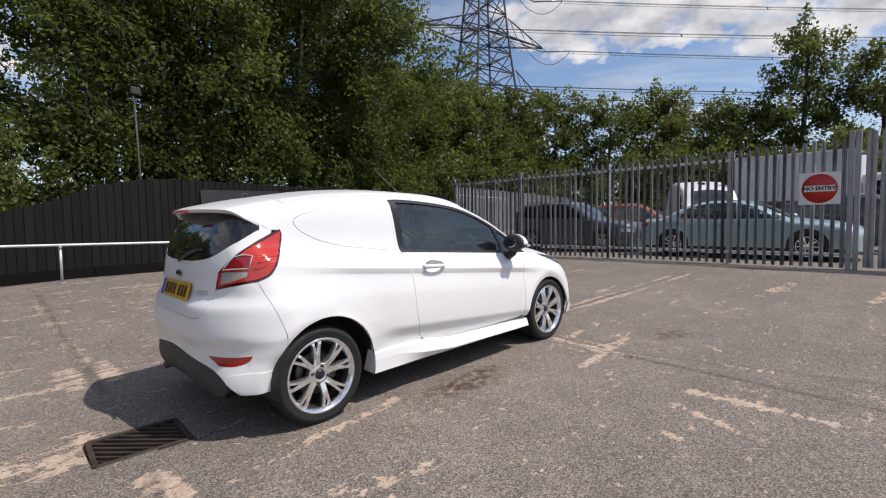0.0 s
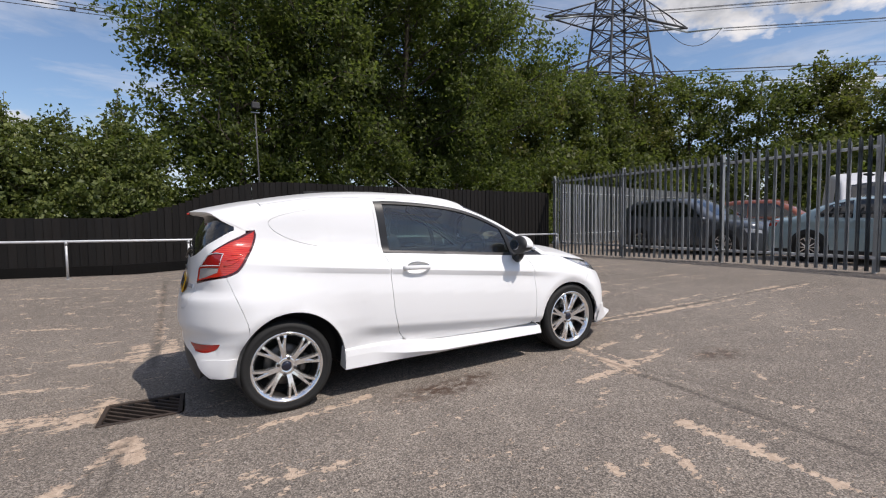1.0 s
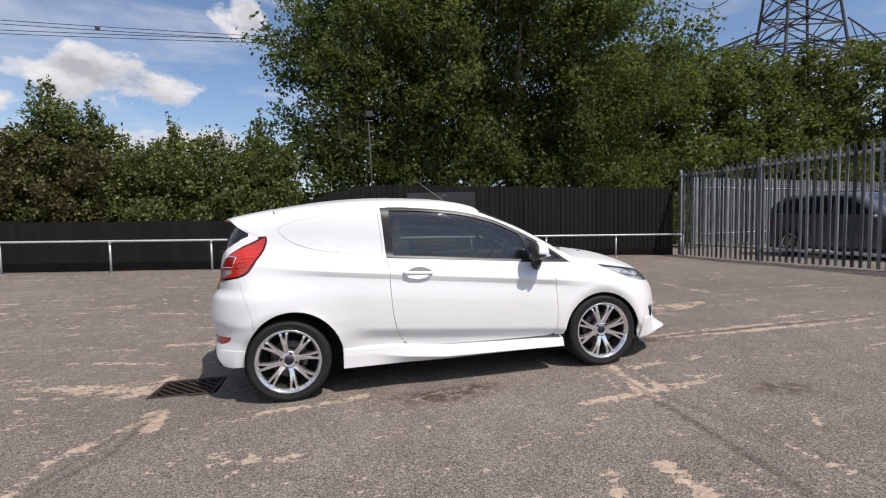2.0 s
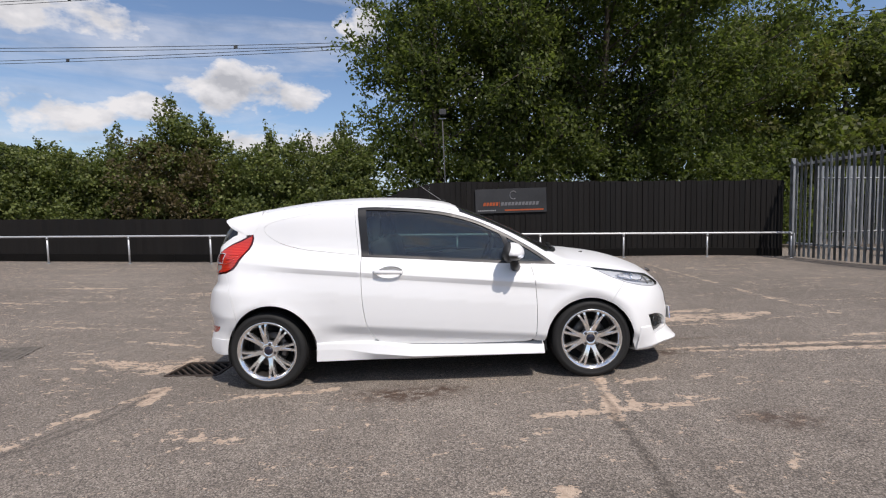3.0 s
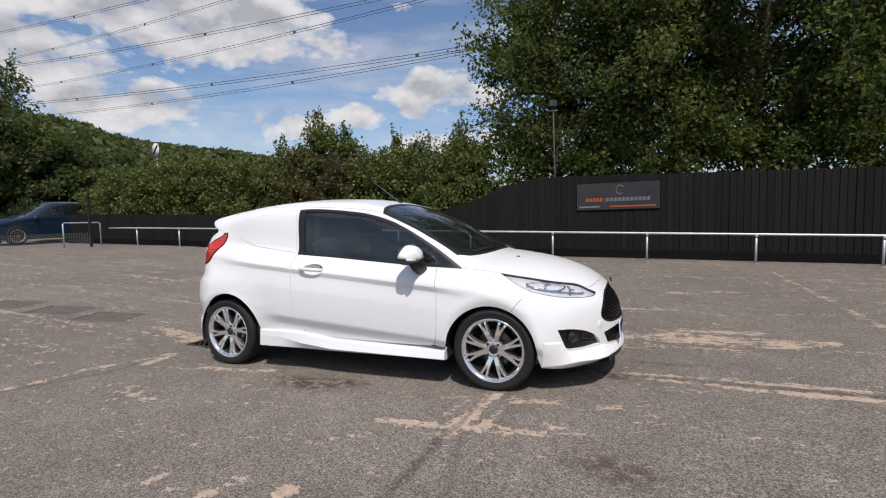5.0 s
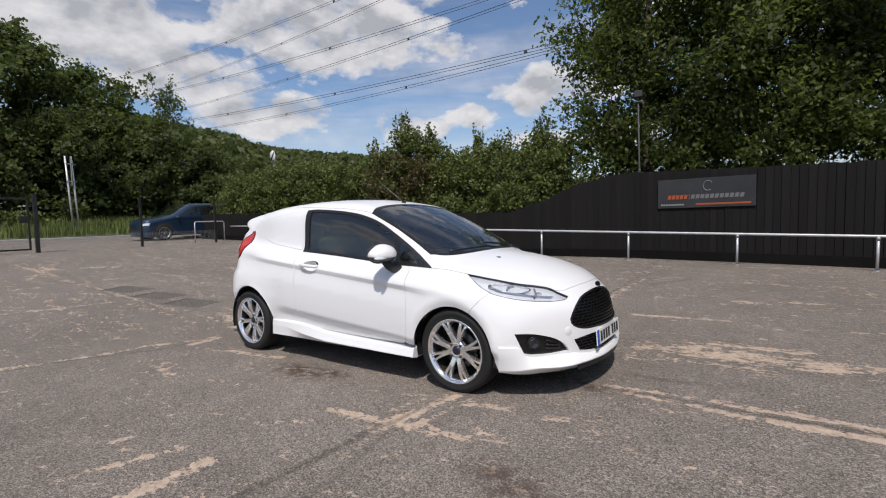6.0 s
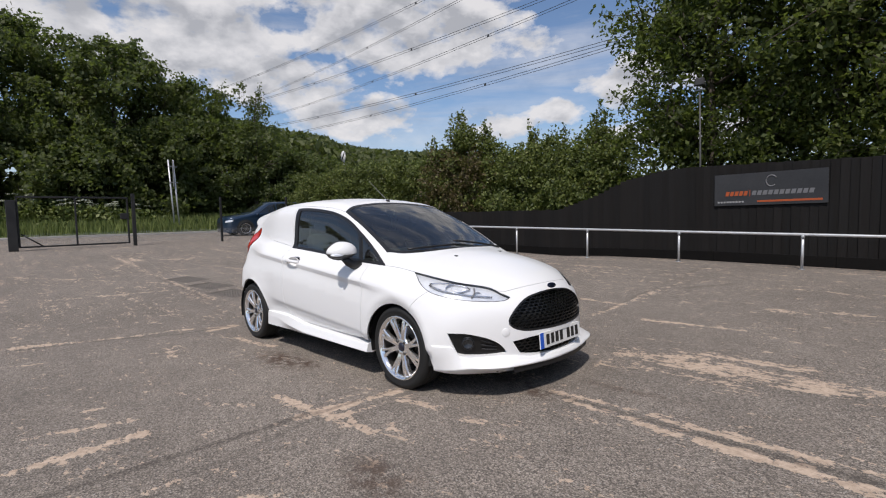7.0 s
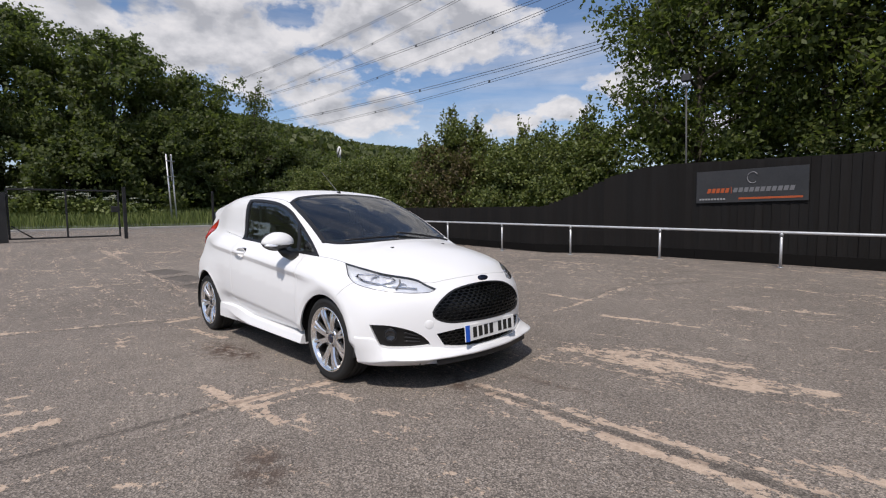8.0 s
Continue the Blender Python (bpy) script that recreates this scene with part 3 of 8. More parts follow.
for k in range(14):
    x0, x1 = 8.62 - 1.94 * (k + 1), 8.62 - 1.94 * k
    zb = min(gz(x0, FENCE_Y), gz(x1, FENCE_Y))
    bm = box(((x0 + x1) / 2, FENCE_Y - 0.012, GRAVEL_H / 2 - 0.02), (1.936, 0.04, GRAVEL_H + 0.04), 0.004)
    for v in bm.verts:
        v.co.z += gz(v.co.x, FENCE_Y)
    part("gravel_board", bm, DARKGRAVEL, fence, "dark gravel board")
    part("fence_post", box((x1, FENCE_Y + 0.07, (zb + fence_top(x1)) / 2), (0.09, 0.09, fence_top(x1) - zb - 0.04), 0.006), BLACKBOARD, fence)
    for f in (0.2, 0.8):
        zz0, zz1 = zb + GRAVEL_H + (fence_top(x0) - zb - GRAVEL_H) * f, zb + GRAVEL_H + (fence_top(x1) - zb - GRAVEL_H) * f
        part("fence_rail", tube([(x0, FENCE_Y + 0.05, zz0), (x1, FENCE_Y + 0.05, zz1)], 0.03, 4), BLACKBOARD, fence)

# ---- banner on the fence; its lettering as plain bars ----
BANNER = worn("grey_banner", (0.018, 0.018, 0.019), (0.034, 0.034, 0.036), 2, 20, (0.35, 0.5), 0, 0.05)
ORANGE = material("banner_orange", (0.36, 0.07, 0.015), 0.5)
PALE = material("banner_pale_grey", (0.14, 0.14, 0.145), 0.5)
PALE2 = material("banner_white", (0.28, 0.28, 0.28), 0.5)
banner = tagged(empty("banner", pose(1.765, 7.715, 1.665, 0, -0.6, 0)), "dark grey banner with orange and pale bars on the fence", "sign")
part("sheet", box((0, 0, 0), (1.80, 0.012, 0.61), 0.003), BANNER, banner)


def slab(c, s, mat, label="", shear=0.0):
    bm = box((0, 0, 0), s)
    for v in bm.verts:
        v.co.x += v.co.z * shear
        v.co += Vector(c)
    return part("print_bar", bm, mat, banner, label)


for k in range(5):
    slab((-0.665 + 0.078 * k, -0.009, -0.075), (0.058, 0.004, 0.085), ORANGE, shear=0.25)
slab((-0.285, -0.009, -0.075), (0.010, 0.004, 0.125), ORANGE)
for k in range(11):
    slab((-0.215 + 0.088 * k, -0.009, -0.075), (0.066, 0.004, 0.085), PALE, shear=0.25)
for k in range(9):
    slab((-0.82 + 0.052 * k, -0.009, -0.235), (0.036, 0.004, 0.032), PALE2)
slab((0.33, -0.009, -0.235), (0.98, 0.004, 0.035), ORANGE, "thin orange bar")
ringb = bmesh.new()
add_tube(ringb, [(0.06 + 0.085 * math.cos(a), -0.009, 0.14 + 0.10 * math.sin(a)) for a in np.linspace(0.5, 5.4, 24)], 0.012, 6)
part("ring_mark", ringb, PALE, banner, "pale open ring mark")

DULL = worn("dull_pole_steel", (0.055, 0.055, 0.055), (0.10, 0.10, 0.098))
# ---- floodlight on a pole behind the fence ----
lamp = tagged(empty("floodlight_pole", pose(0.10, 9.3, 0)), "grey floodlight on a thin steel pole behind the fence", "lamp post")
part("pole", tube([(-0.02, 0, 0.2), (0.0, 0, 2.4), (-0.04, 0, 4.05)], 0.026, 10, 0.016), DULL, lamp)
part("bracket", box((-0.04, 0, 4.07), (0.22, 0.05, 0.03), 0.005), GALV, lamp)
part("lamp_head", box((-0.03, -0.05, 4.24), (0.20, 0.12, 0.17), 0.02, pose(0, 0, 0, 0, 0, 0)), worn("lamp_grey", (0.03, 0.03, 0.033), (0.055, 0.055, 0.058)), lamp)

# ---- palisade fence ----
PAL_X = 8.7
palisade = tagged(empty("palisade_fence", Matrix()), "galvanised steel palisade security fence with pointed pales", "fence")
pal_posts = [7.62, 4.92, 2.24, -0.45]
for y in pal_posts:
    part("fence_post", box((PAL_X + 0.06, y, 0.15 + 1.20), (0.10, 0.055, 2.42), 0.006), GALV, palisade)
for z in (0.46, 2.38):
    part("rail", box((PAL_X + 0.03, 2.65, z), (0.045, 10.1, 0.055), 0.005), RAILSTEEL, palisade)


def pale_mesh(w):
    bm = bmesh.new()
    prof = [(-w / 2, 0.0), (-w / 2 + 0.010, -0.020), (-w * 0.14, -0.020), (0.0, -0.006), (w * 0.14, -0.020), (w / 2 - 0.010, -0.020), (w / 2, 0.0)]
    tips = [2.30, 2.36, 2.39, 2.40, 2.39, 2.36, 2.30]
    lo = [bm.verts.new((d, y, 0.03)) for y, d in prof]
    hi = [bm.verts.new((d, y, z)) for (y, d), z in zip(prof, tips)]
    for i in range(6):
        bm.faces.new((lo[i], lo[i + 1], hi[i + 1], hi[i]))
    bmesh.ops.solidify(bm, geom=bm.faces[:], thickness=0.004)
    me = bpy.data.meshes.new("pale")
    bm.to_mesh(me)
    bm.free()
    me.materials.append(GALV)
    return me


pale = pale_mesh(0.068)
ys_p = np.arange(7.55, -2.35, -0.152)
# ---- wide gate leaf beside the fence ----
gate2 = tagged(empty("palisade_gate", Matrix()), "galvanised palisade gate leaf with broad pales", "gate")
for y in (-2.42, -2.52):
    part("gate_post", box((PAL_X + 0.02, y, 0.17 + 1.27), (0.09, 0.08, 2.56), 0.006), GALV, gate2)
part("gate_post", box((PAL_X + 0.02, -6.5, 0.17 + 1.27), (0.12, 0.12, 2.56), 0.006), GALV, gate2)
for z in (0.50, 2.30):
    part("gate_rail", box((PAL_X + 0.05, -4.5, z), (0.05, 4.0, 0.06), 0.005), GALV, gate2)
pale2 = pale_mesh(0.15)
for y in np.arange(-2.70, -6.4, -0.20):
    meshpart("gate_pale", pale2, gate2, at=pose(PAL_X, float(y), gz(PAL_X, y) + 0.02, rnd.uniform(-0.2, 0.2)) @ Matrix.Diagonal((1, 1, 1.04, 1)))
# ---- sign on the palisade ----
SIGN_W = worn("sign_white", (0.62, 0.62, 0.60), (0.74, 0.74, 0.72), 3, 30, (0.4, 0.6), 0, 0.02)
SIGN_R = material("sign_red", (0.46, 0.025, 0.018), 0.45)
sign = tagged(empty("no_entry_sign", pose(PAL_X - 0.045, -1.98, 1.70)), "white square sign with red no entry disc on palisade", "sign")
part("plate", box((0, 0, 0), (0.006, 0.63, 0.60), 0.002), SIGN_W, sign)
part("red_disc", add_lathe(bmesh.new(), [(0.272, 0.0), (0.272, -0.004), (0.001, -0.005)], 48, "x", (-0.003, 0, 0)), SIGN_R, sign, "red disc")
part("white_bar", box((-0.011, 0, 0), (0.006, 0.47, 0.115), 0.0), SIGN_W, sign)
txt = bpy.data.curves.new("sign_text", "FONT")
txt.body, txt.size, txt.align_x, txt.align_y, txt.extrude = "NO ENTRY", 0.098, "CENTER", "CENTER", 0.001
txt.offset = 0.0035
tmp = bpy.data.objects.new("sign_text", txt)
text_me = bpy.data.meshes.new_from_object(tmp)
bpy.data.objects.remove(tmp)
text_me.materials.append(PLATE_INK_S := material("sign_ink", (0.015, 0.015, 0.015), 0.5))
meshpart("lettering", text_me, sign, "black words no entry", pose(-0.0160, 0, 0, 90, 0, -90))

# ---- far palisade behind the parked vehicles ----
back_fence = tagged(empty("back_palisade_fence", Matrix()), "galvanised palisade fence at the back of the vehicle yard", "fence")
for z in (0.6, 2.2):
    part("rail", tube([(11.0, 9.786, z), (26.0, 13.0, z)], 0.025, 6), GALV, back_fence)
bpale = bpy.data.meshes.new("pale")
bm = box((0, 0, 1.38), (0.065, 0.02, 2.35), 0.0)
bm.to_mesh(bpale)
bm.free()
bpale.materials.append(GALV)
for k in range(13, 118):
    meshpart("pale", bpale, back_fence, at=pose(9.2 + 16.8 * k / 117, 9.4 + 3.6 * k / 117, 0))

# ---- gate and mesh fence towards the road ----
gate = tagged(empty("yard_gate", Matrix()), "black steel yard gate with mesh infill", "gate")
GX = -15.0


def gpost(y, z1, w=0.08, owner=None, nm="gate_post"):
    return part(nm, box((GX, y, (gz(GX, y) + z1) / 2), (w, w, z1 - gz(GX, y)), 0.006), BLACKSTEEL, owner or gate)


gpost(-2.14, 1.96, 0.22)
gpost(0.95, 2.20, 0.10)
for y0, y1, z in ((-2.02, 0.80, 2.06), (-2.02, 0.80, 0.56)):
    part("gate_bar", box((GX, (y0 + y1) / 2, z), (0.05, y1 - y0, 0.05), 0.004), BLACKSTEEL, gate)
for y in (-2.0, -0.62, 0.78):
    part("gate_upright", box((GX, y, 1.31), (0.05, 0.05, 1.5), 0.004), BLACKSTEEL, gate)
part("brace", tube([(GX, -1.95, 0.95), (GX, -1.45, 0.56)], 0.022, 6), BLACKSTEEL, gate)
part("latch_box", box((GX, 0.66, 1.45), (0.06, 0.2, 0.2), 0.01), BLACKSTEEL, gate)
mesh_f = tagged(empty("mesh_fence", Matrix()), "thin black steel posts with low wire mesh along the yard edge", "fence")
for y in (3.80, 6.45):
    gpost(y, 2.16 if y > 5 else 2.12, 0.07, mesh_f, "fence_post")
for y0, y1, owner in ((-2.0, 0.78, gate), (0.95, 6.45, mesh_f)):
    bm = bmesh.new()
    for z in np.arange(0.60, 0.95, 0.05):
        add_box(bm, (GX, (y0 + y1) / 2, z), (0.004, y1 - y0, 0.004))
    for y in np.arange(y0, y1, 0.05):
        add_box(bm, (GX, y, 0.77), (0.004, 0.004, 0.36))
    ob = part("wire_mesh", bm, GALV, owner, "fine wire mesh")
    tagged(ob, kind="stuff")
hoop = tagged(empty("hoop_barrier", Matrix()), "small galvanised hoop barrier at the yard edge", "barrier")
part("hoop", tube([(GX - 0.6, 5.95, gz(-15.6, 6)), (GX - 0.6, 5.95, 1.22), (GX - 0.6, 6.0, 1.27), (GX - 0.6, 7.1, 1.27), (GX - 0.6, 7.15, 1.22), (GX - 0.6, 7.15, gz(-15.6, 7))], 0.022, 8), RAILSTEEL, hoop)

# ---- road edge, verge ----
kerb_x = -25.6
kerb = tagged(new("kerb", mesh_from("kerb", [], [])), "pale concrete kerb along the far side of the road", "kerb", kind="structure")
bm = box((kerb_x, 10, 0.55), (0.22, 160, 0.16), 0.02)
bm.to_mesh(kerb.data)
bm.free()
kerb.data.materials.append(CONCRETE)
SOIL = worn("verge_turf", (0.035, 0.055, 0.014), (0.095, 0.125, 0.035), 0.6, 14, bump=0.5)
EARTH = worn("leaf_litter", (0.03, 0.024, 0.015), (0.08, 0.065, 0.04), 1.5, 20, bump=0.5)


def sheet(name, x0, x1, y0, y1, zf, mat, label, nx=60, ny=60):
    X, Y = np.meshgrid(np.linspace(x0, x1, nx), np.linspace(y0, y1, ny), indexing="ij")
    Z = zf(X, Y)
    idx = np.arange(nx * ny).reshape(nx, ny)
    f = np.stack([idx[:-1, :-1], idx[1:, :-1], idx[1:, 1:], idx[:-1, 1:]], -1).reshape(-1, 4)
    return tagged(new(name, mesh_from(name, np.stack([X, Y, Z], -1).reshape(-1, 3), f, [mat], True)), label, "ground", kind="structure")


sheet("verge", -70, kerb_x - 0.1, -70, 90, lambda X, Y: 0.62 + np.clip((kerb_x - X) / 6, 0, 1) * 0.75 + 0.05 * np.sin(X * 2.1) * np.sin(Y * 1.3), SOIL, "rough green grass verge beside the road", 60, 120)
sheet("planting_bed", -22, 60, 7.95, 80, lambda X, Y: ground_z(X, 7.8) + 0.05 + 0.03 * np.sin(X * 1.7) + np.where(X > 9.0, -0.12, 0.0) * np.clip((14 - Y) / 3, 0, 1), EARTH, "earth with leaf litter behind the fence", 120, 60)


def grass(name, n, xr, yr, zf, h, seed, label):
    g = np.random.default_rng(seed)
    x, y = g.uniform(*xr, n), g.uniform(*yr, n)
    z = zf(x, y)
    a = g.uniform(0, np.pi, n)
    w, hh = g.uniform(0.02, 0.05, n), h * g.uniform(0.5, 1.3, n)
    dx, dy = np.cos(a) * w, np.sin(a) * w
    lx, ly = g.normal(0, 0.12, n) * hh, g.normal(0, 0.12, n) * hh
    v = np.stack([np.stack([x - dx, y - dy, z], -1), np.stack([x + dx, y + dy, z], -1), np.stack([x + dx * 0.2 + lx, y + dy * 0.2 + ly, z + hh], -1), np.stack([x - dx * 0.2 + lx, y - dy * 0.2 + ly, z + hh], -1)], 1)
    return tagged(new(name, quads_mesh(name, v, LEAF_GRASS)), label, "grass", kind="stuff")


LEAF_GRASS = leafy("grass_blades", (0.085, 0.115, 0.034), (0.20, 0.235, 0.075), (0.27, 0.25, 0.11))
grass("verge_grass", 42000, (-33, kerb_x - 0.2), (-30, 40), lambda x, y: 0.62 + np.clip((kerb_x - x) / 6, 0, 1) * 0.75 - 0.02, 0.42, 3, "tall uncut grass on the verge")

# ---- the car's shape: an implicit surface in the car's own frame (x ahead, y left, z up) ----
def smooth_table(pts, lo, hi, n=3000):
    """A smooth monotone-ish curve through points, as a lookup."""
    xs, ys = [np.array(v, dtype=float) for v in zip(*pts)]
    h, d = np.diff(xs), np.diff(ys) / np.diff(xs)
    m = np.empty_like(xs)
    m[0], m[-1] = d[0], d[-1]
    m[1:-1] = (d[:-1] * h[1:] + d[1:] * h[:-1]) / (h[1:] + h[:-1])
    q = np.linspace(lo, hi, n)
    i = np.clip(np.searchsorted(xs, q) - 1, 0, len(xs) - 2)
    t = (q - xs[i]) / h[i]
    out = (2 * t**3 - 3 * t**2 + 1) * ys[i] + (t**3 - 2 * t**2 + t) * h[i] * m[i] + (3 * t**2 - 2 * t**3) * ys[i + 1] + (t**3 - t**2) * h[i] * m[i + 1]
    out = np.where(q < xs[0], ys[0] + (q - xs[0]) * m[0], out)
    out = np.where(q > xs[-1], ys[-1] + (q - xs[-1]) * m[-1], out)
    return lambda v: np.interp(v, q, out)


TOP = smooth_table([(-2.1, 1.25), (-1.85, 1.325), (-1.6, 1.38), (-1.25, 1.435), (-0.91, 1.472), (-0.58, 1.484), (-0.26, 1.473), (0.05, 1.443), (0.215, 1.405), (0.41, 1.325), (0.61, 1.232), (0.85, 1.110), (1.02, 1.020), (1.13, 0.972), (1.29, 0.945), (1.6, 0.882), (1.85, 0.785), (1.98, 0.712), (2.08, 0.63), (2.2, 0.50)], -2.3, 2.4)
CROWN = smooth_table([(-2.1, 0.16), (-1.2, 0.14), (0.0, 0.13), (0.25, 0.09), (0.6, 0.11), (0.95, 0.16), (1.15, 0.19), (1.5, 0.24), (2.2, 0.30)], -2.3, 2.4)
NOSE = smooth_table([(0.0, 2.00), (0.12, 2.06), (0.2, 2.095), (0.3, 2.10), (0.42, 2.105), (0.52, 2.095), (0.62, 2.065), (0.7, 2.03), (0.8, 2.01), (1.0, 2.0)], -0.2, 1.7)
TAIL = smooth_table([(0.0, -1.66), (0.2, -1.76), (0.35, -1.820), (0.46, -1.828), (0.53, -1.828), (0.60, -1.850), (0.66, -1.846), (0.72, -1.835), (0.775, -1.818), (0.82, -1.780), (0.9, -1.765), (1.03, -1.745), (1.2, -1.69), (1.34, -1.60), (1.5, -1.47)], -0.2, 1.7)
PLAN = smooth_table([(-2.0, 0.90), (-1.6, 0.955), (-1.24, 0.985), (-0.7, 1.0), (0.2, 1.0), (0.8, 0.992), (1.24, 0.975), (1.6, 0.965), (2.1, 0.91)], -2.3, 2.4)
SIDE_LOW = smooth_table([(-0.60, 0.77), (-0.50, 0.792), (-0.455, 0.804), (-0.425, 0.822), (-0.395, 0.838), (-0.35, 0.843), (-0.28, 0.846), (-0.16, 0.846), (-0.10, 0.845), (-0.05, 0.845), (-0.012, 0.848), (0.0, 0.848), (0.03, 0.838), (0.07, 0.805), (0.11, 0.762), (0.15, 0.738), (0.2, 0.722), (0.3, 0.694), (0.42, 0.652), (0.5, 0.615), (0.56, 0.58), (0.7, 0.48)], -0.9, 0.9)


WAIST = smooth_table([(-0.6, 0.0), (-0.30, 0.0), (-0.12, 0.006), (0.0, 0.017), (0.06, 0.036), (0.11, 0.050), (0.20, 0.044), (0.34, 0.022), (0.47, 0.004), (0.60, 0.0), (0.9, 0.0)], -0.9, 0.9)


def crease_z(x):
    return 0.885 - 0.106 * (x + 0.46)


def low_crease(x):
    """Height of the crease along the foot of the door."""
    return 0.46 - 0.088 * (np.clip(x, -0.8, 1.0) + 0.55)


def smax(a, b, k):
    h = np.clip(k - np.abs(a - b), 0, None) / k
    return np.maximum(a, b) + h * h * k * 0.25


def bump(v, w):
    return np.exp(-(v / w) ** 2)


def body_open(p):
    """The body drawn on beyond its tail, for the spoiler."""
    x, y, z = p[..., 0], np.abs(p[..., 1]), p[..., 2]
    zc = crease_z(x)
    s = z - zc
    # the door's lower crease and the fading of the shoulder line towards the lamps
    u = np.where(s < 0, np.maximum(s, -0.75) * 0.41 / (zc - low_crease(x)), s)
    # the foot's crease runs out ahead of the rear wheel into a plain curve
    k = np.clip((x + 0.82) / 0.22, 0, 1) + np.clip((-1.3 - x) / 0.1, 0, 1)
    soft = np.interp(u, [-0.75, -0.60, -0.50, -0.42, -0.32, -0.22], [0.74, 0.782, 0.808, 0.826, 0.841, 0.846])
    full = SIDE_LOW(u)
    w = np.where(u < -0.22, full * k + soft * (1 - k), full) * PLAN(x)
    fade = np.clip((x + 1.35) / 0.4, 0, 1) * np.clip((1.05 - x) / 0.25, 0, 1)
    w = w - fade * np.interp(s, [-0.17, -0.11, -0.055, -0.038, -0.012, -0.001, 0.0], [0.0, 0.005, 0.0125, 0.0135, 0.005, 0.0, 0.0])
    for cx in (-1.2445, 1.2445):
        r = np.hypot(x - cx, z - 0.30)
        w = w + 0.016 * bump(r - 0.36, 0.05) + 0.012 * bump(r - 0.42, 0.11) * (z < 0.9)
    w = w + 0.012 * np.exp(-np.where(z > 0.585, ((z - 0.585) / 0.022) ** 2, ((z - 0.585) / 0.07) ** 2)) * np.clip((-1.42 - x) / 0.15, 0, 1)
    # the upper body draws in towards the tail, the front bumper spreads at its foot
    tx, tz = np.clip((-0.85 - x) / 0.60, 0, 1), np.clip((z - 0.72) / 0.28, 0, 1)
    w = w * (1 - 0.105 * tx * tx * (3 - 2 * tx) * tz * tz * (3 - 2 * tz))
    w = w + 0.016 * np.clip((x - 1.40) / 0.2, 0, 1) * np.clip((0.50 - z) / 0.2, 0, 1)
    # the cabin sits in from the shoulder along the door
    w = w - WAIST(s) * np.clip((0.85 - x) / 0.8, 0, 1) ** 1.3 * np.clip((x + 1.5) / 0.6, 0, 1)
    a = (y - w) * 0.93
    b = (z - (TOP(x) - CROWN(x) * y**2)) * np.where(x > 0.25, 0.88, 0.99)
    k = np.interp(x, [-1.7, -1.2, 0.2, 0.6, 1.1, 1.5, 2.0], [0.10, 0.12, 0.10, 0.07, 0.095, 0.15, 0.19])
    f = smax(a, b, k)
    c = (x - (NOSE(z) - 0.68 * y**2.2)) * 0.9
    f = smax(f, c, np.interp(z, [0.3, 0.5, 0.8], [0.05, 0.08, 0.16]))
    return f


def body_f(p):
    """Below zero inside the body."""
    z = p[..., 2]
    amount, power = np.interp(z, [0.30, 0.46], [0.21, 0.27]), np.interp(z, [0.30, 0.46], [6.0, 4.0])
    d = ((TAIL(z) + amount * (np.abs(p[..., 1]) / 0.8) ** power) - p[..., 0]) * 0.92
    return smax(body_open(p), d, 0.10)


SHAPE = {"f": body_f}


def body_n(p, e=0.003):
    f = SHAPE["f"]
    g = np.stack([f(p + np.array(o) * e) - f(p - np.array(o) * e) for o in ((1, 0, 0), (0, 1, 0), (0, 0, 1))], -1)
    return g / np.maximum(np.linalg.norm(g, axis=-1, keepdims=True), 1e-9)


def cast(o, d, far=2.6, steps=260):
    """From outside along -d towards o: the first point of the surface."""
    o, d = np.asarray(o, float), np.asarray(d, float)
    n = len(o)
    hit = np.full(n, np.nan)
    step = far / steps
    live = np.ones(n, bool)
    for i in range(steps):
        tt = far - (i + 1) * step
        inside = live & (SHAPE["f"](o + d * tt) < 0)
        hit[inside] = tt
        live &= ~inside
        if not live.any():
            break
    lo, hi = hit.copy(), hit + step
    ok = ~np.isnan(hit)
    lo[~ok], hi[~ok] = 0, 0
    for _ in range(22):
        mid = (lo + hi) / 2
        ins = SHAPE["f"](o + d * mid[:, None]) < 0
        lo, hi = np.where(ins, mid, lo), np.where(ins, hi, mid)
    return o + d * ((lo + hi) / 2)[:, None]


# ---- panels cut from the car's surface ----
def cat(points, gap=0.02):
    """A smooth polyline through points."""
    p = [np.array(q, float) for q in points]
    if len(p) == 2:
        n = max(1, int(np.linalg.norm(p[1] - p[0]) / gap))
        return [p[0] + (p[1] - p[0]) * i / n for i in range(n + 1)]
    p = [2 * p[0] - p[1]] + p + [2 * p[-1] - p[-2]]
    out = []
    for a, b, c, d in zip(p, p[1:], p[2:], p[3:]):
        n = max(1, int(np.linalg.norm(c - b) / gap))
        for i in range(n):
            t = i / n
            out.append(0.5 * (2 * b + (c - a) * t + (2 * a - 5 * b + 4 * c - d) * t**2 + (3 * b - a - 3 * c + d) * t**3))
    return out + [p[-2]]


class Side:
    def uv(self, p):
        return np.stack([p[:, 0], p[:, 2]], -1)

    def ray(self, uv):
        return np.stack([uv[:, 0], 0 * uv[:, 0], uv[:, 1]], -1), np.tile([0.0, -1.0, 0.0], (len(uv), 1))


class Top:
    def uv(self, p):
        return p[:, :2].copy()

    def ray(self, uv):
        return np.stack([uv[:, 0], uv[:, 1], 0 * uv[:, 0] + 0.5], -1), np.tile([0.0, 0.0, 1.0], (len(uv), 1))


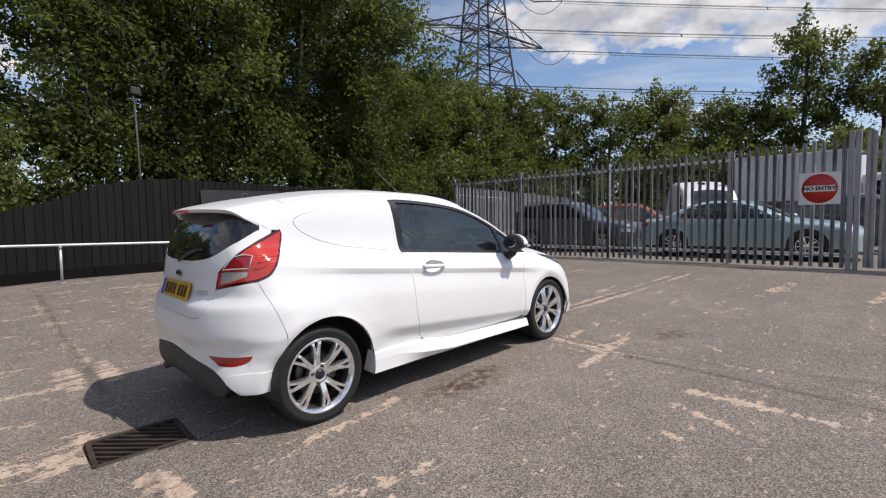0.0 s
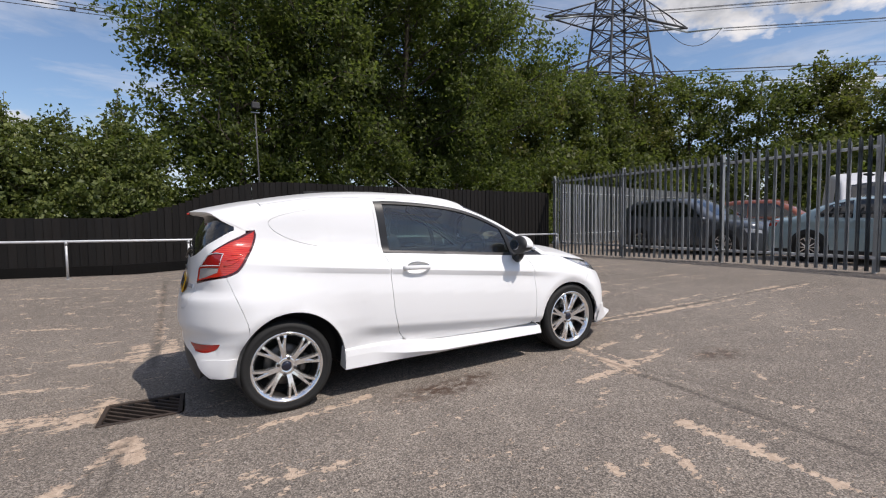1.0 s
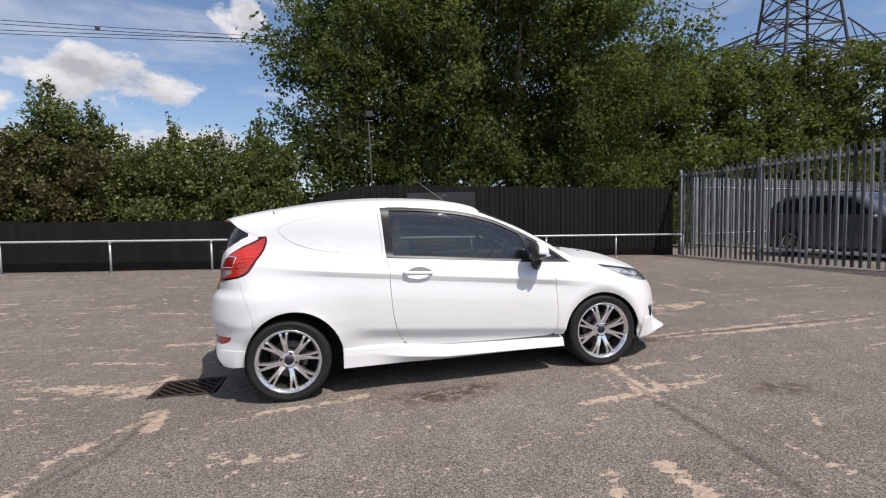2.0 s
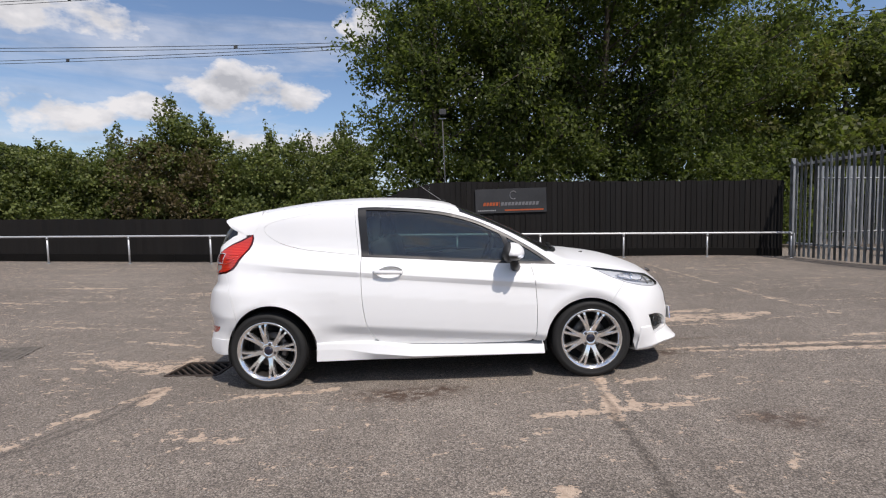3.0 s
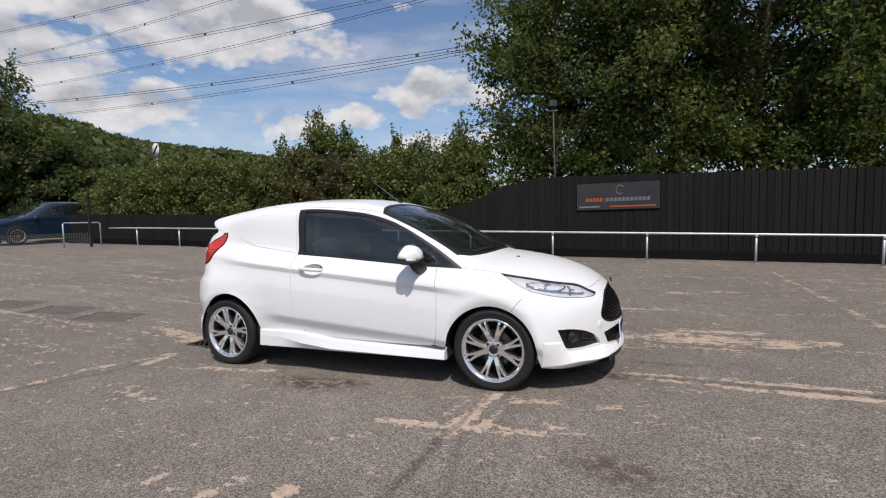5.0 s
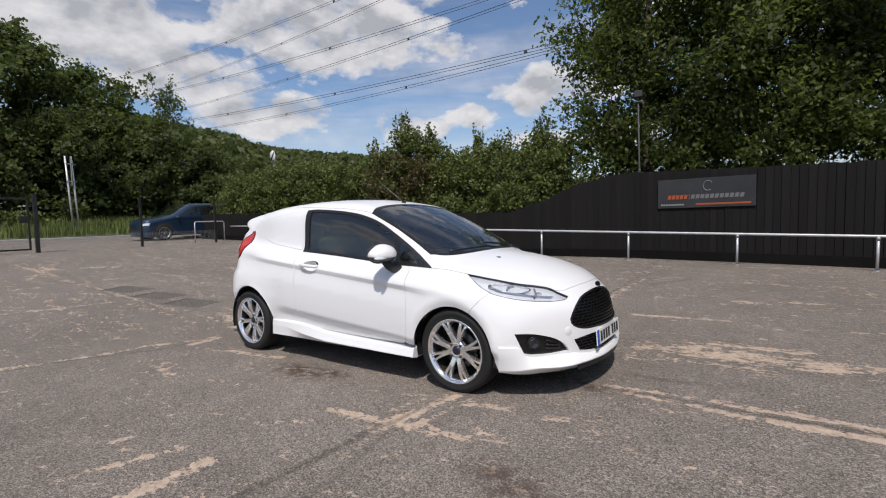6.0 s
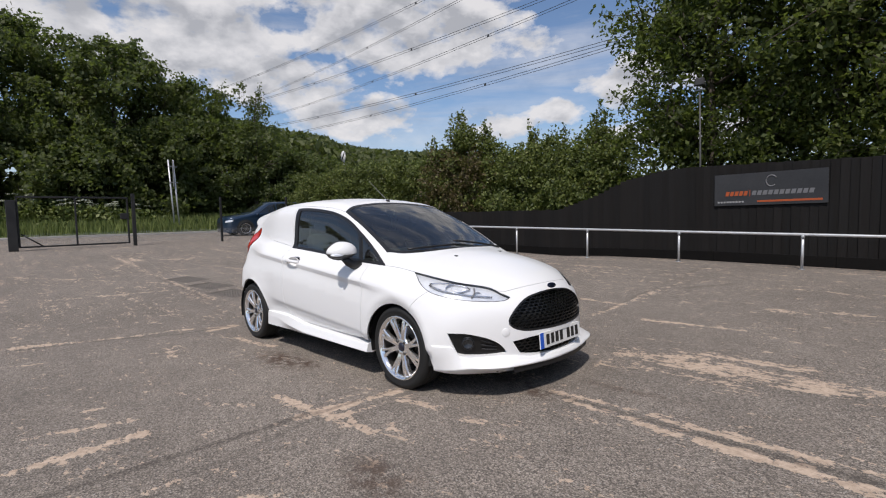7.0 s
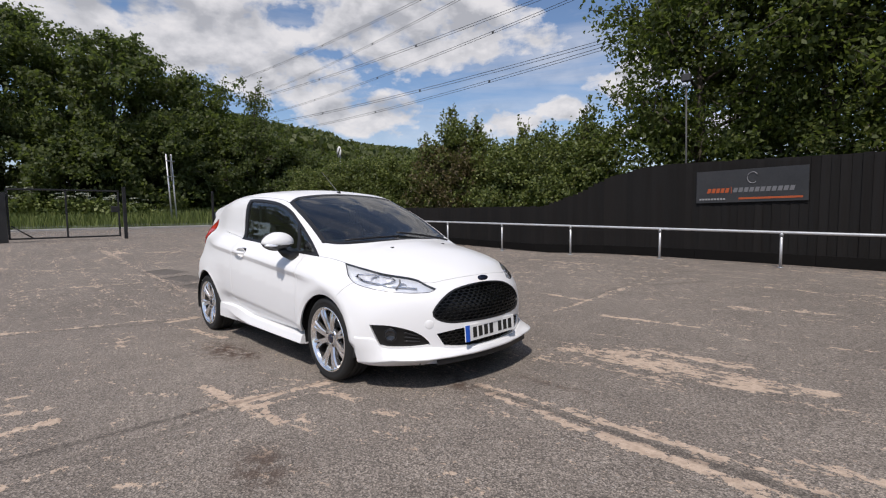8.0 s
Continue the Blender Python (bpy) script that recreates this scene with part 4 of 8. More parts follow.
class Round:
    """Rays from a point, by longitude and latitude; sign: +1 ahead, -1 astern."""

    def __init__(self, c, sign):
        self.c, self.s = np.array(c, float), sign

    def uv(self, p):
        d = p - self.c
        return np.stack([np.arctan2(d[:, 1], d[:, 0] * self.s), np.arctan2(d[:, 2], np.hypot(d[:, 0], d[:, 1]))], -1) * 0.9

    def ray(self, uv):
        a, b = uv[:, 0] / 0.9, uv[:, 1] / 0.9
        return np.tile(self.c, (len(uv), 1)), np.stack([np.cos(a) * np.cos(b) * self.s, np.sin(a) * np.cos(b), np.sin(b)], -1)


SIDE, TOPV, FRONT, REAR = Side(), Top(), Round((1.1, 0, 0.42), 1), Round((-1.0, 0, 0.72), -1)


def inside(poly, q):
    x, y = q[:, 0], q[:, 1]
    px, py = poly[:, 0], poly[:, 1]
    c = np.zeros(len(q), bool)
    j = len(poly) - 1
    for i in range(len(poly)):
        k = ((py[i] > y) != (py[j] > y)) & (x < (px[j] - px[i]) * (y - py[i]) / (py[j] - py[i] + 1e-12) + px[i])
        c ^= k
        j = i
    return c


def edge_distance(poly, q):
    best = np.full(len(q), 9.0)
    for a, b in zip(poly, np.roll(poly, -1, 0)):
        d = b - a
        t = np.clip(((q - a) @ d) / max(d @ d, 1e-12), 0, 1)
        best = np.minimum(best, np.linalg.norm(q - (a + t[:, None] * d), axis=1))
    return best


def shrink(poly, by):
    """Moves a closed outline inwards (by > 0) or outwards."""
    area = 0.5 * np.sum(poly[:, 0] * np.roll(poly[:, 1], -1) - np.roll(poly[:, 0], -1) * poly[:, 1])
    d = np.roll(poly, -1, 0) - np.roll(poly, 1, 0)
    n = np.stack([-d[:, 1], d[:, 0]], -1) / np.maximum(np.linalg.norm(d, axis=1, keepdims=True), 1e-9)
    return poly + n * by * np.sign(area)


def closed(segments, gap=0.02):
    """Segments, each a smooth run of points, joined at corners."""
    out = []
    for s in segments:
        out += cat(s, gap)[:-1]
    return np.array(out)


def to3(points, plane):
    """Two coordinates stand for a point of the side view."""
    return [(p[0], -0.8, p[1]) if len(p) == 2 else p for p in points]


def outline(segments, proj, gap=0.02):
    return proj.uv(closed([to3(s, proj) for s in segments], gap))


def mirrored(points):
    return [(p[0], -p[1], p[2]) for p in points][::-1]


def panel(name, outer, proj, mat, parent, holes=(), space=0.035, gap=0.0013, flange=0.018, offset=0.0, label="", both=False, shoulder=False):
    """One panel of the body: its outline in a view's plane, filled, laid on the surface, its edges turned in."""
    from mathutils.geometry import delaunay_2d_cdt
    loops = [shrink(outer, gap)] + [shrink(h, -gap) for h in holes]
    lo, hi = loops[0].min(0), loops[0].max(0)
    gx, gy = np.meshgrid(np.arange(lo[0], hi[0], space), np.arange(lo[1], hi[1], space * 0.87), indexing="ij")
    gx = gx + (np.arange(gx.shape[1]) % 2)[None, :] * space * 0.5
    q = np.stack([gx.ravel(), gy.ravel()], -1)
    if shoulder:  # finer rows along the shoulder line
        q = q[np.abs(q[:, 1] - crease_z(q[:, 0]) - 0.01) > 0.085]
        foot = [low_crease(q[:, 0]) - k for k in (0.03, -0.03)]
        q = q[(q[:, 1] < foot[0] - 0.02) | (q[:, 1] > foot[1] + 0.02)]
        sx = np.arange(lo[0], hi[0], 0.024)
        q = np.concatenate([q] + [np.stack([sx, low_crease(sx) + dz], -1) for dz in (-0.042, -0.030, -0.020, -0.010, 0.0, 0.010, 0.022, 0.038)])
        q = np.concatenate([q] + [np.stack([sx, crease_z(sx) + dz], -1) for dz in (-0.068, -0.055, -0.044, -0.034, -0.024, -0.014, -0.006, 0.0, 0.006, 0.014, 0.024, 0.036, 0.05, 0.066, 0.085)])
    near_edge = 0.008 if shoulder else space * 0.45
    keep = inside(loops[0], q) & (edge_distance(loops[0], q) > near_edge)
    for h in loops[1:]:
        keep &= ~inside(h, q) & (edge_distance(h, q) > near_edge)
    q = q[keep]
    pts = np.concatenate(loops + [q])
    edges, base = [], 0
    for l in loops:
        edges += [(base + i, base + (i + 1) % len(l)) for i in range(len(l))]
        base += len(l)
    vs, es, fs, _, _, _ = delaunay_2d_cdt([Vector(p) for p in pts], edges, [], 0, 1e-6)
    uv = np.array([tuple(v) for v in vs])
    cen = np.array([uv[list(f)].mean(0) for f in fs])
    ok = inside(loops[0], cen)
    for h in loops[1:]:
        ok &= ~inside(h, cen)
    tris = [tuple(f) for f, k in zip(fs, ok) if k]
    o, d = proj.ray(uv)
    p = cast(o, d)
    n = body_n(p)
    if offset:
        p = p + n * offset
    # faces look outwards
    a, b, c = tris[len(tris) // 2][:3]
    if np.dot(np.cross(p[b] - p[a], p[c] - p[a]), n[a]) < 0:
        tris = [t[::-1] for t in tris]
    count = {}
    for t in tris:
        for i in range(len(t)):
            e = (t[i], t[(i + 1) % len(t)])
            count[tuple(sorted(e))] = count.get(tuple(sorted(e)), []) + [e]
    rim = [v[0] for v in count.values() if len(v) == 1]
    verts, norms = list(p), list(n)
    if flange:
        ids = {}
        for a, b in rim:
            for k in (a, b):
                if k not in ids:
                    ids[k] = (len(verts), len(verts) + 1)
                    verts += [p[k], p[k] - n[k] * flange]
                    norms += [n[k], n[k]]
        for a, b in rim:
            tris.append((ids[b][0], ids[a][0], ids[a][1], ids[b][1]))
    made = []
    for s in ((1, -1) if both else (1,)):
        vv = np.array(verts) * (1, s, 1)
        ff = tris if s == 1 else [t[::-1] for t in tris]
        me = mesh_from(name, vv, ff, [mat], True)
        nn = np.array(norms) * (1, s, 1)
        nf = len(p)
        loops_n = np.zeros((len(me.loops), 3), np.float32)
        li = np.zeros(len(me.loops), np.int32)
        me.loops.foreach_get("vertex_index", li)
        loops_n[:] = nn[li]
        loops_n[li >= nf] = 0
        me.normals_split_custom_set(loops_n)
        ob = meshpart(name, me, parent)
        if label:
            tagged(ob, label)
        made.append(ob)
    return made if both else made[0]


def on_body(proj, pts, offset=0.0):
    """Points laid on the surface, with normals."""
    o, d = proj.ray(proj.uv(np.array(pts, float)))
    p = cast(o, d)
    n = body_n(p)
    return p + n * offset, n


# ---- the white hatchback van ----
PAINT = material("white_car_paint", (0.80, 0.80, 0.795), 0.30, coat=0.35, spec=0.35)
BLACKTRIM = material("black_satin_trim", (0.012, 0.012, 0.013), 0.42)
BLACKPLASTIC = worn("grained_black_plastic", (0.014, 0.014, 0.015), (0.03, 0.03, 0.03), 6, 300, (0.5, 0.7), 0, 0.1)
GREYPLASTIC = worn("dark_grey_plastic", (0.035, 0.036, 0.038), (0.06, 0.06, 0.062), 6, 200, (0.5, 0.7), 0, 0.1)
DARKGLOSS = material("dark_gloss_plastic", (0.008, 0.008, 0.008), 0.28)
# near-black; its backing sheets carry the shade of openings in their colour
DARKHOLE = material("dark_cavity", (0.006, 0.006, 0.006), 0.9)
RUBBER = worn("tyre_rubber", (0.006, 0.006, 0.006), (0.013, 0.013, 0.0125), 8, 150, (0.65, 0.85), 0, 0.1)
ALLOY = material("silver_alloy", (0.88, 0.88, 0.88), 0.10, 0.92)
CHROME = material("chrome", (0.85, 0.85, 0.86), 0.06, 1.0)
# dark base stands in for the dark surroundings a mirror reflects
DARKMIRROR = material("dark_reflection_mirror", (0.22, 0.23, 0.25), 0.04, 1.0)
DISC = worn("brake_disc", (0.07, 0.065, 0.06), (0.14, 0.13, 0.125), 8, 80, (0.35, 0.5), 0.8)
BADGE = material("dark_blue_badge", (0.008, 0.010, 0.026), 0.2, 0.2, coat=1.0)
LAMP_SILVER = material("lamp_silver", (0.80, 0.83, 0.88), 0.16, 0.38)
_v = LAMP_SILVER.node_tree.nodes.new("ShaderNodeTexVoronoi")
_v.feature = "SMOOTH_F1"
_v.inputs["Scale"].default_value = 16
LAMP_SILVER.node_tree.links.new(where(LAMP_SILVER), _v.inputs["Vector"])
bumpy(LAMP_SILVER, _v.outputs["Distance"], 0.3, 0.02)
FACET = material("faceted_chrome", (0.80, 0.82, 0.86), 0.18, 0.45)
_f = FACET.node_tree.nodes.new("ShaderNodeTexVoronoi")
_f.inputs["Scale"].default_value = 34
FACET.node_tree.links.new(where(FACET), _f.inputs["Vector"])
bumpy(FACET, _f.outputs["Distance"], 0.4, 0.02)
SEATCLOTH = worn("seat_cloth", (0.02, 0.021, 0.024), (0.045, 0.046, 0.05), 8, 300, (0.8, 0.95), 0, 0.2)
DASH = worn("dash_plastic", (0.018, 0.018, 0.02), (0.032, 0.032, 0.034), 8, 200, (0.55, 0.75), 0, 0.1)
GREYMID = material("aerial_grey", (0.16, 0.16, 0.16), 0.4)
PLATE_Y = material("yellow_plate", (0.66, 0.36, 0.012), 0.35)
PLATE_W = material("white_plate", (0.78, 0.78, 0.76), 0.35)
PLATE_INK = material("plate_ink", (0.012, 0.012, 0.012), 0.5)
PLATE_BLUE = material("plate_blue", (0.01, 0.10, 0.55), 0.4)


def pane(name, tint, gloss=1.0, rough=0.0, ior=1.5, veil=0.0):
    m = bpy.data.materials.new(name)
    m.use_nodes = True
    t = m.node_tree
    t.nodes.remove(t.nodes["Principled BSDF"])
    tr, gl, mx = t.nodes.new("ShaderNodeBsdfTransparent"), t.nodes.new("ShaderNodeBsdfGlossy"), t.nodes.new("ShaderNodeMixShader")
    tr.inputs["Color"].default_value = (*tint, 1)
    gl.inputs["Roughness"].default_value = rough
    gl.inputs["Color"].default_value = (gloss, gloss, gloss, 1)
    fr = node(t, "ShaderNodeFresnel", IOR=ior)
    t.links.new(fr.outputs[0], mx.inputs[0])
    t.links.new(tr.outputs[0], mx.inputs[1])
    t.links.new(gl.outputs[0], mx.inputs[2])
    if veil:  # a thin pale film that stands in for reflected sky haze
        df, m2 = t.nodes.new("ShaderNodeBsdfDiffuse"), t.nodes.new("ShaderNodeMixShader")
        df.inputs["Color"].default_value = (0.55, 0.56, 0.57, 1)
        film = t.nodes.new("ShaderNodeTexCoord").outputs["Object"]
        t.links.new(ramp(t, noisen(t, film, 3.0, 5, 0.6), [(0.3, veil * 0.5), (0.7, veil * 1.5)]), m2.inputs[0])
        t.links.new(mx.outputs[0], m2.inputs[1])
        t.links.new(df.outputs[0], m2.inputs[2])
        mx = m2
    t.links.new(mx.outputs[0], t.nodes["Material Output"].inputs["Surface"])
    return m


GLASS = pane("tinted_car_glass", (0.33, 0.45, 0.42), 1.0, 0.0, 1.8, 0.012)
REARGLASS = pane("dark_rear_glass", (0.07, 0.085, 0.09), 1.0, 0.0, 1.7, 0.02)
CLEAR = pane("clear_lens", (0.93, 0.94, 0.95), 1.0, 0.0, 1.5)
REDLENS = material("red_lens", (0.50, 0.022, 0.014), 0.14, coat=1.0)
# brighter orange-red bands put sun glow into the lens colour
_w = node(REDLENS.node_tree, "ShaderNodeTexWave", Scale=26.0, Distortion=1.5)
_w.bands_direction = "Z"
REDLENS.node_tree.links.new(where(REDLENS), _w.inputs["Vector"])
REDLENS.node_tree.links.new(ramp(REDLENS.node_tree, _w.outputs["Fac"], [(0.2, (0.46, 0.018, 0.012)), (0.8, (0.56, 0.030, 0.015)), (1.0, (0.62, 0.055, 0.02))]), bsdf(REDLENS).inputs["Base Color"])
bumpy(REDLENS, _w.outputs["Fac"], 0.06, 0.006)
REVERSE = material("reversing_lens", (0.46, 0.44, 0.43), 0.16, 0.2, coat=1.0)
REDDARK = material("dark_red_lens", (0.30, 0.012, 0.012), 0.12, coat=1.0)
REDEDGE = material("dark_red_edge", (0.07, 0.005, 0.006), 0.15, coat=1.0)
REFLECTOR = material("red_reflector", (0.38, 0.015, 0.01), 0.15, coat=1.0)

CAR_M = Matrix.Rotation(-radians(1.5), 4, "Y")
car = tagged(empty("hatchback_van", CAR_M), "white three-door hatchback van with silver alloy wheels parked on asphalt", "car")


def arch(cx, cz, rx, rz, a0, a1, n=14):
    return [(cx + rx * math.cos(radians(a0 + (a1 - a0) * i / n)), cz + rz * math.sin(radians(a0 + (a1 - a0) * i / n))) for i in range(n + 1)]


DOOR_FRONT = [(0.825, 0.887), (0.838, 0.80), (0.848, 0.70), (0.849, 0.55), (0.843, 0.42), (0.833, 0.345), (0.808, 0.312)]
DOOR_BASE = [(0.808, 0.312), (0.76, 0.296), (0.5, 0.295), (0.21, 0.300), (-0.1, 0.310), (-0.311, 0.327), (-0.375, 0.345), (-0.412, 0.382), (-0.440, 0.44), (-0.463, 0.54), (-0.474, 0.64), (-0.479, 0.76), (-0.480, 0.889)]
DOOR_TOP = [(-0.487, 0.998), (-0.22, 0.976), (0.18, 0.940), (0.616, 0.902), (0.825, 0.887)]
WIN_TOP = [(-0.512, 1.382), (-0.4, 1.383), (-0.267, 1.374), (-0.039, 1.350), (0.186, 1.313), (0.407, 1.245), (0.624, 1.138), (0.838, 1.008), (1.03, 0.868)]
REAR_ARCH = arch(-1.19, 0.30, 0.346, 0.364, 8, 180 - 40)

# door, with a dished recess behind its handle
HANDLE_C, HANDLE_R = (-0.258, 0.874), (0.098, 0.043)
dish_ring = [(HANDLE_C[0] + HANDLE_R[0] * math.cos(a), HANDLE_C[1] + HANDLE_R[1] * math.sin(a)) for a in np.linspace(0, math.tau, 33)]
dish_uv = outline([dish_ring[:17], dish_ring[16:]], SIDE)
panel("door", outline([DOOR_TOP, DOOR_FRONT, DOOR_BASE, [(-0.480, 0.889), (-0.487, 0.998)]], SIDE), SIDE, PAINT, car, holes=[dish_uv], both=True, shoulder=True, gap=0.0026)
# wing in front of the door
BONNET_SIDE = [(1.03, -0.72, 0.872), (1.10, -0.72, 0.866), (1.2, -0.72, 0.850), (1.300, -0.72, 0.833)]
LAMP_LOW = [(1.300, -0.72, 0.833), (1.42, -0.755, 0.768), (1.50, -0.745, 0.732), (1.58, -0.72, 0.702), (1.72, -0.66, 0.666), (1.85, -0.55, 0.645), (1.935, -0.43, 0.643), (1.965, -0.385, 0.668)]
LAMP_TOP = [(1.965, -0.385, 0.668), (1.93, -0.435, 0.702), (1.82, -0.545, 0.729), (1.67, -0.64, 0.766), (1.50, -0.70, 0.799), (1.300, -0.72, 0.833)]


def on_flank(pts):
    """Moves the points behind the front corner on to the flank itself."""
    return [tuple(on_body(SIDE, [(p[0], -0.8, p[2])])[0][0]) if p[0] < 1.88 else p for p in pts]


LAMP_LOW, LAMP_TOP = on_flank(LAMP_LOW), on_flank(LAMP_TOP)
WING_SEAM = [(1.535, 0.718), (1.47, 0.655), (1.402, 0.577)]
panel("wing", outline([[(1.03, 0.872), (1.10, 0.866), (1.2, 0.850), (1.300, 0.833)], [(1.300, 0.833), (1.42, 0.768), (1.50, 0.732), (1.535, 0.718)], WING_SEAM, arch(1.245, 0.285, 0.334, 0.331, 62, 172), [(0.914, 0.331), (0.902, 0.30), (0.815, 0.306)], DOOR_FRONT[::-1], [(0.825, 0.887), (1.03, 0.872)]], SIDE), SIDE, PAINT, car, both=True, shoulder=True)
# body side: quarter panel, roof rail and windscreen pillar in one pressing
ROOF_SEAM = [(0.30, -0.585, 1.36), (0.0, -0.580, 1.4), (-0.5, -0.572, 1.42), (-0.9, -0.555, 1.41), (-1.30, -0.525, 1.38)]
SCREEN_SIDE = [(0.965, -0.655, 1.0), (0.85, -0.643, 1.05), (0.6, -0.622, 1.18), (0.42, -0.603, 1.28), (0.30, -0.585, 1.36)]
seam3, _ = on_body(TOPV, cat(ROOF_SEAM, 0.03))
screen3, _ = on_body(TOPV, cat(SCREEN_SIDE, 0.03))
seam_xz, screen_xz = [(p[0], p[2]) for p in seam3], [(p[0], p[2]) for p in screen3]
BUMPER_SEAM_R = [(-1.455, 0.534), (-1.462, 0.62), (-1.512, 0.775), (-1.560, 0.915)]
LAMP_FRONT = [(-1.560, 0.915), (-1.505, 0.936), (-1.470, 0.964), (-1.422, 1.035), (-1.376, 1.106), (-1.354, 1.175), (-1.360, 1.214)]
side_outline = outline([
    [(-0.41, 0.338), (-0.60, 0.342), (-0.846, 0.353)], REAR_ARCH, BUMPER_SEAM_R, LAMP_FRONT, [(-1.360, 1.214), (-1.318, 1.28), seam_xz[-1]],
    seam_xz[::-1], screen_xz[::-1], [screen_xz[0], (1.005, 0.945), (1.03, 0.872)], WIN_TOP[::-1], [(-0.512, 1.382), (-0.487, 0.998), (-0.480, 0.889)], DOOR_BASE[::-1][:7]], SIDE)
BLANK = [[(-0.535, 1.372), (-0.72, 1.365), (-0.95, 1.34), (-1.13, 1.312), (-1.225, 1.286), (-1.270, 1.256), (-1.25, 1.207), (-1.175, 1.152), (-1.085, 1.112), (-0.95, 1.075), (-0.825, 1.055), (-0.51, 1.010)], [(-0.51, 1.010), (-0.535, 1.372)]]
blank_uv = outline(BLANK, SIDE)
panel("body_side", side_outline, SIDE, PAINT, car, holes=[blank_uv], both=True, shoulder=True)
panel("blanked_side_window", blank_uv, SIDE, PAINT, car, gap=0.0012, flange=0.01, offset=0.0015, both=True)
# black window frame, door glass and fixed front quarter glass
frame_uv = outline([WIN_TOP, [(1.03, 0.868), (0.825, 0.887)], DOOR_TOP[::-1], [(-0.487, 0.998), (-0.512, 1.382)]], SIDE)
GLASS_D = [[(-0.445, 1.362), (-0.26, 1.352), (-0.039, 1.328), (0.186, 1.290), (0.40, 1.224), (0.555, 1.150), (0.60, 1.125)], [(0.60, 1.125), (0.645, 1.01), (0.668, 0.918)], [(0.668, 0.918), (0.616, 0.923), (0.18, 0.962), (-0.22, 0.997), (-0.43, 1.013)], [(-0.43, 1.013), (-0.445, 1.362)]]
GLASS_Q = [[(0.655, 1.095), (0.80, 1.008), (0.945, 0.905)], [(0.945, 0.905), (0.83, 0.908), (0.71, 0.918)], [(0.71, 0.918), (0.688, 1.0), (0.655, 1.095)]]
gd, gq = outline(GLASS_D, SIDE), outline(GLASS_Q, SIDE)
panel("window_frame", frame_uv, SIDE, BLACKTRIM, car, holes=[gd, gq], both=True, gap=0.001, offset=-0.002, label="black window surround")
for ob in panel("door_glass", gd, SIDE, GLASS, car, both=True, gap=-0.002, flange=0, offset=-0.010, label="tinted door glass") + panel("quarter_glass", gq, SIDE, GLASS, car, both=True, gap=-0.002, flange=0, offset=-0.008, label="tinted quarter glass"):
    ob.visible_shadow = False
# roof, bonnet, windscreen
roof_side = cat(ROOF_SEAM, 0.03)
HEADER = [(0.215, 0.0, 1.4), (0.222, -0.2, 1.4), (0.25, -0.42, 1.38), (0.30, -0.585, 1.36)]
roof_half = [HEADER, [tuple(p) for p in roof_side], [(-1.30, -0.525, 1.38), (-1.36, -0.3, 1.42), (-1.375, 0.0, 1.42)]]
panel("roof", outline(roof_half + [mirrored(s) for s in roof_half[::-1]], TOPV), TOPV, PAINT, car, space=0.05)
COWL = [(0.965, -0.655, 1.0), (1.04, -0.56, 0.97), (1.10, -0.38, 0.96), (1.135, -0.18, 0.96), (1.145, 0.0, 0.96)]
screen_half = [COWL[::-1], SCREEN_SIDE, HEADER[::-1]]
screen_uv = outline(screen_half + [mirrored(s) for s in screen_half[::-1]], TOPV)
FRIT = 0.035
panel("windscreen_surround", screen_uv, TOPV, BLACKTRIM, car, holes=[shrink(screen_uv, FRIT)], gap=0.001, offset=-0.002, label="black windscreen border")
ws = panel("windscreen", shrink(screen_uv, FRIT), TOPV, GLASS, car, space=0.05, gap=-0.004, flange=0, offset=-0.004, label="tinted windscreen")
ws.visible_shadow = False
bon_side3, _ = on_body(SIDE, cat([(p[0], -0.8, p[2]) for p in BONNET_SIDE], 0.03))
bon_side = [tuple(p) for p in bon_side3]
lamp_low3, _ = on_body(FRONT, cat(LAMP_LOW, 0.02))
lamp_top3, _ = on_body(FRONT, cat(LAMP_TOP, 0.02))
lamp_top = [tuple(p) for p in lamp_top3]
lip = [tuple(p) for p in on_body(FRONT, cat([(1.93, -0.425, 0.706), (1.965, -0.3, 0.722), (1.99, -0.15, 0.732), (2.0, 0.0, 0.735)], 0.03))[0]]
near = min(range(len(lamp_top)), key=lambda i: abs(lamp_top[i][2] - 0.706))
lip[0] = lamp_top[near]
bonnet_half = [COWL[::-1], [COWL[0], (0.995, -0.70, 0.92), bon_side[0]], bon_side, lamp_top[::-1][: len(lamp_top) - near], lip]
panel("bonnet", outline(bonnet_half + [mirrored(s) for s in bonnet_half[::-1]], TOPV), TOPV, PAINT, car, space=0.04)
# headlamps
lamp_uv = FRONT.uv(np.array([tuple(p) for p in lamp_low3[:-1]] + lamp_top[:-1]))
panel("headlamp_rim", lamp_uv, FRONT, BLACKTRIM, car, holes=[shrink(lamp_uv, 0.0045)], space=0.03, gap=0.0015, both=True, flange=0.03, label="thin black headlamp edge")
covers = panel("headlamp_cover", shrink(lamp_uv, 0.0045), FRONT, CLEAR, car, space=0.03, gap=-0.001, flange=0.0, both=True, offset=0.0, label="clear headlamp cover")
for ob in covers:
    ob.visible_shadow = False
panel("headlamp_bowl", shrink(lamp_uv, 0.001), FRONT, LAMP_SILVER, car, space=0.03, gap=0.0, flange=-0.016, both=True, offset=-0.018, label="silver reflector housing")
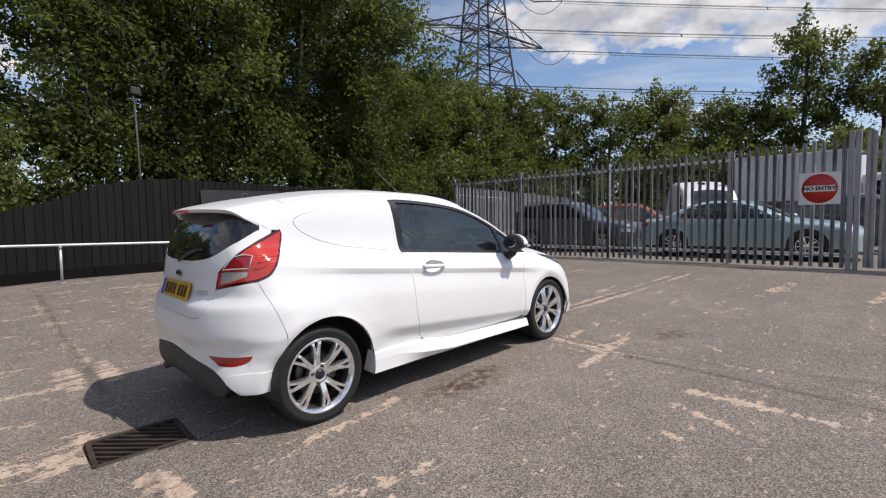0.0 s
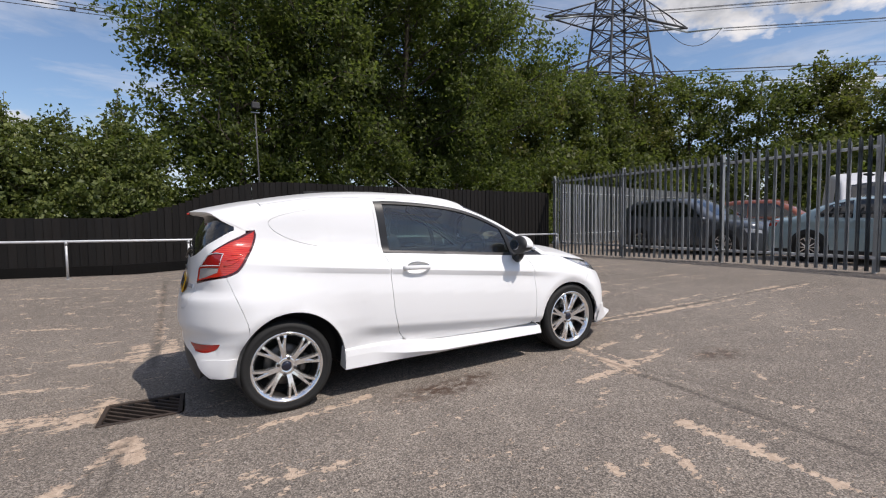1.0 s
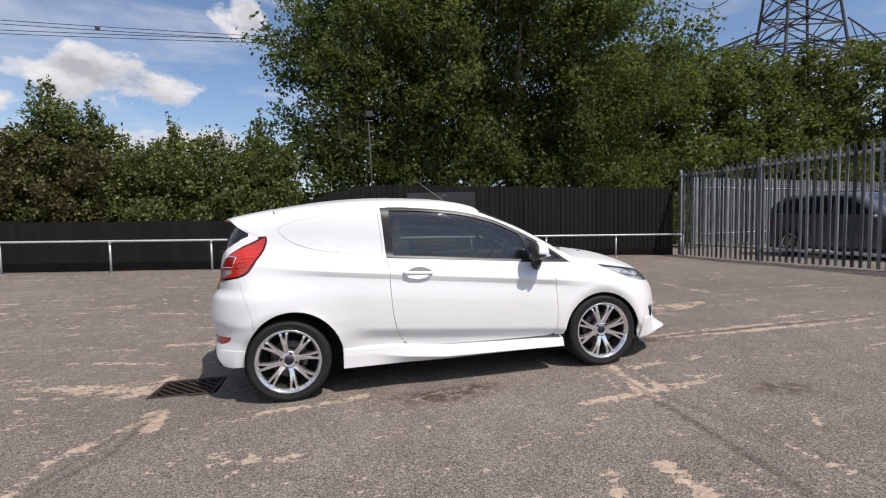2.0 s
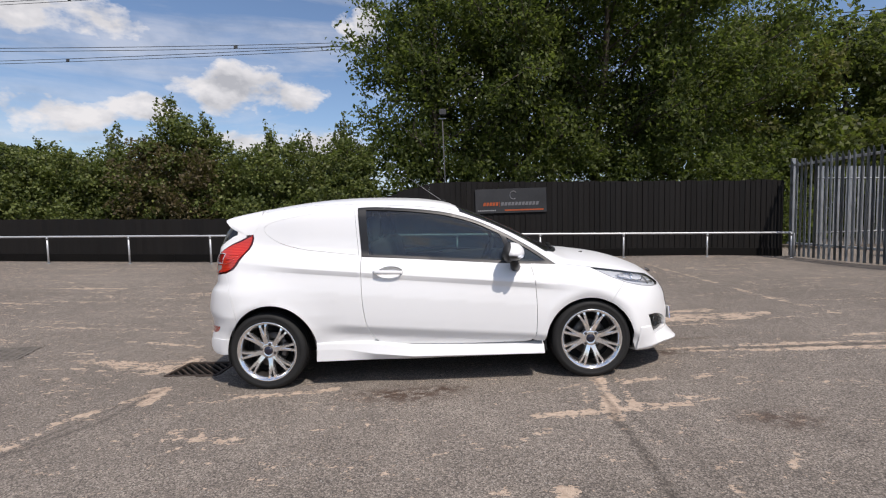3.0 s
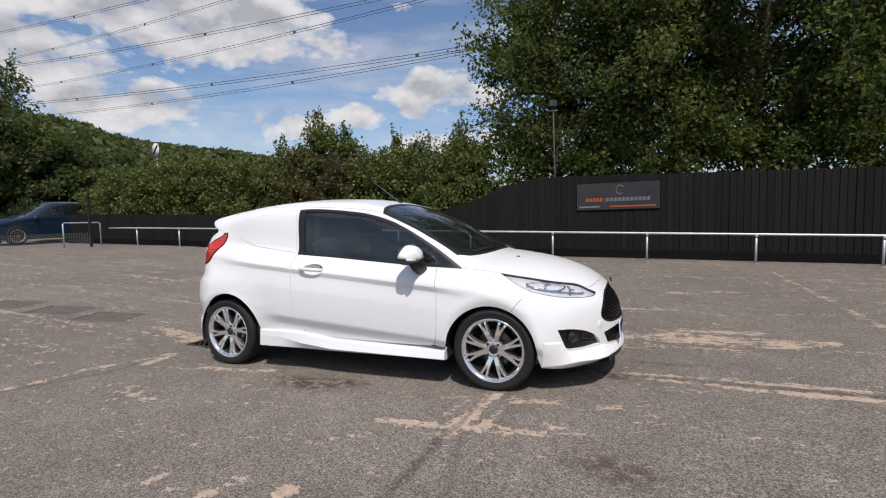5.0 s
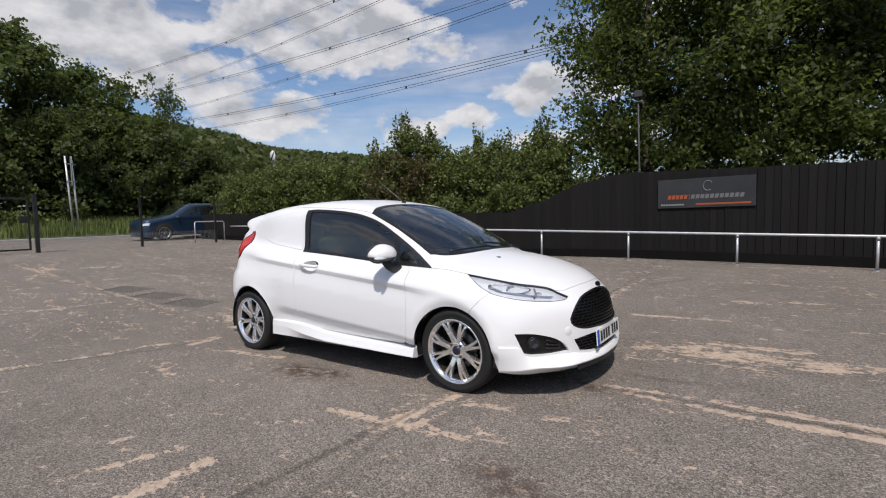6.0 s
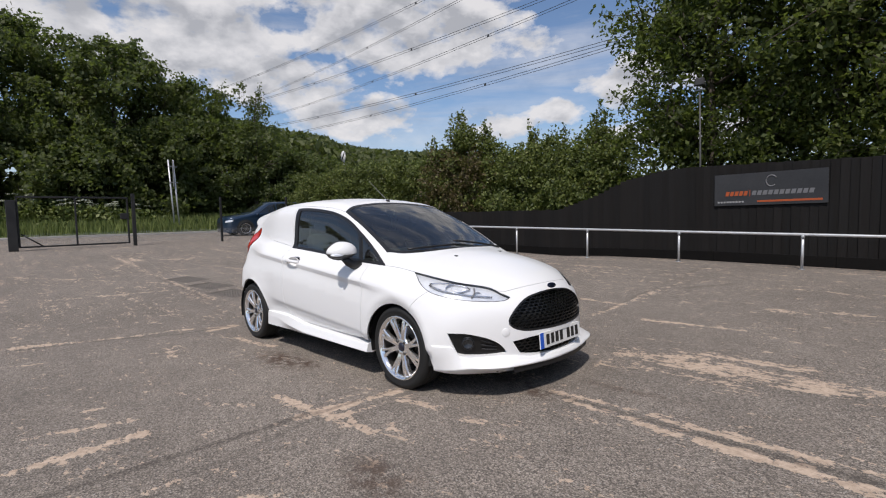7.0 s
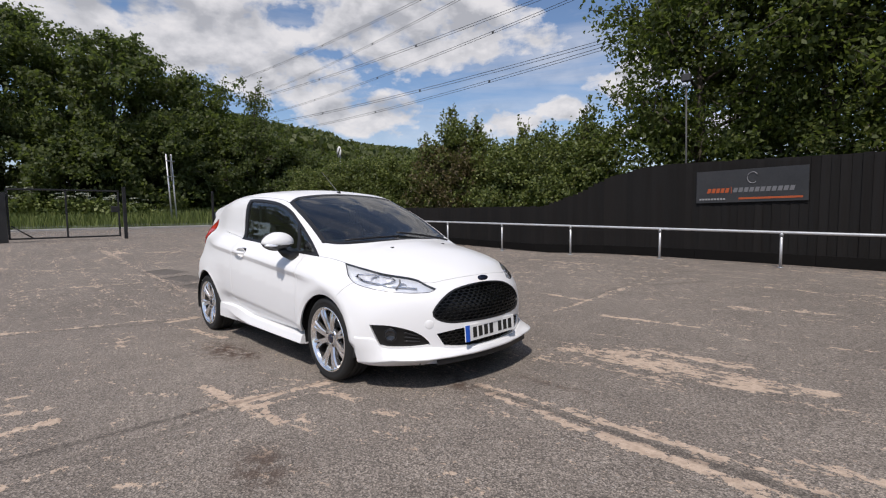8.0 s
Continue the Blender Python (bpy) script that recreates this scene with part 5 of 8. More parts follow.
BOWL_UV = outline([[(1.50, -0.715, 0.768), (1.57, -0.685, 0.777), (1.66, -0.635, 0.766), (1.735, -0.585, 0.745), (1.755, -0.575, 0.728)], [(1.755, -0.575, 0.728), (1.70, -0.635, 0.706), (1.60, -0.70, 0.722), (1.525, -0.72, 0.752), (1.50, -0.715, 0.768)]], FRONT)
panel("main_beam_bowl", BOWL_UV, FRONT, FACET, car, space=0.02, gap=0.0, flange=0.0, both=True, offset=-0.0135, label="faceted chrome main beam bowl")
PROJ = material("projector_glass", (0.018, 0.019, 0.021), 0.12, coat=0.5)
LAMPGLASS = material("lamp_bulb_glass", (0.62, 0.64, 0.67), 0.08, 0.6, coat=1.0)
for s in (1, -1):
    for (px, py, pz), r in (((1.63, -0.65, 0.738), 0.029), ((1.80, -0.55, 0.700), 0.021)):
        bm = bmesh.new()
        add_lathe(bm, [(r * 1.2, 0.0), (r * 1.25, 0.020), (r * 1.1, 0.022), (r * 1.0, 0.008), (r * 0.6, -0.004), (0.002, -0.01)], 24, "x", (0, 0, 0))
        ob = part("reflector", bm, CHROME, car, "chrome lamp reflector", True)
        c0, _n = on_body(FRONT, [(px, py, pz)], -0.034)
        cx0, cy0, cz0 = c0[0]
        ob.matrix_basis = pose(cx0, cy0 * s, cz0, 0, -8, -28 * s)
        bm = bmesh.new()
        bmesh.ops.create_uvsphere(bm, u_segments=20, v_segments=12, radius=r * 0.62, matrix=Matrix.Diagonal((0.6, 1, 1, 1)))
        ob2 = part("projector_lens", bm, LAMPGLASS, car, "clear round projector lens", True)
        ob2.matrix_basis = pose(cx0 + 0.006, cy0 * s, cz0, 0, -8, -28 * s)
    # main beam bowl with its bright ring, and the divider beside it
    ring_pts = [(1.50, -0.715, 0.768), (1.57, -0.685, 0.777), (1.66, -0.635, 0.766), (1.735, -0.585, 0.745), (1.755, -0.575, 0.728), (1.70, -0.635, 0.706), (1.60, -0.70, 0.722), (1.525, -0.72, 0.752), (1.50, -0.715, 0.768)]
    loop3, _n = on_body(FRONT, cat(ring_pts, 0.02), -0.006)
    part("lamp_ring", tube([(p[0], p[1] * s, p[2]) for p in loop3], 0.005, 8), CHROME, car, "chrome ring round the main beam", True)
    div, _n = on_body(FRONT, cat([(1.79, -0.565, 0.744), (1.80, -0.575, 0.71), (1.79, -0.60, 0.676)], 0.015), -0.008)
    part("lamp_divider", tube([(p[0], p[1] * s, p[2]) for p in div], 0.006, 8), GREYMID, car, "grey divider inside the headlamp", True)
    # clear bright strip along the lower edge of the lamp
    strip, n = on_body(FRONT, cat([(1.50, -0.72, 0.757), (1.62, -0.68, 0.715), (1.76, -0.60, 0.690), (1.88, -0.49, 0.675)], 0.02), -0.009)
    ob = part("light_guide", tube([(p[0], p[1] * s, p[2]) for p in strip], 0.006, 8), CHROME, car, "bright strip inside the headlamp")
# front bumper
GRILLE_H = [(2.0, 0.0, 0.672), (2.0, -0.12, 0.668), (2.0, -0.27, 0.648), (1.98, -0.38, 0.588), (1.97, -0.445, 0.515), (1.98, -0.425, 0.468), (1.99, -0.33, 0.436), (2.0, -0.15, 0.428), (2.0, 0.0, 0.426)]
LOWG_H = [[(2.0, 0.0, 0.396), (2.0, -0.25, 0.394), (1.98, -0.425, 0.374)], [(1.98, -0.425, 0.374), (1.99, -0.372, 0.294)], [(1.99, -0.372, 0.294), (2.0, -0.2, 0.281), (2.0, 0.0, 0.278)]]
FOG = [[(1.705, -0.755, 0.452), (1.807, -0.68, 0.443), (1.891, -0.589, 0.412), (1.94, -0.521, 0.371), (1.967, -0.478, 0.322)], [(1.967, -0.478, 0.322), (1.967, -0.470, 0.303)], [(1.967, -0.470, 0.303), (1.888, -0.587, 0.298), (1.785, -0.68, 0.305)], [(1.785, -0.68, 0.305), (1.745, -0.708, 0.318)], [(1.745, -0.708, 0.318), (1.705, -0.755, 0.452)]]
BASE_H = [(1.593, -0.78, 0.195), (1.75, -0.70, 0.185), (1.9, -0.56, 0.175), (2.0, -0.36, 0.170), (2.05, -0.15, 0.170), (2.06, 0.0, 0.170)]
seam_low = [(1.535, -0.8, 0.718), (1.47, -0.8, 0.655), (1.402, -0.8, 0.577)]
arch3 = [(x, -0.8, z) for x, z in arch(1.245, 0.285, 0.334, 0.331, 62, -5)]
seam3b = [tuple(p) for p in on_body(SIDE, cat(seam_low, 0.02))[0]]
arch3b = [tuple(p) for p in on_body(SIDE, arch3)[0]]
low_list = [tuple(p) for p in lamp_low3]
cut = min(range(len(low_list)), key=lambda i: abs(low_list[i][0] - seam3b[0][0]) + abs(low_list[i][2] - seam3b[0][2]))
bump_half = [lip[::-1], lamp_top[: near + 1][::-1], low_list[cut:][::-1], [low_list[cut]] + seam3b[1:], arch3b, [arch3b[-1], BASE_H[0]], BASE_H]
bump_uv = outline(bump_half + [mirrored(s) for s in bump_half[::-1]], FRONT)
grille_uv = outline([GRILLE_H, mirrored(GRILLE_H)], FRONT)
lowg_uv = outline(LOWG_H + [mirrored(s) for s in LOWG_H[::-1]], FRONT)
fog_uv = outline(FOG, FRONT)
fog_uv_l = outline([mirrored(s) for s in FOG[::-1]], FRONT)
panel("front_bumper", bump_uv, FRONT, PAINT, car, holes=[grille_uv, lowg_uv, fog_uv, fog_uv_l], flange=0.03, space=0.03)
panel("grille_surround", grille_uv, FRONT, BLACKTRIM, car, holes=[shrink(grille_uv, 0.011)], gap=0.0005, offset=0.002, flange=0.03, space=0.02, label="gloss black grille frame")
# near-black sheets stand in for the shade behind the grille mesh
panel("grille_backing", grille_uv, FRONT, DARKHOLE, car, gap=-0.004, offset=-0.05, flange=0, space=0.05)
panel("lower_grille_backing", lowg_uv, FRONT, DARKHOLE, car, gap=-0.004, offset=-0.05, flange=0, space=0.05)
panel("fog_lamp_recess", fog_uv, FRONT, DARKGLOSS, car, gap=-0.002, offset=-0.028, flange=0, both=True, space=0.03, label="black fog lamp recess")


def honeycomb(uv_outline, cell_w, cell_h, name):
    """A hexagonal mesh of bars clipped to an outline."""
    lo, hi = uv_outline.min(0), uv_outline.max(0)
    inner = shrink(uv_outline, 0.007)
    rows = int((hi[1] - lo[1]) / (cell_h * 0.75)) + 2
    cols = int((hi[0] - lo[0]) / cell_w) + 2
    segs = set()
    for r in range(rows):
        for c in range(cols):
            cx, cy = lo[0] + (c + 0.5 * (r % 2)) * cell_w, lo[1] + r * cell_h * 0.75
            hexa = [(cx + dx * cell_w / 2, cy + dy * cell_h / 2) for dx, dy in ((0, 1), (1, 0.5), (1, -0.5), (0, -1), (-1, -0.5), (-1, 0.5))]
            for a, b in zip(hexa, hexa[1:] + hexa[:1]):
                key = tuple(sorted(((round(a[0], 4), round(a[1], 4)), (round(b[0], 4), round(b[1], 4)))))
                segs.add(key)
    segs = sorted(segs)
    mids = np.array([((a[0] + b[0]) / 2, (a[1] + b[1]) / 2) for a, b in segs])
    segs = [s for s, k in zip(segs, inside(inner, mids)) if k]
    ends = np.array([p for s in segs for p in s])
    o, d = FRONT.ray(ends)
    p = cast(o, d)
    n = body_n(p)
    bm = bmesh.new()
    for i in range(0, len(p), 2):
        a, b, na = p[i] - n[i] * 0.008, p[i + 1] - n[i + 1] * 0.008, n[i]
        side = np.cross(b - a, na)
        side /= np.linalg.norm(side) + 1e-9
        w, dp = 0.0028, 0.012
        q = [a + side * w, b + side * w, b - side * w, a - side * w]
        v = [bm.verts.new(k) for k in q] + [bm.verts.new(k - na * dp) for k in q]
        for f in ((0, 1, 2, 3), (1, 0, 4, 5), (3, 2, 6, 7), (0, 3, 7, 4), (2, 1, 5, 6)):
            bm.faces.new([v[k] for k in f])
    bmesh.ops.recalc_face_normals(bm, faces=bm.faces[:])
    return part(name, bm, DARKGLOSS, car, "black honeycomb grille mesh")


honeycomb(grille_uv, 0.045, 0.026, "grille_mesh")
honeycomb(lowg_uv, 0.042, 0.024, "lower_grille_mesh")
tc, tn = on_body(FRONT, [(1.97, -0.475, 0.439)])
ob = part("tow_eye_cover", add_lathe(bmesh.new(), [(0.030, -0.004), (0.030, 0.0), (0.028, 0.0012), (0.001, 0.0016)], 28, "x"), PAINT, car, "", True)
ob.matrix_basis = Matrix.Translation(tuple(tc[0])) @ Vector(tuple(tn[0])).to_track_quat("X", "Z").to_matrix().to_4x4()
for s in (1, -1):
    bm = add_lathe(bmesh.new(), [(0.034, -0.01), (0.038, 0.006), (0.034, 0.012), (0.028, 0.004), (0.001, 0.001)], 24, "x")
    ob = part("fog_lamp", bm, PROJ, car, "small dark round fog lamp", True)
    c0, _n = on_body(FRONT, [(1.80, -0.665, 0.380)], -0.016)
    ob.matrix_basis = pose(c0[0][0], c0[0][1] * s, c0[0][2], 0, 0, -48 * s)
    ring_f = part("fog_lamp_ring", add_lathe(bmesh.new(), [(0.038, 0.004), (0.042, 0.010), (0.045, 0.004)], 24, "x"), BLACKTRIM, car, "thin black fog lamp ring", True)
    ring_f.matrix_basis = ob.matrix_basis.copy()
    for dz in (-0.028, 0.0, 0.028):
        c1, _n = on_body(FRONT, cat([(1.86, -0.60, 0.365 + dz), (1.93, -0.52, 0.345 + dz * 0.6)], 0.02), -0.018)
        part("fog_slat", tube([(p[0], p[1] * s, p[2]) for p in c1], 0.004, 6), BLACKTRIM, car)


# flared lip under the front bumper, pointed at its two corners
def lip_out(a):
    return np.interp(a, [0, 0.25, 0.40, 0.50, 0.57, 0.63, 0.70, 0.76, 0.82], [0.010, 0.018, 0.036, 0.062, 0.070, 0.056, 0.024, 0.010, 0.005])


def lip_mesh():
    bm = bmesh.new()
    line = [(1.60, -0.79, 0.20), (1.68, -0.75, 0.20), (1.75, -0.70, 0.20), (1.9, -0.56, 0.20), (2.0, -0.36, 0.20), (2.05, -0.15, 0.20), (2.06, 0.0, 0.20)]
    pts = np.array(cat(line + mirrored(line)[1:], 0.02))
    a = np.abs(pts[:, 1])
    top = np.interp(a, [0, 0.30, 0.385, 0.42, 0.50, 0.66, 0.704, 0.722, 0.735, 0.79], [0.262, 0.264, 0.278, 0.286, 0.290, 0.288, 0.304, 0.358, 0.371, 0.376])
    edge = np.interp(a, [0, 0.4, 0.55, 0.66, 0.74, 0.79], [0.226, 0.226, 0.232, 0.234, 0.215, 0.200])
    low = np.interp(a, [0.42, 0.50, 0.79], [0.0, 0.172, 0.186])
    low = np.where(a < 0.5, np.maximum(low, (edge - 0.014) * np.clip((0.5 - a) / 0.05, 0, 1) + 0.172 * np.clip((a - 0.45) / 0.05, 0, 1)), low)
    out = lip_out(a)

    def level(z, o):
        q = pts.copy()
        q[:, 2] = z
        p, n = on_body(FRONT, q)
        n[:, 2] = 0
        n /= np.linalg.norm(n, axis=1, keepdims=True)
        n[:, 0] += 0.35
        return p + n * np.broadcast_to(np.asarray(o, float), a.shape)[:, None]

    levels = [level(top, -0.010), level(top, 0.004), level(top - 0.012, 0.005 + 0.10 * out), level((top + edge) / 2, 0.004 + 0.45 * out), level(edge + 0.006, 0.003 + 0.94 * out), level(edge, 0.003 + out), level(edge - 0.007, 0.002 + 0.93 * out), level((edge + low) / 2 - 0.004, 0.40 * out), level(low, 0.12 * out), level(low - 0.004, -0.09)]
    grid = [[bm.verts.new(p) for p in lv] for lv in levels]
    for r0, r1 in zip(grid, grid[1:]):
        for i in range(len(r0) - 1):
            bm.faces.new((r0[i], r0[i + 1], r1[i + 1], r1[i])).smooth = True
    bmesh.ops.recalc_face_normals(bm, faces=bm.faces[:])
    return bm


part("bumper_lip", lip_mesh(), PAINT, car)
bm = bmesh.new()
rows = []
for y in np.linspace(-0.47, 0.47, 25):
    base = 2.088 - 0.68 * abs(y) ** 2.2 + float(lip_out(abs(y))) * 1.22
    rows.append([bm.verts.new((x, y, z)) for x, z in ((base - 0.06, 0.222), (base + 0.002, 0.218), (base + 0.004, 0.176), (base - 0.02, 0.168), (base - 0.12, 0.164))])
for r0, r1 in zip(rows, rows[1:]):
    for i in range(4):
        bm.faces.new((r0[i], r0[i + 1], r1[i + 1], r1[i]))
bmesh.ops.recalc_face_normals(bm, faces=bm.faces[:])
part("splitter", bm, BLACKTRIM, car, "black splitter under the bumper")


# side skirts with a blade that runs out towards the rear wheel
def skirt(s):
    bm = bmesh.new()
    xs = np.linspace(-0.852, 0.895, 60)
    rows = []
    for x in xs:
        top = float(np.interp(x, [-0.86, -0.42, -0.33, -0.10, 0.6, 0.9], [0.354, 0.343, 0.330, 0.298, 0.272, 0.272]))
        edge = float(np.interp(x, [-0.64, -0.40, -0.1, 0.9], [0.298, 0.258, 0.226, 0.208]))
        out = float(np.interp(x, [-0.64, -0.40, -0.1, 0.6, 0.9], [0.0, 0.012, 0.018, 0.016, 0.012]))
        low = float(np.interp(x, [-0.64, -0.1], [0.214, 0.202]))
        foot = float(np.interp(x, [-0.64, -0.40, 0.9], [0.833, 0.816, 0.812]))
        prof = [(0.765, top + 0.016), (0.795, top + 0.004), (0.820, top - 0.001), (0.826, top - 0.006), (0.832 + out, edge + 0.003), (0.832 + 0.95 * out, edge - 0.001), (foot, low), (0.80, low - 0.005), (0.70, low)]
        rows.append([bm.verts.new((x, -y * s, z)) for y, z in prof])
    for r0, r1 in zip(rows, rows[1:]):
        for i in range(len(r0) - 1):
            bm.faces.new((r0[i], r0[i + 1], r1[i + 1], r1[i])).smooth = True
            if 1 < i < 8:
                bm.edges.get((r0[i], r1[i])).smooth = False
    bm.faces.new(rows[0])
    bm.faces.new(rows[-1])
    bmesh.ops.recalc_face_normals(bm, faces=bm.faces[:])
    return part("side_skirt", bm, PAINT, car)


skirt(1)
skirt(-1)

# tail: tailgate, rear glass, lamps, bumper
lampf = [tuple(p) for p in on_body(SIDE, cat([(x, -0.8, z) for x, z in LAMP_FRONT[::-1]], 0.03))[0]]
TAIL_L = [[(-1.721, -0.512, 0.872), (-1.703, -0.526, 0.975)], [(-1.703, -0.526, 0.975), (-1.609, -0.625, 1.087), (-1.495, -0.632, 1.151), (-1.42, -0.628, 1.192), lampf[0]], lampf, [lampf[-1], (-1.625, -0.67, 0.905), (-1.721, -0.512, 0.872)]]
tail_uv = outline(TAIL_L, REAR)
panel("tail_lamp_rim", tail_uv, REAR, REDEDGE, car, both=True, holes=[shrink(tail_uv, 0.013)], space=0.03, offset=0.001, label="dark red lamp edge")
INNER_P = [[(-1.688, -0.560, 0.988), (-1.640, -0.612, 1.058)], [(-1.640, -0.612, 1.058), (-1.60, -0.645, 1.068), (-1.558, -0.674, 1.060)], [(-1.558, -0.674, 1.060), (-1.588, -0.686, 0.992)], [(-1.588, -0.686, 0.992), (-1.688, -0.560, 0.988)]]
CLEAR_P = [[(-1.694, -0.555, 0.974), (-1.597, -0.688, 0.979)], [(-1.597, -0.688, 0.979), (-1.605, -0.682, 0.948)], [(-1.605, -0.682, 0.948), (-1.65, -0.63, 0.924), (-1.702, -0.545, 0.900)], [(-1.702, -0.545, 0.900), (-1.694, -0.555, 0.974)]]
in_uv, cl_uv = outline(INNER_P, REAR), outline(CLEAR_P, REAR)
panel("tail_lamp", shrink(tail_uv, 0.013), REAR, REDLENS, car, both=True, holes=[in_uv, cl_uv], space=0.025, gap=0.0005, offset=0.006, label="glossy red tail lamp")
panel("brake_lens", in_uv, REAR, REDDARK, car, both=True, space=0.025, gap=0.001, offset=0.004, label="darker red inner lens with pale edge")
panel("reverse_lens", cl_uv, REAR, REVERSE, car, both=True, space=0.025, gap=0.001, offset=0.004, label="clear reversing lamp lens")
for s in (1, -1):
    edge, _ = on_body(REAR, list(closed(INNER_P, 0.015)) + [INNER_P[0][0]], 0.007)
    part("lens_edge", tube([(p[0], p[1] * s, p[2]) for p in edge], 0.003, 6), LAMP_SILVER, car, "pale lens edge")
    for zz in (0.0, 0.03, 0.06):
        rib, _ = on_body(REAR, cat([(-1.555 + zz * 0.7, -0.69, 0.985 + zz), (-1.50 + zz * 0.8, -0.70, 0.990 + zz), (-1.462 + zz * 0.75, -0.70, 1.010 + zz)], 0.015), 0.006)
        part("lamp_rib", tube([(p[0], p[1] * s, p[2]) for p in rib], 0.004, 6), REDLENS, car)
GATE_LOW = [(-1.835, 0.0, 0.712), (-1.83, -0.2, 0.712), (-1.82, -0.40, 0.709), (-1.80, -0.468, 0.724), (-1.781, -0.503, 0.765), (-1.721, -0.512, 0.872)]
R_GLASS = [[(-1.76, 0.0, 1.035), (-1.741, -0.25, 1.034), (-1.70, -0.45, 1.060), (-1.61, -0.582, 1.135), (-1.48, -0.610, 1.205)], [(-1.48, -0.610, 1.205), (-1.47, -0.585, 1.26)], [(-1.47, -0.585, 1.26), (-1.5, -0.45, 1.335), (-1.56, -0.2, 1.36), (-1.57, 0.0, 1.365)]]
gate_half = [GATE_LOW, TAIL_L[0], TAIL_L[1][:-1], [(-1.42, -0.628, 1.192), (-1.40, -0.60, 1.26)], [(-1.40, -0.60, 1.26), (-1.42, -0.50, 1.36), (-1.43, 0.0, 1.40)]]
gate_uv = outline(gate_half + [mirrored(s) for s in gate_half[::-1]], REAR)
rg_uv = outline(R_GLASS + [mirrored(s) for s in R_GLASS[::-1]], REAR)
panel("tailgate", gate_uv, REAR, PAINT, car, holes=[rg_uv], space=0.03)
panel("rear_glass", rg_uv, REAR, REARGLASS, car, gap=-0.002, flange=0, offset=-0.002, space=0.05, label="dark tinted rear window")
seamR = [tuple(p) for p in on_body(SIDE, cat([(x, -0.8, z) for x, z in BUMPER_SEAM_R[::-1]], 0.03))[0]]
archR = [tuple(p) for p in on_body(SIDE, [(x, -0.8, z) for x, z in arch(-1.19, 0.30, 0.346, 0.364, 140, 184)])[0]]
RB_BASE = [archR[-1], (-1.62, -0.765, 0.272), (-1.70, -0.715, 0.278), (-1.74, -0.655, 0.345), (-1.78, -0.56, 0.415), (-1.81, -0.42, 0.45), (-1.84, -0.2, 0.475), (-1.86, 0.0, 0.482)]
bump_r = [GATE_LOW, [(-1.721, -0.512, 0.872), (-1.625, -0.67, 0.905), (-1.560, -0.715, 0.915)], seamR, archR, RB_BASE]
rb_uv = outline(bump_r + [mirrored(s) for s in bump_r[::-1]], REAR)
REFL = [[(-1.785, -0.502, 0.497), (-1.72, -0.63, 0.494), (-1.624, -0.74, 0.500)], [(-1.624, -0.74, 0.500), (-1.648, -0.72, 0.465), (-1.70, -0.655, 0.447), (-1.758, -0.579, 0.447)], [(-1.758, -0.579, 0.447), (-1.785, -0.502, 0.497)]]
rf_uv, rf_uv_l = outline(REFL, REAR), outline([mirrored(s) for s in REFL[::-1]], REAR)
panel("rear_bumper", rb_uv, REAR, PAINT, car, holes=[rf_uv, rf_uv_l], flange=0.03, space=0.03)
panel("reflector_lens", rf_uv, REAR, REFLECTOR, car, both=True, gap=0.0005, offset=0.001, space=0.03, label="red bumper reflector")
diff_half = [[RB_BASE[-1]] + RB_BASE[3:-1][::-1], [RB_BASE[3], (-1.72, -0.60, 0.30), (-1.72, -0.52, 0.275), (-1.80, -0.3, 0.275), (-1.82, 0.0, 0.28)]]
panel("diffuser", outline(diff_half + [mirrored(s) for s in diff_half[::-1]], REAR), REAR, GREYPLASTIC, car, space=0.03, offset=-0.006, flange=0.05, label="dark grey plastic rear valance")


corner = [[(-1.535, -0.79, 0.272), (-1.56, -0.80, 0.392)], [(-1.56, -0.80, 0.392), (-1.66, -0.75, 0.396), (-1.73, -0.685, 0.392), (-1.76, -0.628, 0.380)], [(-1.76, -0.628, 0.380), (-1.745, -0.652, 0.348), (-1.70, -0.716, 0.277)], [(-1.70, -0.716, 0.277), (-1.62, -0.765, 0.271), (-1.535, -0.79, 0.272)]]
panel("bumper_corner", outline(corner, REAR), REAR, PAINT, car, both=True, space=0.02, gap=0.0, offset=0.005, flange=0.02)


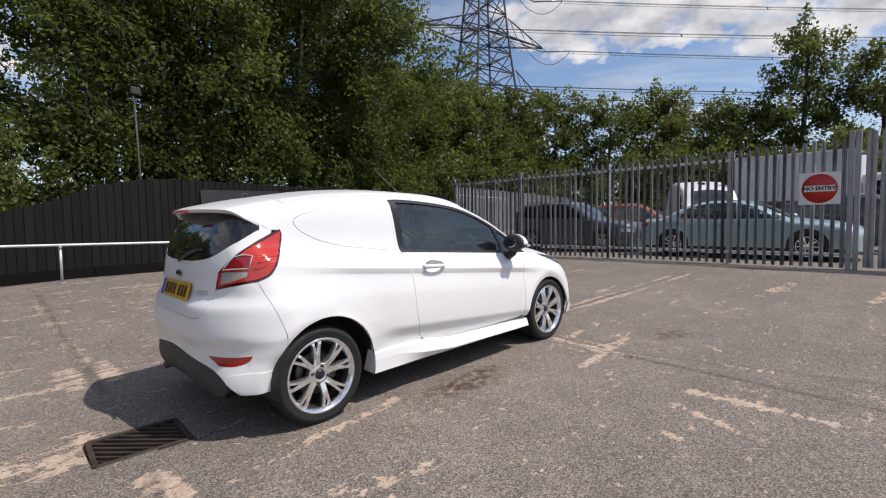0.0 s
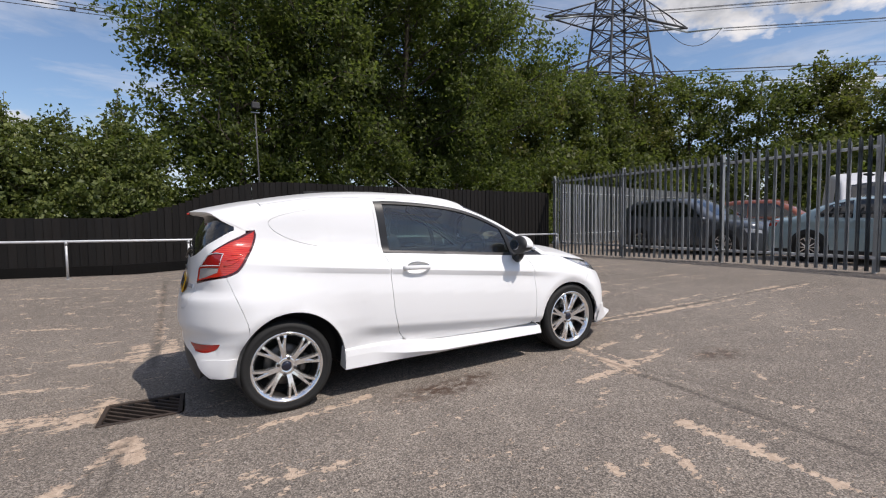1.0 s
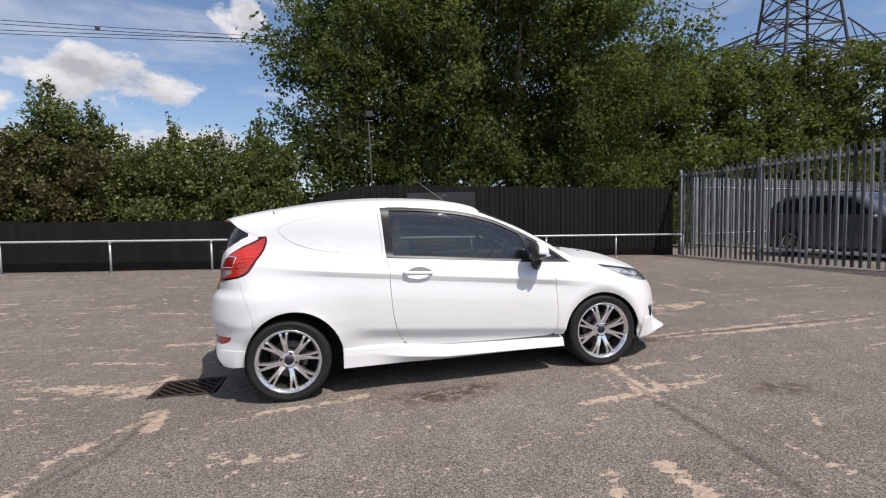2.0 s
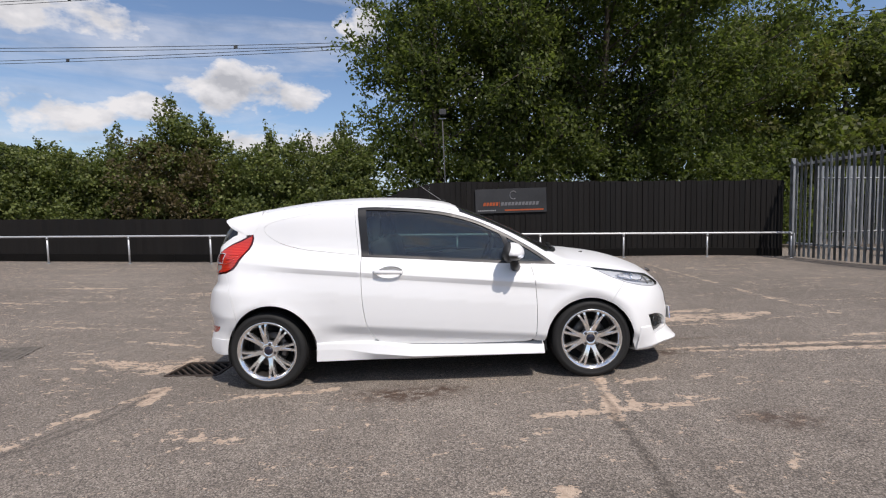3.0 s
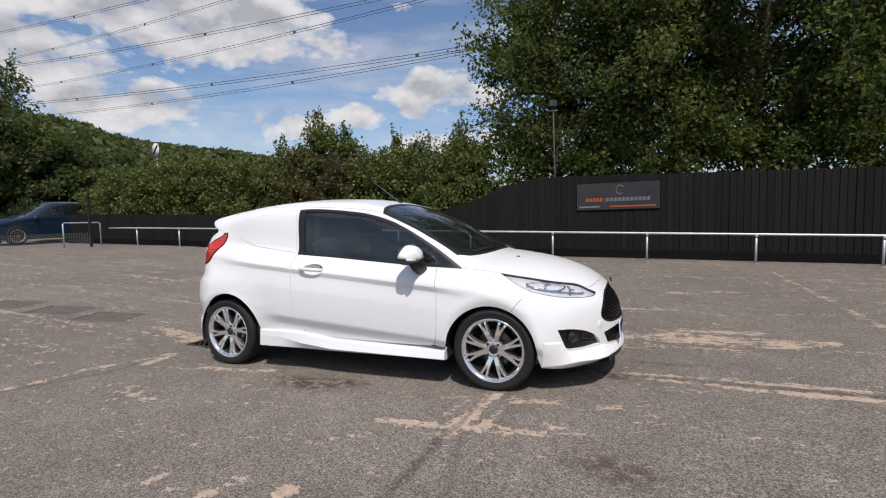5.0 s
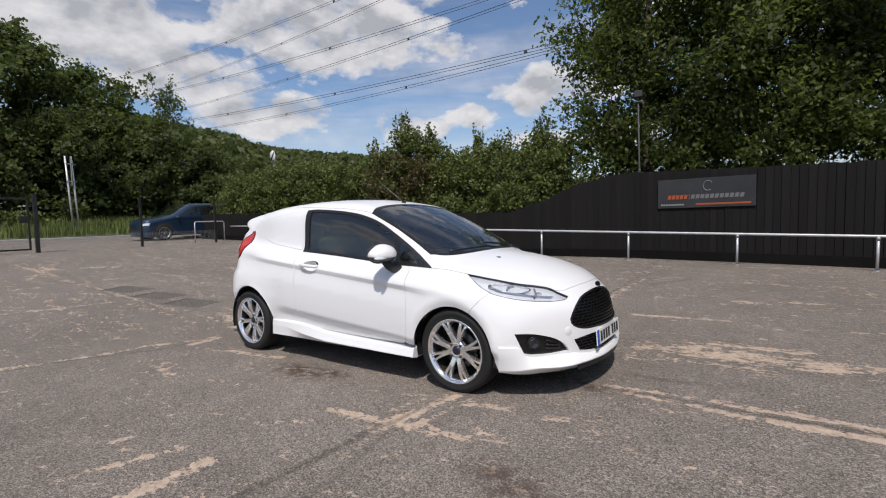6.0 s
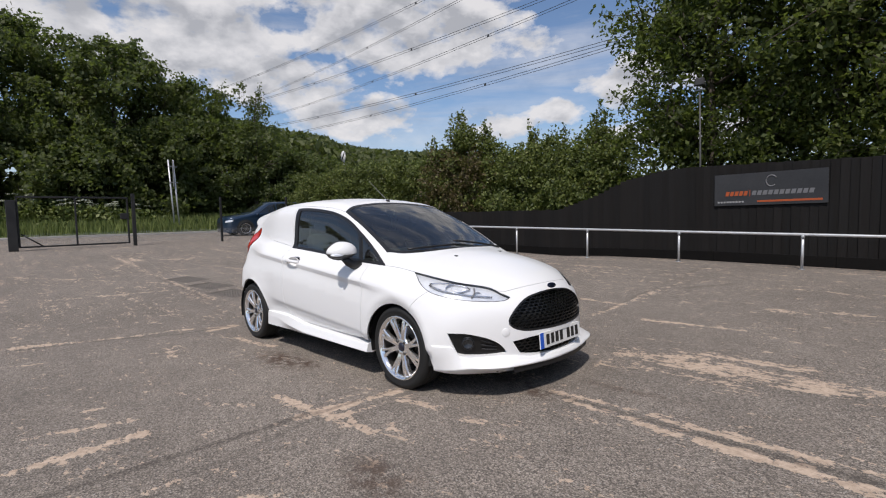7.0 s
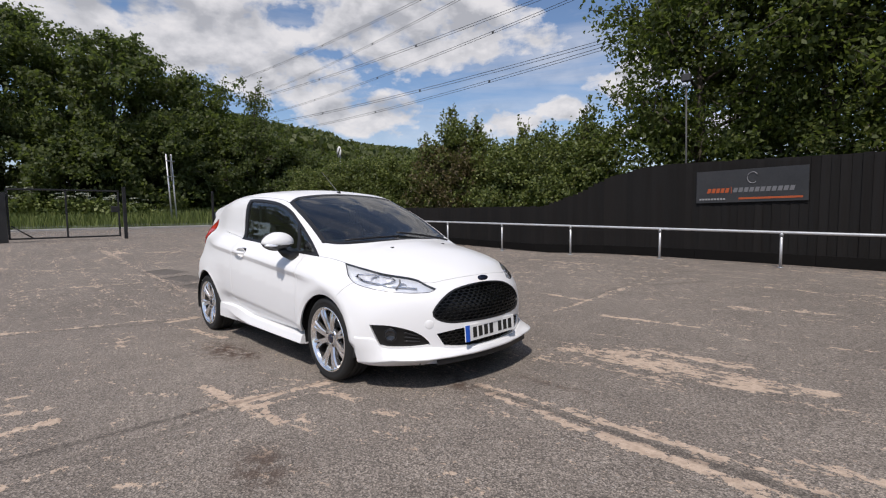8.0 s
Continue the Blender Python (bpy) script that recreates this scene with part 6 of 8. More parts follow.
# spoiler over the rear window
def spoiler():
    """A shell that carries the roof and the body sides on past the rear window."""
    SHAPE["f"] = body_open
    phi = np.linspace(-71.6, 71.6, 65)
    a = np.abs(phi)
    front = np.interp(a, [0, 40, 55, 58, 63, 67, 71.6], [-1.377, -1.352, -1.308, -1.300, -1.304, -1.326, -1.362])
    rear = np.interp(a, [0, 25, 40, 50, 57, 62, 64, 67, 70, 71.6], [-1.735, -1.722, -1.690, -1.655, -1.620, -1.585, -1.565, -1.530, -1.478, -1.430])
    for _ in range(2):
        rear[1:-1] = (rear[:-2] + 2 * rear[1:-1] + rear[2:]) / 4
    d = np.stack([np.zeros_like(phi), np.sin(np.radians(phi)), np.cos(np.radians(phi))], -1)
    steps = [0.0, 0.12, 0.3, 0.5, 0.7, 0.85, 0.95, 1.0]
    outer, inner = [], []
    for f in steps:
        x = front + (rear - front) * f
        o = np.stack([x, 0 * x, 0 * x + 1.0], -1)
        p = cast(o, d, 1.2, 240)
        n = body_n(p)
        outer.append(p + n * (0.002 - 0.006 * max(0, f - 0.9) * 10))
        inner.append(p - n * (0.030 if f < 0.99 else 0.022) + np.array([0.012 if f > 0.99 else 0.0, 0, 0]))
    SHAPE["f"] = body_f
    loop = outer + inner[::-1]
    bm = bmesh.new()
    grid = [[bm.verts.new(q) for q in row] for row in loop]
    for r0, r1 in zip(grid, grid[1:] + grid[:1]):
        for i in range(len(r0) - 1):
            bm.faces.new((r0[i], r0[i + 1], r1[i + 1], r1[i])).smooth = True
    bm.faces.new([r[0] for r in grid])
    bm.faces.new([r[-1] for r in grid][::-1])
    bmesh.ops.recalc_face_normals(bm, faces=bm.faces[:])
    for e in bm.edges:
        if len(e.link_faces) == 2 and e.calc_face_angle(0) > 0.9:
            e.smooth = False
    ob = part("spoiler", bm, PAINT, car)
    part("high_brake_lamp", box((-1.732, 0, 1.336), (0.02, 0.26, 0.014), 0.004), REDLENS, ob, "slim red brake lamp")
    return ob


spoiler()


# wheels
def wheel_parts():
    """A wheel about the y axis, its face towards -y, hub at the origin."""
    w = tagged(empty("wheel"), "")
    R = 0.302
    tyre = add_lathe(bmesh.new(), [(0.222, 0.095), (0.245, 0.103), (0.272, 0.100), (0.296, 0.088), (R, 0.070), (R, 0.045), (R - 0.005, 0.043), (R - 0.005, 0.036), (R, 0.034), (R, 0.004), (R - 0.005, 0.003), (R - 0.005, -0.003), (R, -0.004), (R, -0.034), (R - 0.005, -0.036), (R - 0.005, -0.043), (R, -0.045), (R, -0.070), (0.296, -0.088), (0.278, -0.100), (0.262, -0.1035), (0.260, -0.1015), (0.247, -0.1035), (0.232, -0.099), (0.224, -0.090)], 72)
    t = part("tyre", tyre, RUBBER, w, "black low-profile tyre", True)
    rim = add_lathe(bmesh.new(), [(0.231, -0.094), (0.234, -0.099), (0.229, -0.103), (0.222, -0.101), (0.216, -0.092), (0.206, -0.084), (0.203, -0.066)], 72)
    part("rim", rim, ALLOY, w, "silver alloy rim", True)
    part("barrel", add_lathe(bmesh.new(), [(0.2035, -0.07), (0.200, -0.05), (0.195, 0.0), (0.198, 0.08), (0.222, 0.094)], 60), DISC, w, "dull dark grey inside of the rim", True)
    spokes = bmesh.new()
    for k in range(4):
        for sgn in (-1, 1):
            mid = 45 + 90 * k
            for lane in (-1, 1):
                prev = None
                for i in range(10):
                    f = i / 9
                    r = 0.040 + (0.214 - 0.040) * f
                    a = radians(mid + sgn * (16 + 5.5 * f)) + lane * (0.0078 + 0.016 * max(0.0, (f - 0.35) / 0.65) ** 1.3) / r
                    wid = 0.0145 - 0.0030 * f + (0.003 if f > 0.9 else 0)
                    y = -0.064 - 0.026 * math.sin(min(1, f * 1.1) * math.pi * 0.5) + (0.004 if f > 0.95 else 0)
                    c = Vector((r * math.cos(a), y, r * math.sin(a)))
                    t2 = Vector((-math.sin(a), 0, math.cos(a)))
                    ring = [spokes.verts.new(c + t2 * wid * u + Vector((0, h2, 0))) for u, h2 in ((1, 0.009), (0.6, -0.003), (-0.6, -0.003), (-1, 0.009), (-0.9, 0.034), (0.9, 0.034))]
                    if prev:
                        for j in range(6):
                            spokes.faces.new((prev[j], prev[(j + 1) % 6], ring[(j + 1) % 6], ring[j]))
                    prev = ring
    bmesh.ops.recalc_face_normals(spokes, faces=spokes.faces[:])
    part("spokes", spokes, ALLOY, w, "paired silver spokes")
    part("hub", add_lathe(bmesh.new(), [(0.075, -0.03), (0.074, -0.058), (0.066, -0.070), (0.040, -0.074), (0.032, -0.070)], 40), ALLOY, w, "", True)
    part("centre_cap", add_lathe(bmesh.new(), [(0.032, -0.066), (0.030, -0.076), (0.020, -0.079), (0.001, -0.080)], 28), BADGE, w, "dark blue centre cap", True)
    for k in range(4):
        a = radians(90 * k)
        bm = add_lathe(bmesh.new(), [(0.0115, -0.060), (0.0115, -0.078), (0.009, -0.081), (0.001, -0.081)], 10, "y", (0.054 * math.cos(a), 0, 0.054 * math.sin(a)))
        part("wheel_nut", bm, DISC, w)
    part("brake_disc", add_lathe(bmesh.new(), [(0.07, 0.0), (0.135, -0.012), (0.137, 0.0), (0.135, 0.012), (0.07, 0.012)], 48), DISC, w, "dull grey brake disc", True)
    part("brake_caliper", box((0.115, -0.005, 0.03), (0.05, 0.06, 0.12), 0.012), DISC, w)
    # added near-black disc paints the shade behind the spokes
    part("wheel_shade_disc", add_lathe(bmesh.new(), [(0.196, 0.03), (0.14, 0.05), (0.02, 0.05)], 40), DARKHOLE, w, "near-black disc in place of the shade inside the wheel", True)
    return w


wheel = wheel_parts()
wheel.parent = car
places = [(-1.238, -0.722, 0.304, 0), (1.260, -0.722, 0.294, 0), (-1.238, 0.722, 0.304, 180), (1.260, 0.722, 0.294, 180)]
for i, (x, y, z, turn) in enumerate(places):
    m = pose(x, y, z) @ pose(0, 0, 0, 0, 0, turn) @ pose(0, 0, 0, 0, 17 + 29 * i, 0)
    if i == 0:
        wheel.matrix_basis = m
    else:
        copy_thing(wheel, m)

# wheel housings and the underside
for x, rx, rz, cx, cz in ((-1.2445, 0.346, 0.364, -1.19, 0.30), (1.2445, 0.334, 0.331, 1.245, 0.285)):
    for s in (1, -1):
        bm = bmesh.new()
        prev = None
        for i in range(25):
            a = radians(-12 + 204 * i / 24)
            ring = [bm.verts.new((cx + (rx + e) * math.cos(a), -yy * s, cz + (rz + e) * math.sin(a))) for yy, e in ((0.838 if x < 0 else 0.812, -0.004), (0.80, 0.004), (0.60, 0.02), (0.52, 0.0))]
            ring.append(bm.verts.new((cx, -0.52 * s, cz)))
            if prev:
                for j in range(len(ring) - 1):
                    bm.faces.new((prev[j], prev[j + 1], ring[j + 1], ring[j]))
            prev = ring
        bmesh.ops.recalc_face_normals(bm, faces=bm.faces[:])
        part("wheel_housing", bm, BLACKPLASTIC, car, "black wheel housing", True)
bm = box((0.05, 0, 0.24), (3.5, 1.0, 0.06), 0.01)
add_box(bm, (0.01, 0, 0.24), (1.70, 1.60, 0.05), 0.01)
add_box(bm, (1.74, 0, 0.21), (0.42, 1.1, 0.06), 0.01)
part("underbody", bm, DARKHOLE, car, "dark underbody")
part("exhaust_tip", tube([(-1.6, 0.42, 0.262), (-1.79, 0.42, 0.250)], 0.026, 16), DISC, car, "small exhaust pipe end")


# mirrors
def door_mirror(s):
    bm = bmesh.new()
    bmesh.ops.create_uvsphere(bm, u_segments=28, v_segments=18, radius=1.0)
    for v in bm.verts:
        x, y, z = v.co
        # blunt face astern, rounded nose ahead, tapering to the tip
        xx = x * 0.088 if x > 0 else max(x, -0.25) * 0.095
        v.co = Vector((xx, y * 0.124, max(z, -0.20) * 0.080 * (1 - 0.25 * (y < 0) * y * y)))
    shell = part("door_mirror", bm, PAINT, car, "white door mirror", True)
    shell.matrix_basis = Matrix.Diagonal((1, s, 1, 1)) @ pose(0.672, -0.882, 0.985, 0, 4, -10)
    bm = bmesh.new()
    bmesh.ops.create_uvsphere(bm, u_segments=28, v_segments=18, radius=1.0)
    for v in list(bm.verts):
        x, y, z = v.co
        xx = x * 0.087 if x > 0 else max(x, -0.4) * 0.094
        v.co = Vector((xx, y * 0.122, min(z, -0.19) * 0.058))
    part("mirror_underside", bm, BLACKTRIM, shell, "black mirror underside", True)
    bm = bmesh.new()
    bmesh.ops.create_uvsphere(bm, u_segments=24, v_segments=12, radius=1.0, matrix=Matrix.Translation((0.058, -0.055, -0.018)) @ Matrix.Diagonal((0.028, 0.062, 0.012, 1)))
    part("indicator", bm, LAMP_SILVER, shell, "clear side indicator", True)
    bm = bmesh.new()
    bmesh.ops.create_uvsphere(bm, u_segments=24, v_segments=12, radius=1.0, matrix=Matrix.Translation((-0.0665, 0.004, 0.004)) @ Matrix.Diagonal((0.0062, 0.080, 0.043, 1)))
    part("mirror_glass", bm, DARKMIRROR, shell, "mirror glass with a dark reflection put into its colour", True)
    bm = bmesh.new()
    bmesh.ops.create_uvsphere(bm, u_segments=24, v_segments=12, radius=1.0, matrix=Matrix.Translation((-0.026, 0.0, 0.004)) @ Matrix.Diagonal((0.046, 0.1235, 0.0755, 1)))
    part("mirror_frame", bm, BLACKPLASTIC, shell, "black frame round the mirror glass", True)
    arm = bmesh.new()
    add_tube(arm, [(0.680, -0.865, 0.935), (0.69, -0.835, 0.897), (0.70, -0.79, 0.872), (0.71, -0.74, 0.868)], 0.030, 14, 0.040)
    ob = part("mirror_arm", arm, BLACKTRIM, car, "black mirror arm", True)
    ob.matrix_basis = Matrix.Diagonal((1, s, 1, 1))
    return shell


door_mirror(1)


# door handles
def handle(s):
    c, n = on_body(SIDE, [(HANDLE_C[0], -0.8, HANDLE_C[1])])
    base = bmesh.new()
    rows = []
    for k in range(7):
        f = k / 6
        rr, dp = math.cos(f * math.pi / 2) * 1.03 + 0.001, 0.004 + 0.034 * math.sin(f * math.pi / 2)
        rows.append([base.verts.new((HANDLE_R[0] * rr * math.cos(a), dp, HANDLE_R[1] * rr * math.sin(a))) for a in np.linspace(0, math.tau, 28, endpoint=False)])
    for r0, r1 in zip(rows, rows[1:]):
        for i in range(28):
            base.faces.new((r0[i], r0[(i + 1) % 28], r1[(i + 1) % 28], r1[i]))
    base.faces.new(rows[-1])
    bmesh.ops.recalc_face_normals(base, faces=base.faces[:])
    dish = part("handle_dish", base, PAINT, car, "", True)
    dish.matrix_basis = Matrix.Diagonal((1, s, 1, 1)) @ Matrix.Translation(tuple(c[0]))
    grip = bmesh.new()
    add_tube(grip, [(-0.118, 0.004, 0.006), (-0.105, -0.014, 0.008), (-0.05, -0.026, 0.007), (0.03, -0.027, 0.004), (0.08, -0.016, 0.0), (0.098, 0.006, -0.001)], 0.015, 14, 0.011)
    for v in grip.verts:
        v.co.z *= 1.2
    g = part("door_handle", grip, PAINT, car, "white door handle", True)
    g.matrix_basis = dish.matrix_basis.copy()
    lock = part("keyhole", add_lathe(bmesh.new(), [(0.008, -0.036), (0.008, -0.042), (0.001, -0.043)], 12, "y", (-0.086, 0.012, 0.008)), BLACKTRIM, g, "dark key lock")
    return g


handle(1)
handle(-1)


# number plates: plain bars in place of the characters
def number_plate(m, mat, label):
    p = part("number_plate", box((0, 0, 0), (0.008, 0.52, 0.111), 0.002), mat, car, label)
    p.matrix_basis = m
    x = -0.187
    for k in range(7):
        if k == 4:
            x += 0.036
        part("plate_bar", box((0.0050, x + 0.02, 0), (0.003, 0.036, 0.070), 0.0), PLATE_INK, p)
        x += 0.0565
    part("plate_band", box((0.0050, -0.238, 0), (0.003, 0.040, 0.108), 0.0), PLATE_BLUE, p, "blue band")
    return p


number_plate(pose(2.098, -0.012, 0.356, 0, -3, 0), PLATE_W, "white number plate with dark bars")
number_plate(pose(-1.793, -0.0, 0.845, 0, -18, 180), PLATE_Y, "yellow number plate with dark bars")
# small fittings: badges, aerial, washer jets, wipers
for (x, y, z), ry, nm in (((2.026, 0.0, 0.705), 62, "badge"), ((-1.768, 0.0, 0.945), -80, "badge")):
    bm = bmesh.new()
    bmesh.ops.create_uvsphere(bm, u_segments=24, v_segments=10, radius=1.0, matrix=Matrix.Diagonal((0.021, 0.054, 0.006, 1)))
    ob = part(nm, bm, BADGE, car, "small oval dark badge", True)
    ob.matrix_basis = pose(x, y, z, 0, ry, 0)
lettering = part("tailgate_lettering", box((0, 0, 0), (0.004, 0.125, 0.026), 0.001), LAMP_SILVER, car, "chrome model lettering as a plain bar")
lettering.matrix_basis = pose(-1.757, -0.395, 0.851, 0, -14, 180 + 12)
aerial = part("aerial", tube([(0.16, 0, 1.425), (0.02, 0, 1.53), (-0.14, 0, 1.65)], 0.0032, 8, 0.0016), GREYMID, car, "thin grey roof aerial")
part("aerial_foot", box((0.165, 0, 1.425), (0.05, 0.022, 0.022), 0.006), BLACKTRIM, aerial)
for y in (-0.27, 0.27):
    c, n = on_body(TOPV, [(1.34, y, 0.9)])
    part("washer_jet", box(tuple(c[0]), (0.03, 0.02, 0.012), 0.003), BLACKTRIM, car, "black washer jet")
for ys in ((0.55, 0.02), (-0.02, -0.5)):
    pts, _ = on_body(TOPV, cat([(1.10, ys[0], 1.0), (1.075, (ys[0] + ys[1]) / 2, 1.0), (1.03, ys[1], 1.0)], 0.05), 0.014)
    part("wiper", tube(pts, 0.009, 6), BLACKTRIM, car, "black windscreen wiper")
wp, _ = on_body(REAR, cat([(-1.77, 0.0, 1.03), (-1.73, -0.2, 1.08), (-1.70, -0.34, 1.09)], 0.05), 0.014)
part("rear_wiper", tube(wp, 0.009, 6), BLACKTRIM, car, "black rear wiper")


# cabin
def seat(y):
    bm = bmesh.new()
    add_box(bm, (-0.02, y, 0.50), (0.50, 0.48, 0.16), 0.05, seg=3)
    add_box(bm, (0, 0, 0), (0.16, 0.46, 0.62), 0.05, pose(-0.30, y, 0.82, 0, -16, 0), seg=3)
    add_box(bm, (0, 0, 0), (0.09, 0.25, 0.18), 0.035, pose(-0.42, y, 1.22, 0, -10, 0), seg=3)
    return part("seat", bm, SEATCLOTH, car, "dark cloth seat", True)


seat(-0.36)
seat(0.36)
bm = box((0.83, 0, 0.80), (0.42, 1.32, 0.22), 0.06, seg=3)
add_box(bm, (0.72, -0.36, 0.93), (0.2, 0.4, 0.1), 0.03, seg=2)
part("dashboard", bm, DASH, car, "dark dashboard", True)
wheel_s = bmesh.new()
ring = [(0.0, 0.185 * math.cos(a), 0.185 * math.sin(a)) for a in np.linspace(0, math.tau, 29)]
add_tube(wheel_s, ring, 0.015, 8, cap=False)
for a in (-10, 190, 270):
    add_tube(wheel_s, [(0, 0, 0), (0, 0.18 * math.cos(radians(a)), 0.18 * math.sin(radians(a)))], 0.02, 6)
add_box(wheel_s, (0.01, 0, 0), (0.05, 0.14, 0.11), 0.02)
ob = part("steering_wheel", wheel_s, DASH, car, "dark steering wheel", True)
ob.matrix_basis = pose(0.50, -0.36, 0.90, 0, 22, 0)
# height added beyond a half bulkhead to block sun through the cabin
part("load_bulkhead", box((-0.60, 0, 0.86), (0.03, 1.12, 1.02), 0.01), DASH, car, "dark cabin bulkhead")
part("cabin_floor", box((0.1, 0, 0.30), (1.6, 1.4, 0.04), 0.0), DASH, car)
part("rear_view_mirror", box((0.36, 0, 1.27), (0.03, 0.2, 0.055), 0.015), BLACKTRIM, car, "interior mirror")
for s in (1, -1):
    part("door_card", box((0.2, 0.70 * s, 0.62), (1.3, 0.03, 0.60), 0.01), DASH, car, "dark inner door trim")
    part("seat_belt", box((0, 0, 0), (0.05, 0.004, 0.62), 0.0, pose(-0.40, -0.56 * s, 1.02, 0, 6, 0)), BLACKPLASTIC, car, "dark seat belt")


# ---- trees and hedges ----
def leaf_quads(rng, centres, size, up=0.35, slim=0.34, lean=None):
    """Leaves as folded diamonds; lean turns them towards given directions."""
    n = len(centres)
    nrm = rng.normal(0, 1, (n, 3)) * (0.95 if lean is not None else 1.0) + (0, 0, up)
    if lean is not None:
        nrm = nrm + lean
    nrm /= np.linalg.norm(nrm, axis=1, keepdims=True)
    a = np.cross(nrm, rng.normal(0, 1, (n, 3)))
    a /= np.linalg.norm(a, axis=1, keepdims=True) + 1e-9
    b = np.cross(nrm, a)
    s = (size * rng.uniform(0.6, 1.35, n))[:, None]
    droop = nrm * s * 0.18
    return np.stack([centres - a * s * 0.5, centres + b * s * slim + droop, centres + a * s * 0.62, centres - b * s * slim + droop], 1)


def tree(name, label, base, height, spread, leaves, size, mat, seed, low=0.12, limbs=16, trunk_r=None, pointed=0.0, group="", fluff=0.42, forks=6, slim=0.34, clump=26, over=0.0, shoots=0):
    """Trunk, limbs and twigs; the leaves sit in flattened sprays at the twigs."""
    rng = np.random.default_rng(seed)
    th = tagged(empty(name, pose(*base)), label, "tree" if name != "bush" else "bush", group)
    bm = bmesh.new()
    r0 = trunk_r or 0.017 * height
    lean = rng.normal(0, 0.03, 2)
    trunk = [Vector((lean[0] * z + 0.06 * math.sin(z * 1.3 + seed), lean[1] * z + 0.06 * math.cos(z * 1.1 + seed), z)) for z in np.linspace(-0.1, height * 0.9, 9)]
    add_tube(bm, trunk, r0, 8, r0 * 0.25)
    by_lamp = -1 < base[0] < 1.5 and 9 < base[1] < 12
    anchors, weights = [], []
    for i in range(limbs):
        f = low + (0.95 - low) * (i + rng.uniform(0, 0.9)) / limbs
        z = f * height * 0.9
        k = min(int(z / (height * 0.9) * 8), 7)
        root = trunk[k].lerp(trunk[k + 1], z / (height * 0.9) * 8 - k)
        az = i * 2.4 + rng.uniform(-0.5, 0.5)
        shape = math.sin(math.pi * min(1, 0.22 + 0.72 * f)) ** 0.6
        if pointed:
            shape = (1 - f) * pointed + shape * (1 - pointed)
        length = spread * shape * rng.uniform(0.75, 1.15)
        rise = 0.2 + 0.75 * f + rng.uniform(-0.12, 0.2)
        d = Vector((math.cos(az), math.sin(az), rise)).normalized()
        if over and f > 0.48 and math.sin(az) < 0.2:
            d = (d + Vector((0, -over, 0.0))).normalized()
            length *= 1.0 + 0.6 * over
        path = [root, root + d * length * 0.5 + Vector((0, 0, 0.03 * length)), root + d * length + Vector((0, 0, -0.05 * length))]
        if by_lamp:
            for e in path[1:]:
                e.y = max(e.y, 9.6 - base[1])
        rr = max(0.012, r0 * 0.42 * (1.1 - f))
        add_tube(bm, path, rr, 5, rr * 0.3)
        for j in range(forks):
            g = rng.uniform(0.25, 1.0)
            p = path[0].lerp(path[2], g)
            dd = (d + Vector(rng.normal(0, 0.75, 3)) + Vector((0, 0, 0.1))).normalized()
            ln = length * rng.uniform(0.22, 0.5) + 0.25
            q = p + dd * ln
            if by_lamp and q.y < 9.55 - base[1]:
                q.y = 2 * (9.55 - base[1]) - q.y
            add_tube(bm, [p, q], rr * 0.4, 4, rr * 0.12)
            anchors.append((p, q))
            weights.append(ln)
    spikes = []
    for i in range(shoots):
        f = rng.uniform(0.55, 1.0)
        az, rad = rng.uniform(0, math.tau), spread * rng.uniform(0.05, 0.75) * (1.25 - f)
        p = Vector((rad * math.cos(az), rad * math.sin(az), height * (0.62 + 0.34 * f)))
        q = p + Vector((rng.normal(0, 0.10), rng.normal(0, 0.10), rng.uniform(0.35, 0.8)))
        add_tube(bm, [p - Vector((0, 0, 0.5)), p, q], 0.012, 4, 0.004)
        spikes.append((p, q))
    part("trunk", bm, BARK, th, "", True)
    w = np.array(weights) ** 1.2
    sprays = max(1, leaves // clump)
    pick = rng.choice(len(anchors), sprays, p=w / w.sum())
    A = np.array([tuple(a) for a, _ in anchors])[pick]
    B = np.array([tuple(b) for _, b in anchors])[pick]
    t = rng.beta(1.8, 1.0, sprays)[:, None]
    rad = fluff * spread * 0.17 + 0.10
    hub = A + (B - A) * t + rng.normal(0, 1, (sprays, 3)) * rad * 0.7
    # each spray is a shallow drooping pad of leaves turned to the light outside
    own = np.repeat(np.arange(sprays), clump)
    r = np.sqrt(rng.uniform(0, 1, len(own)))
    an = rng.uniform(0, math.tau, len(own))
    wide = (size * 2.5 * rng.uniform(0.7, 1.4, sprays))[own]
    tilt = rng.normal(0, 0.35, (sprays, 2))[own]
    dx, dy = r * wide * np.cos(an), r * wide * np.sin(an)
    dz = dx * tilt[:, 0] + dy * tilt[:, 1] - 0.35 * r * r * wide + rng.normal(0, 0.28, len(own)) * wide
    c = hub[own] + np.stack([dx, dy, dz], -1)
    out = hub - (0, 0, height * 0.5)
    out /= np.linalg.norm(out, axis=1, keepdims=True) + 1e-9
    turn = out[own] * 0.5
    if spikes:
        m = 34 * len(spikes)
        k = rng.integers(0, len(spikes), m)
        P, Q = (np.array([tuple(e[j]) for e in spikes])[k] for j in (0, 1))
        u = rng.uniform(-0.3, 1.05, m)[:, None]
        c = np.concatenate([c, P + (Q - P) * u + rng.normal(0, 1, (m, 3)) * (size * 0.9) * (1.15 - u * 0.8)])
        turn = np.concatenate([turn, np.zeros((m, 3))])
    c[:, 2] = np.maximum(c[:, 2], 0.05)
    if base[1] > 9 and base[0] > -20 and base[0] < 12:
        edge = (9.45 if by_lamp else 8.05) - base[1]
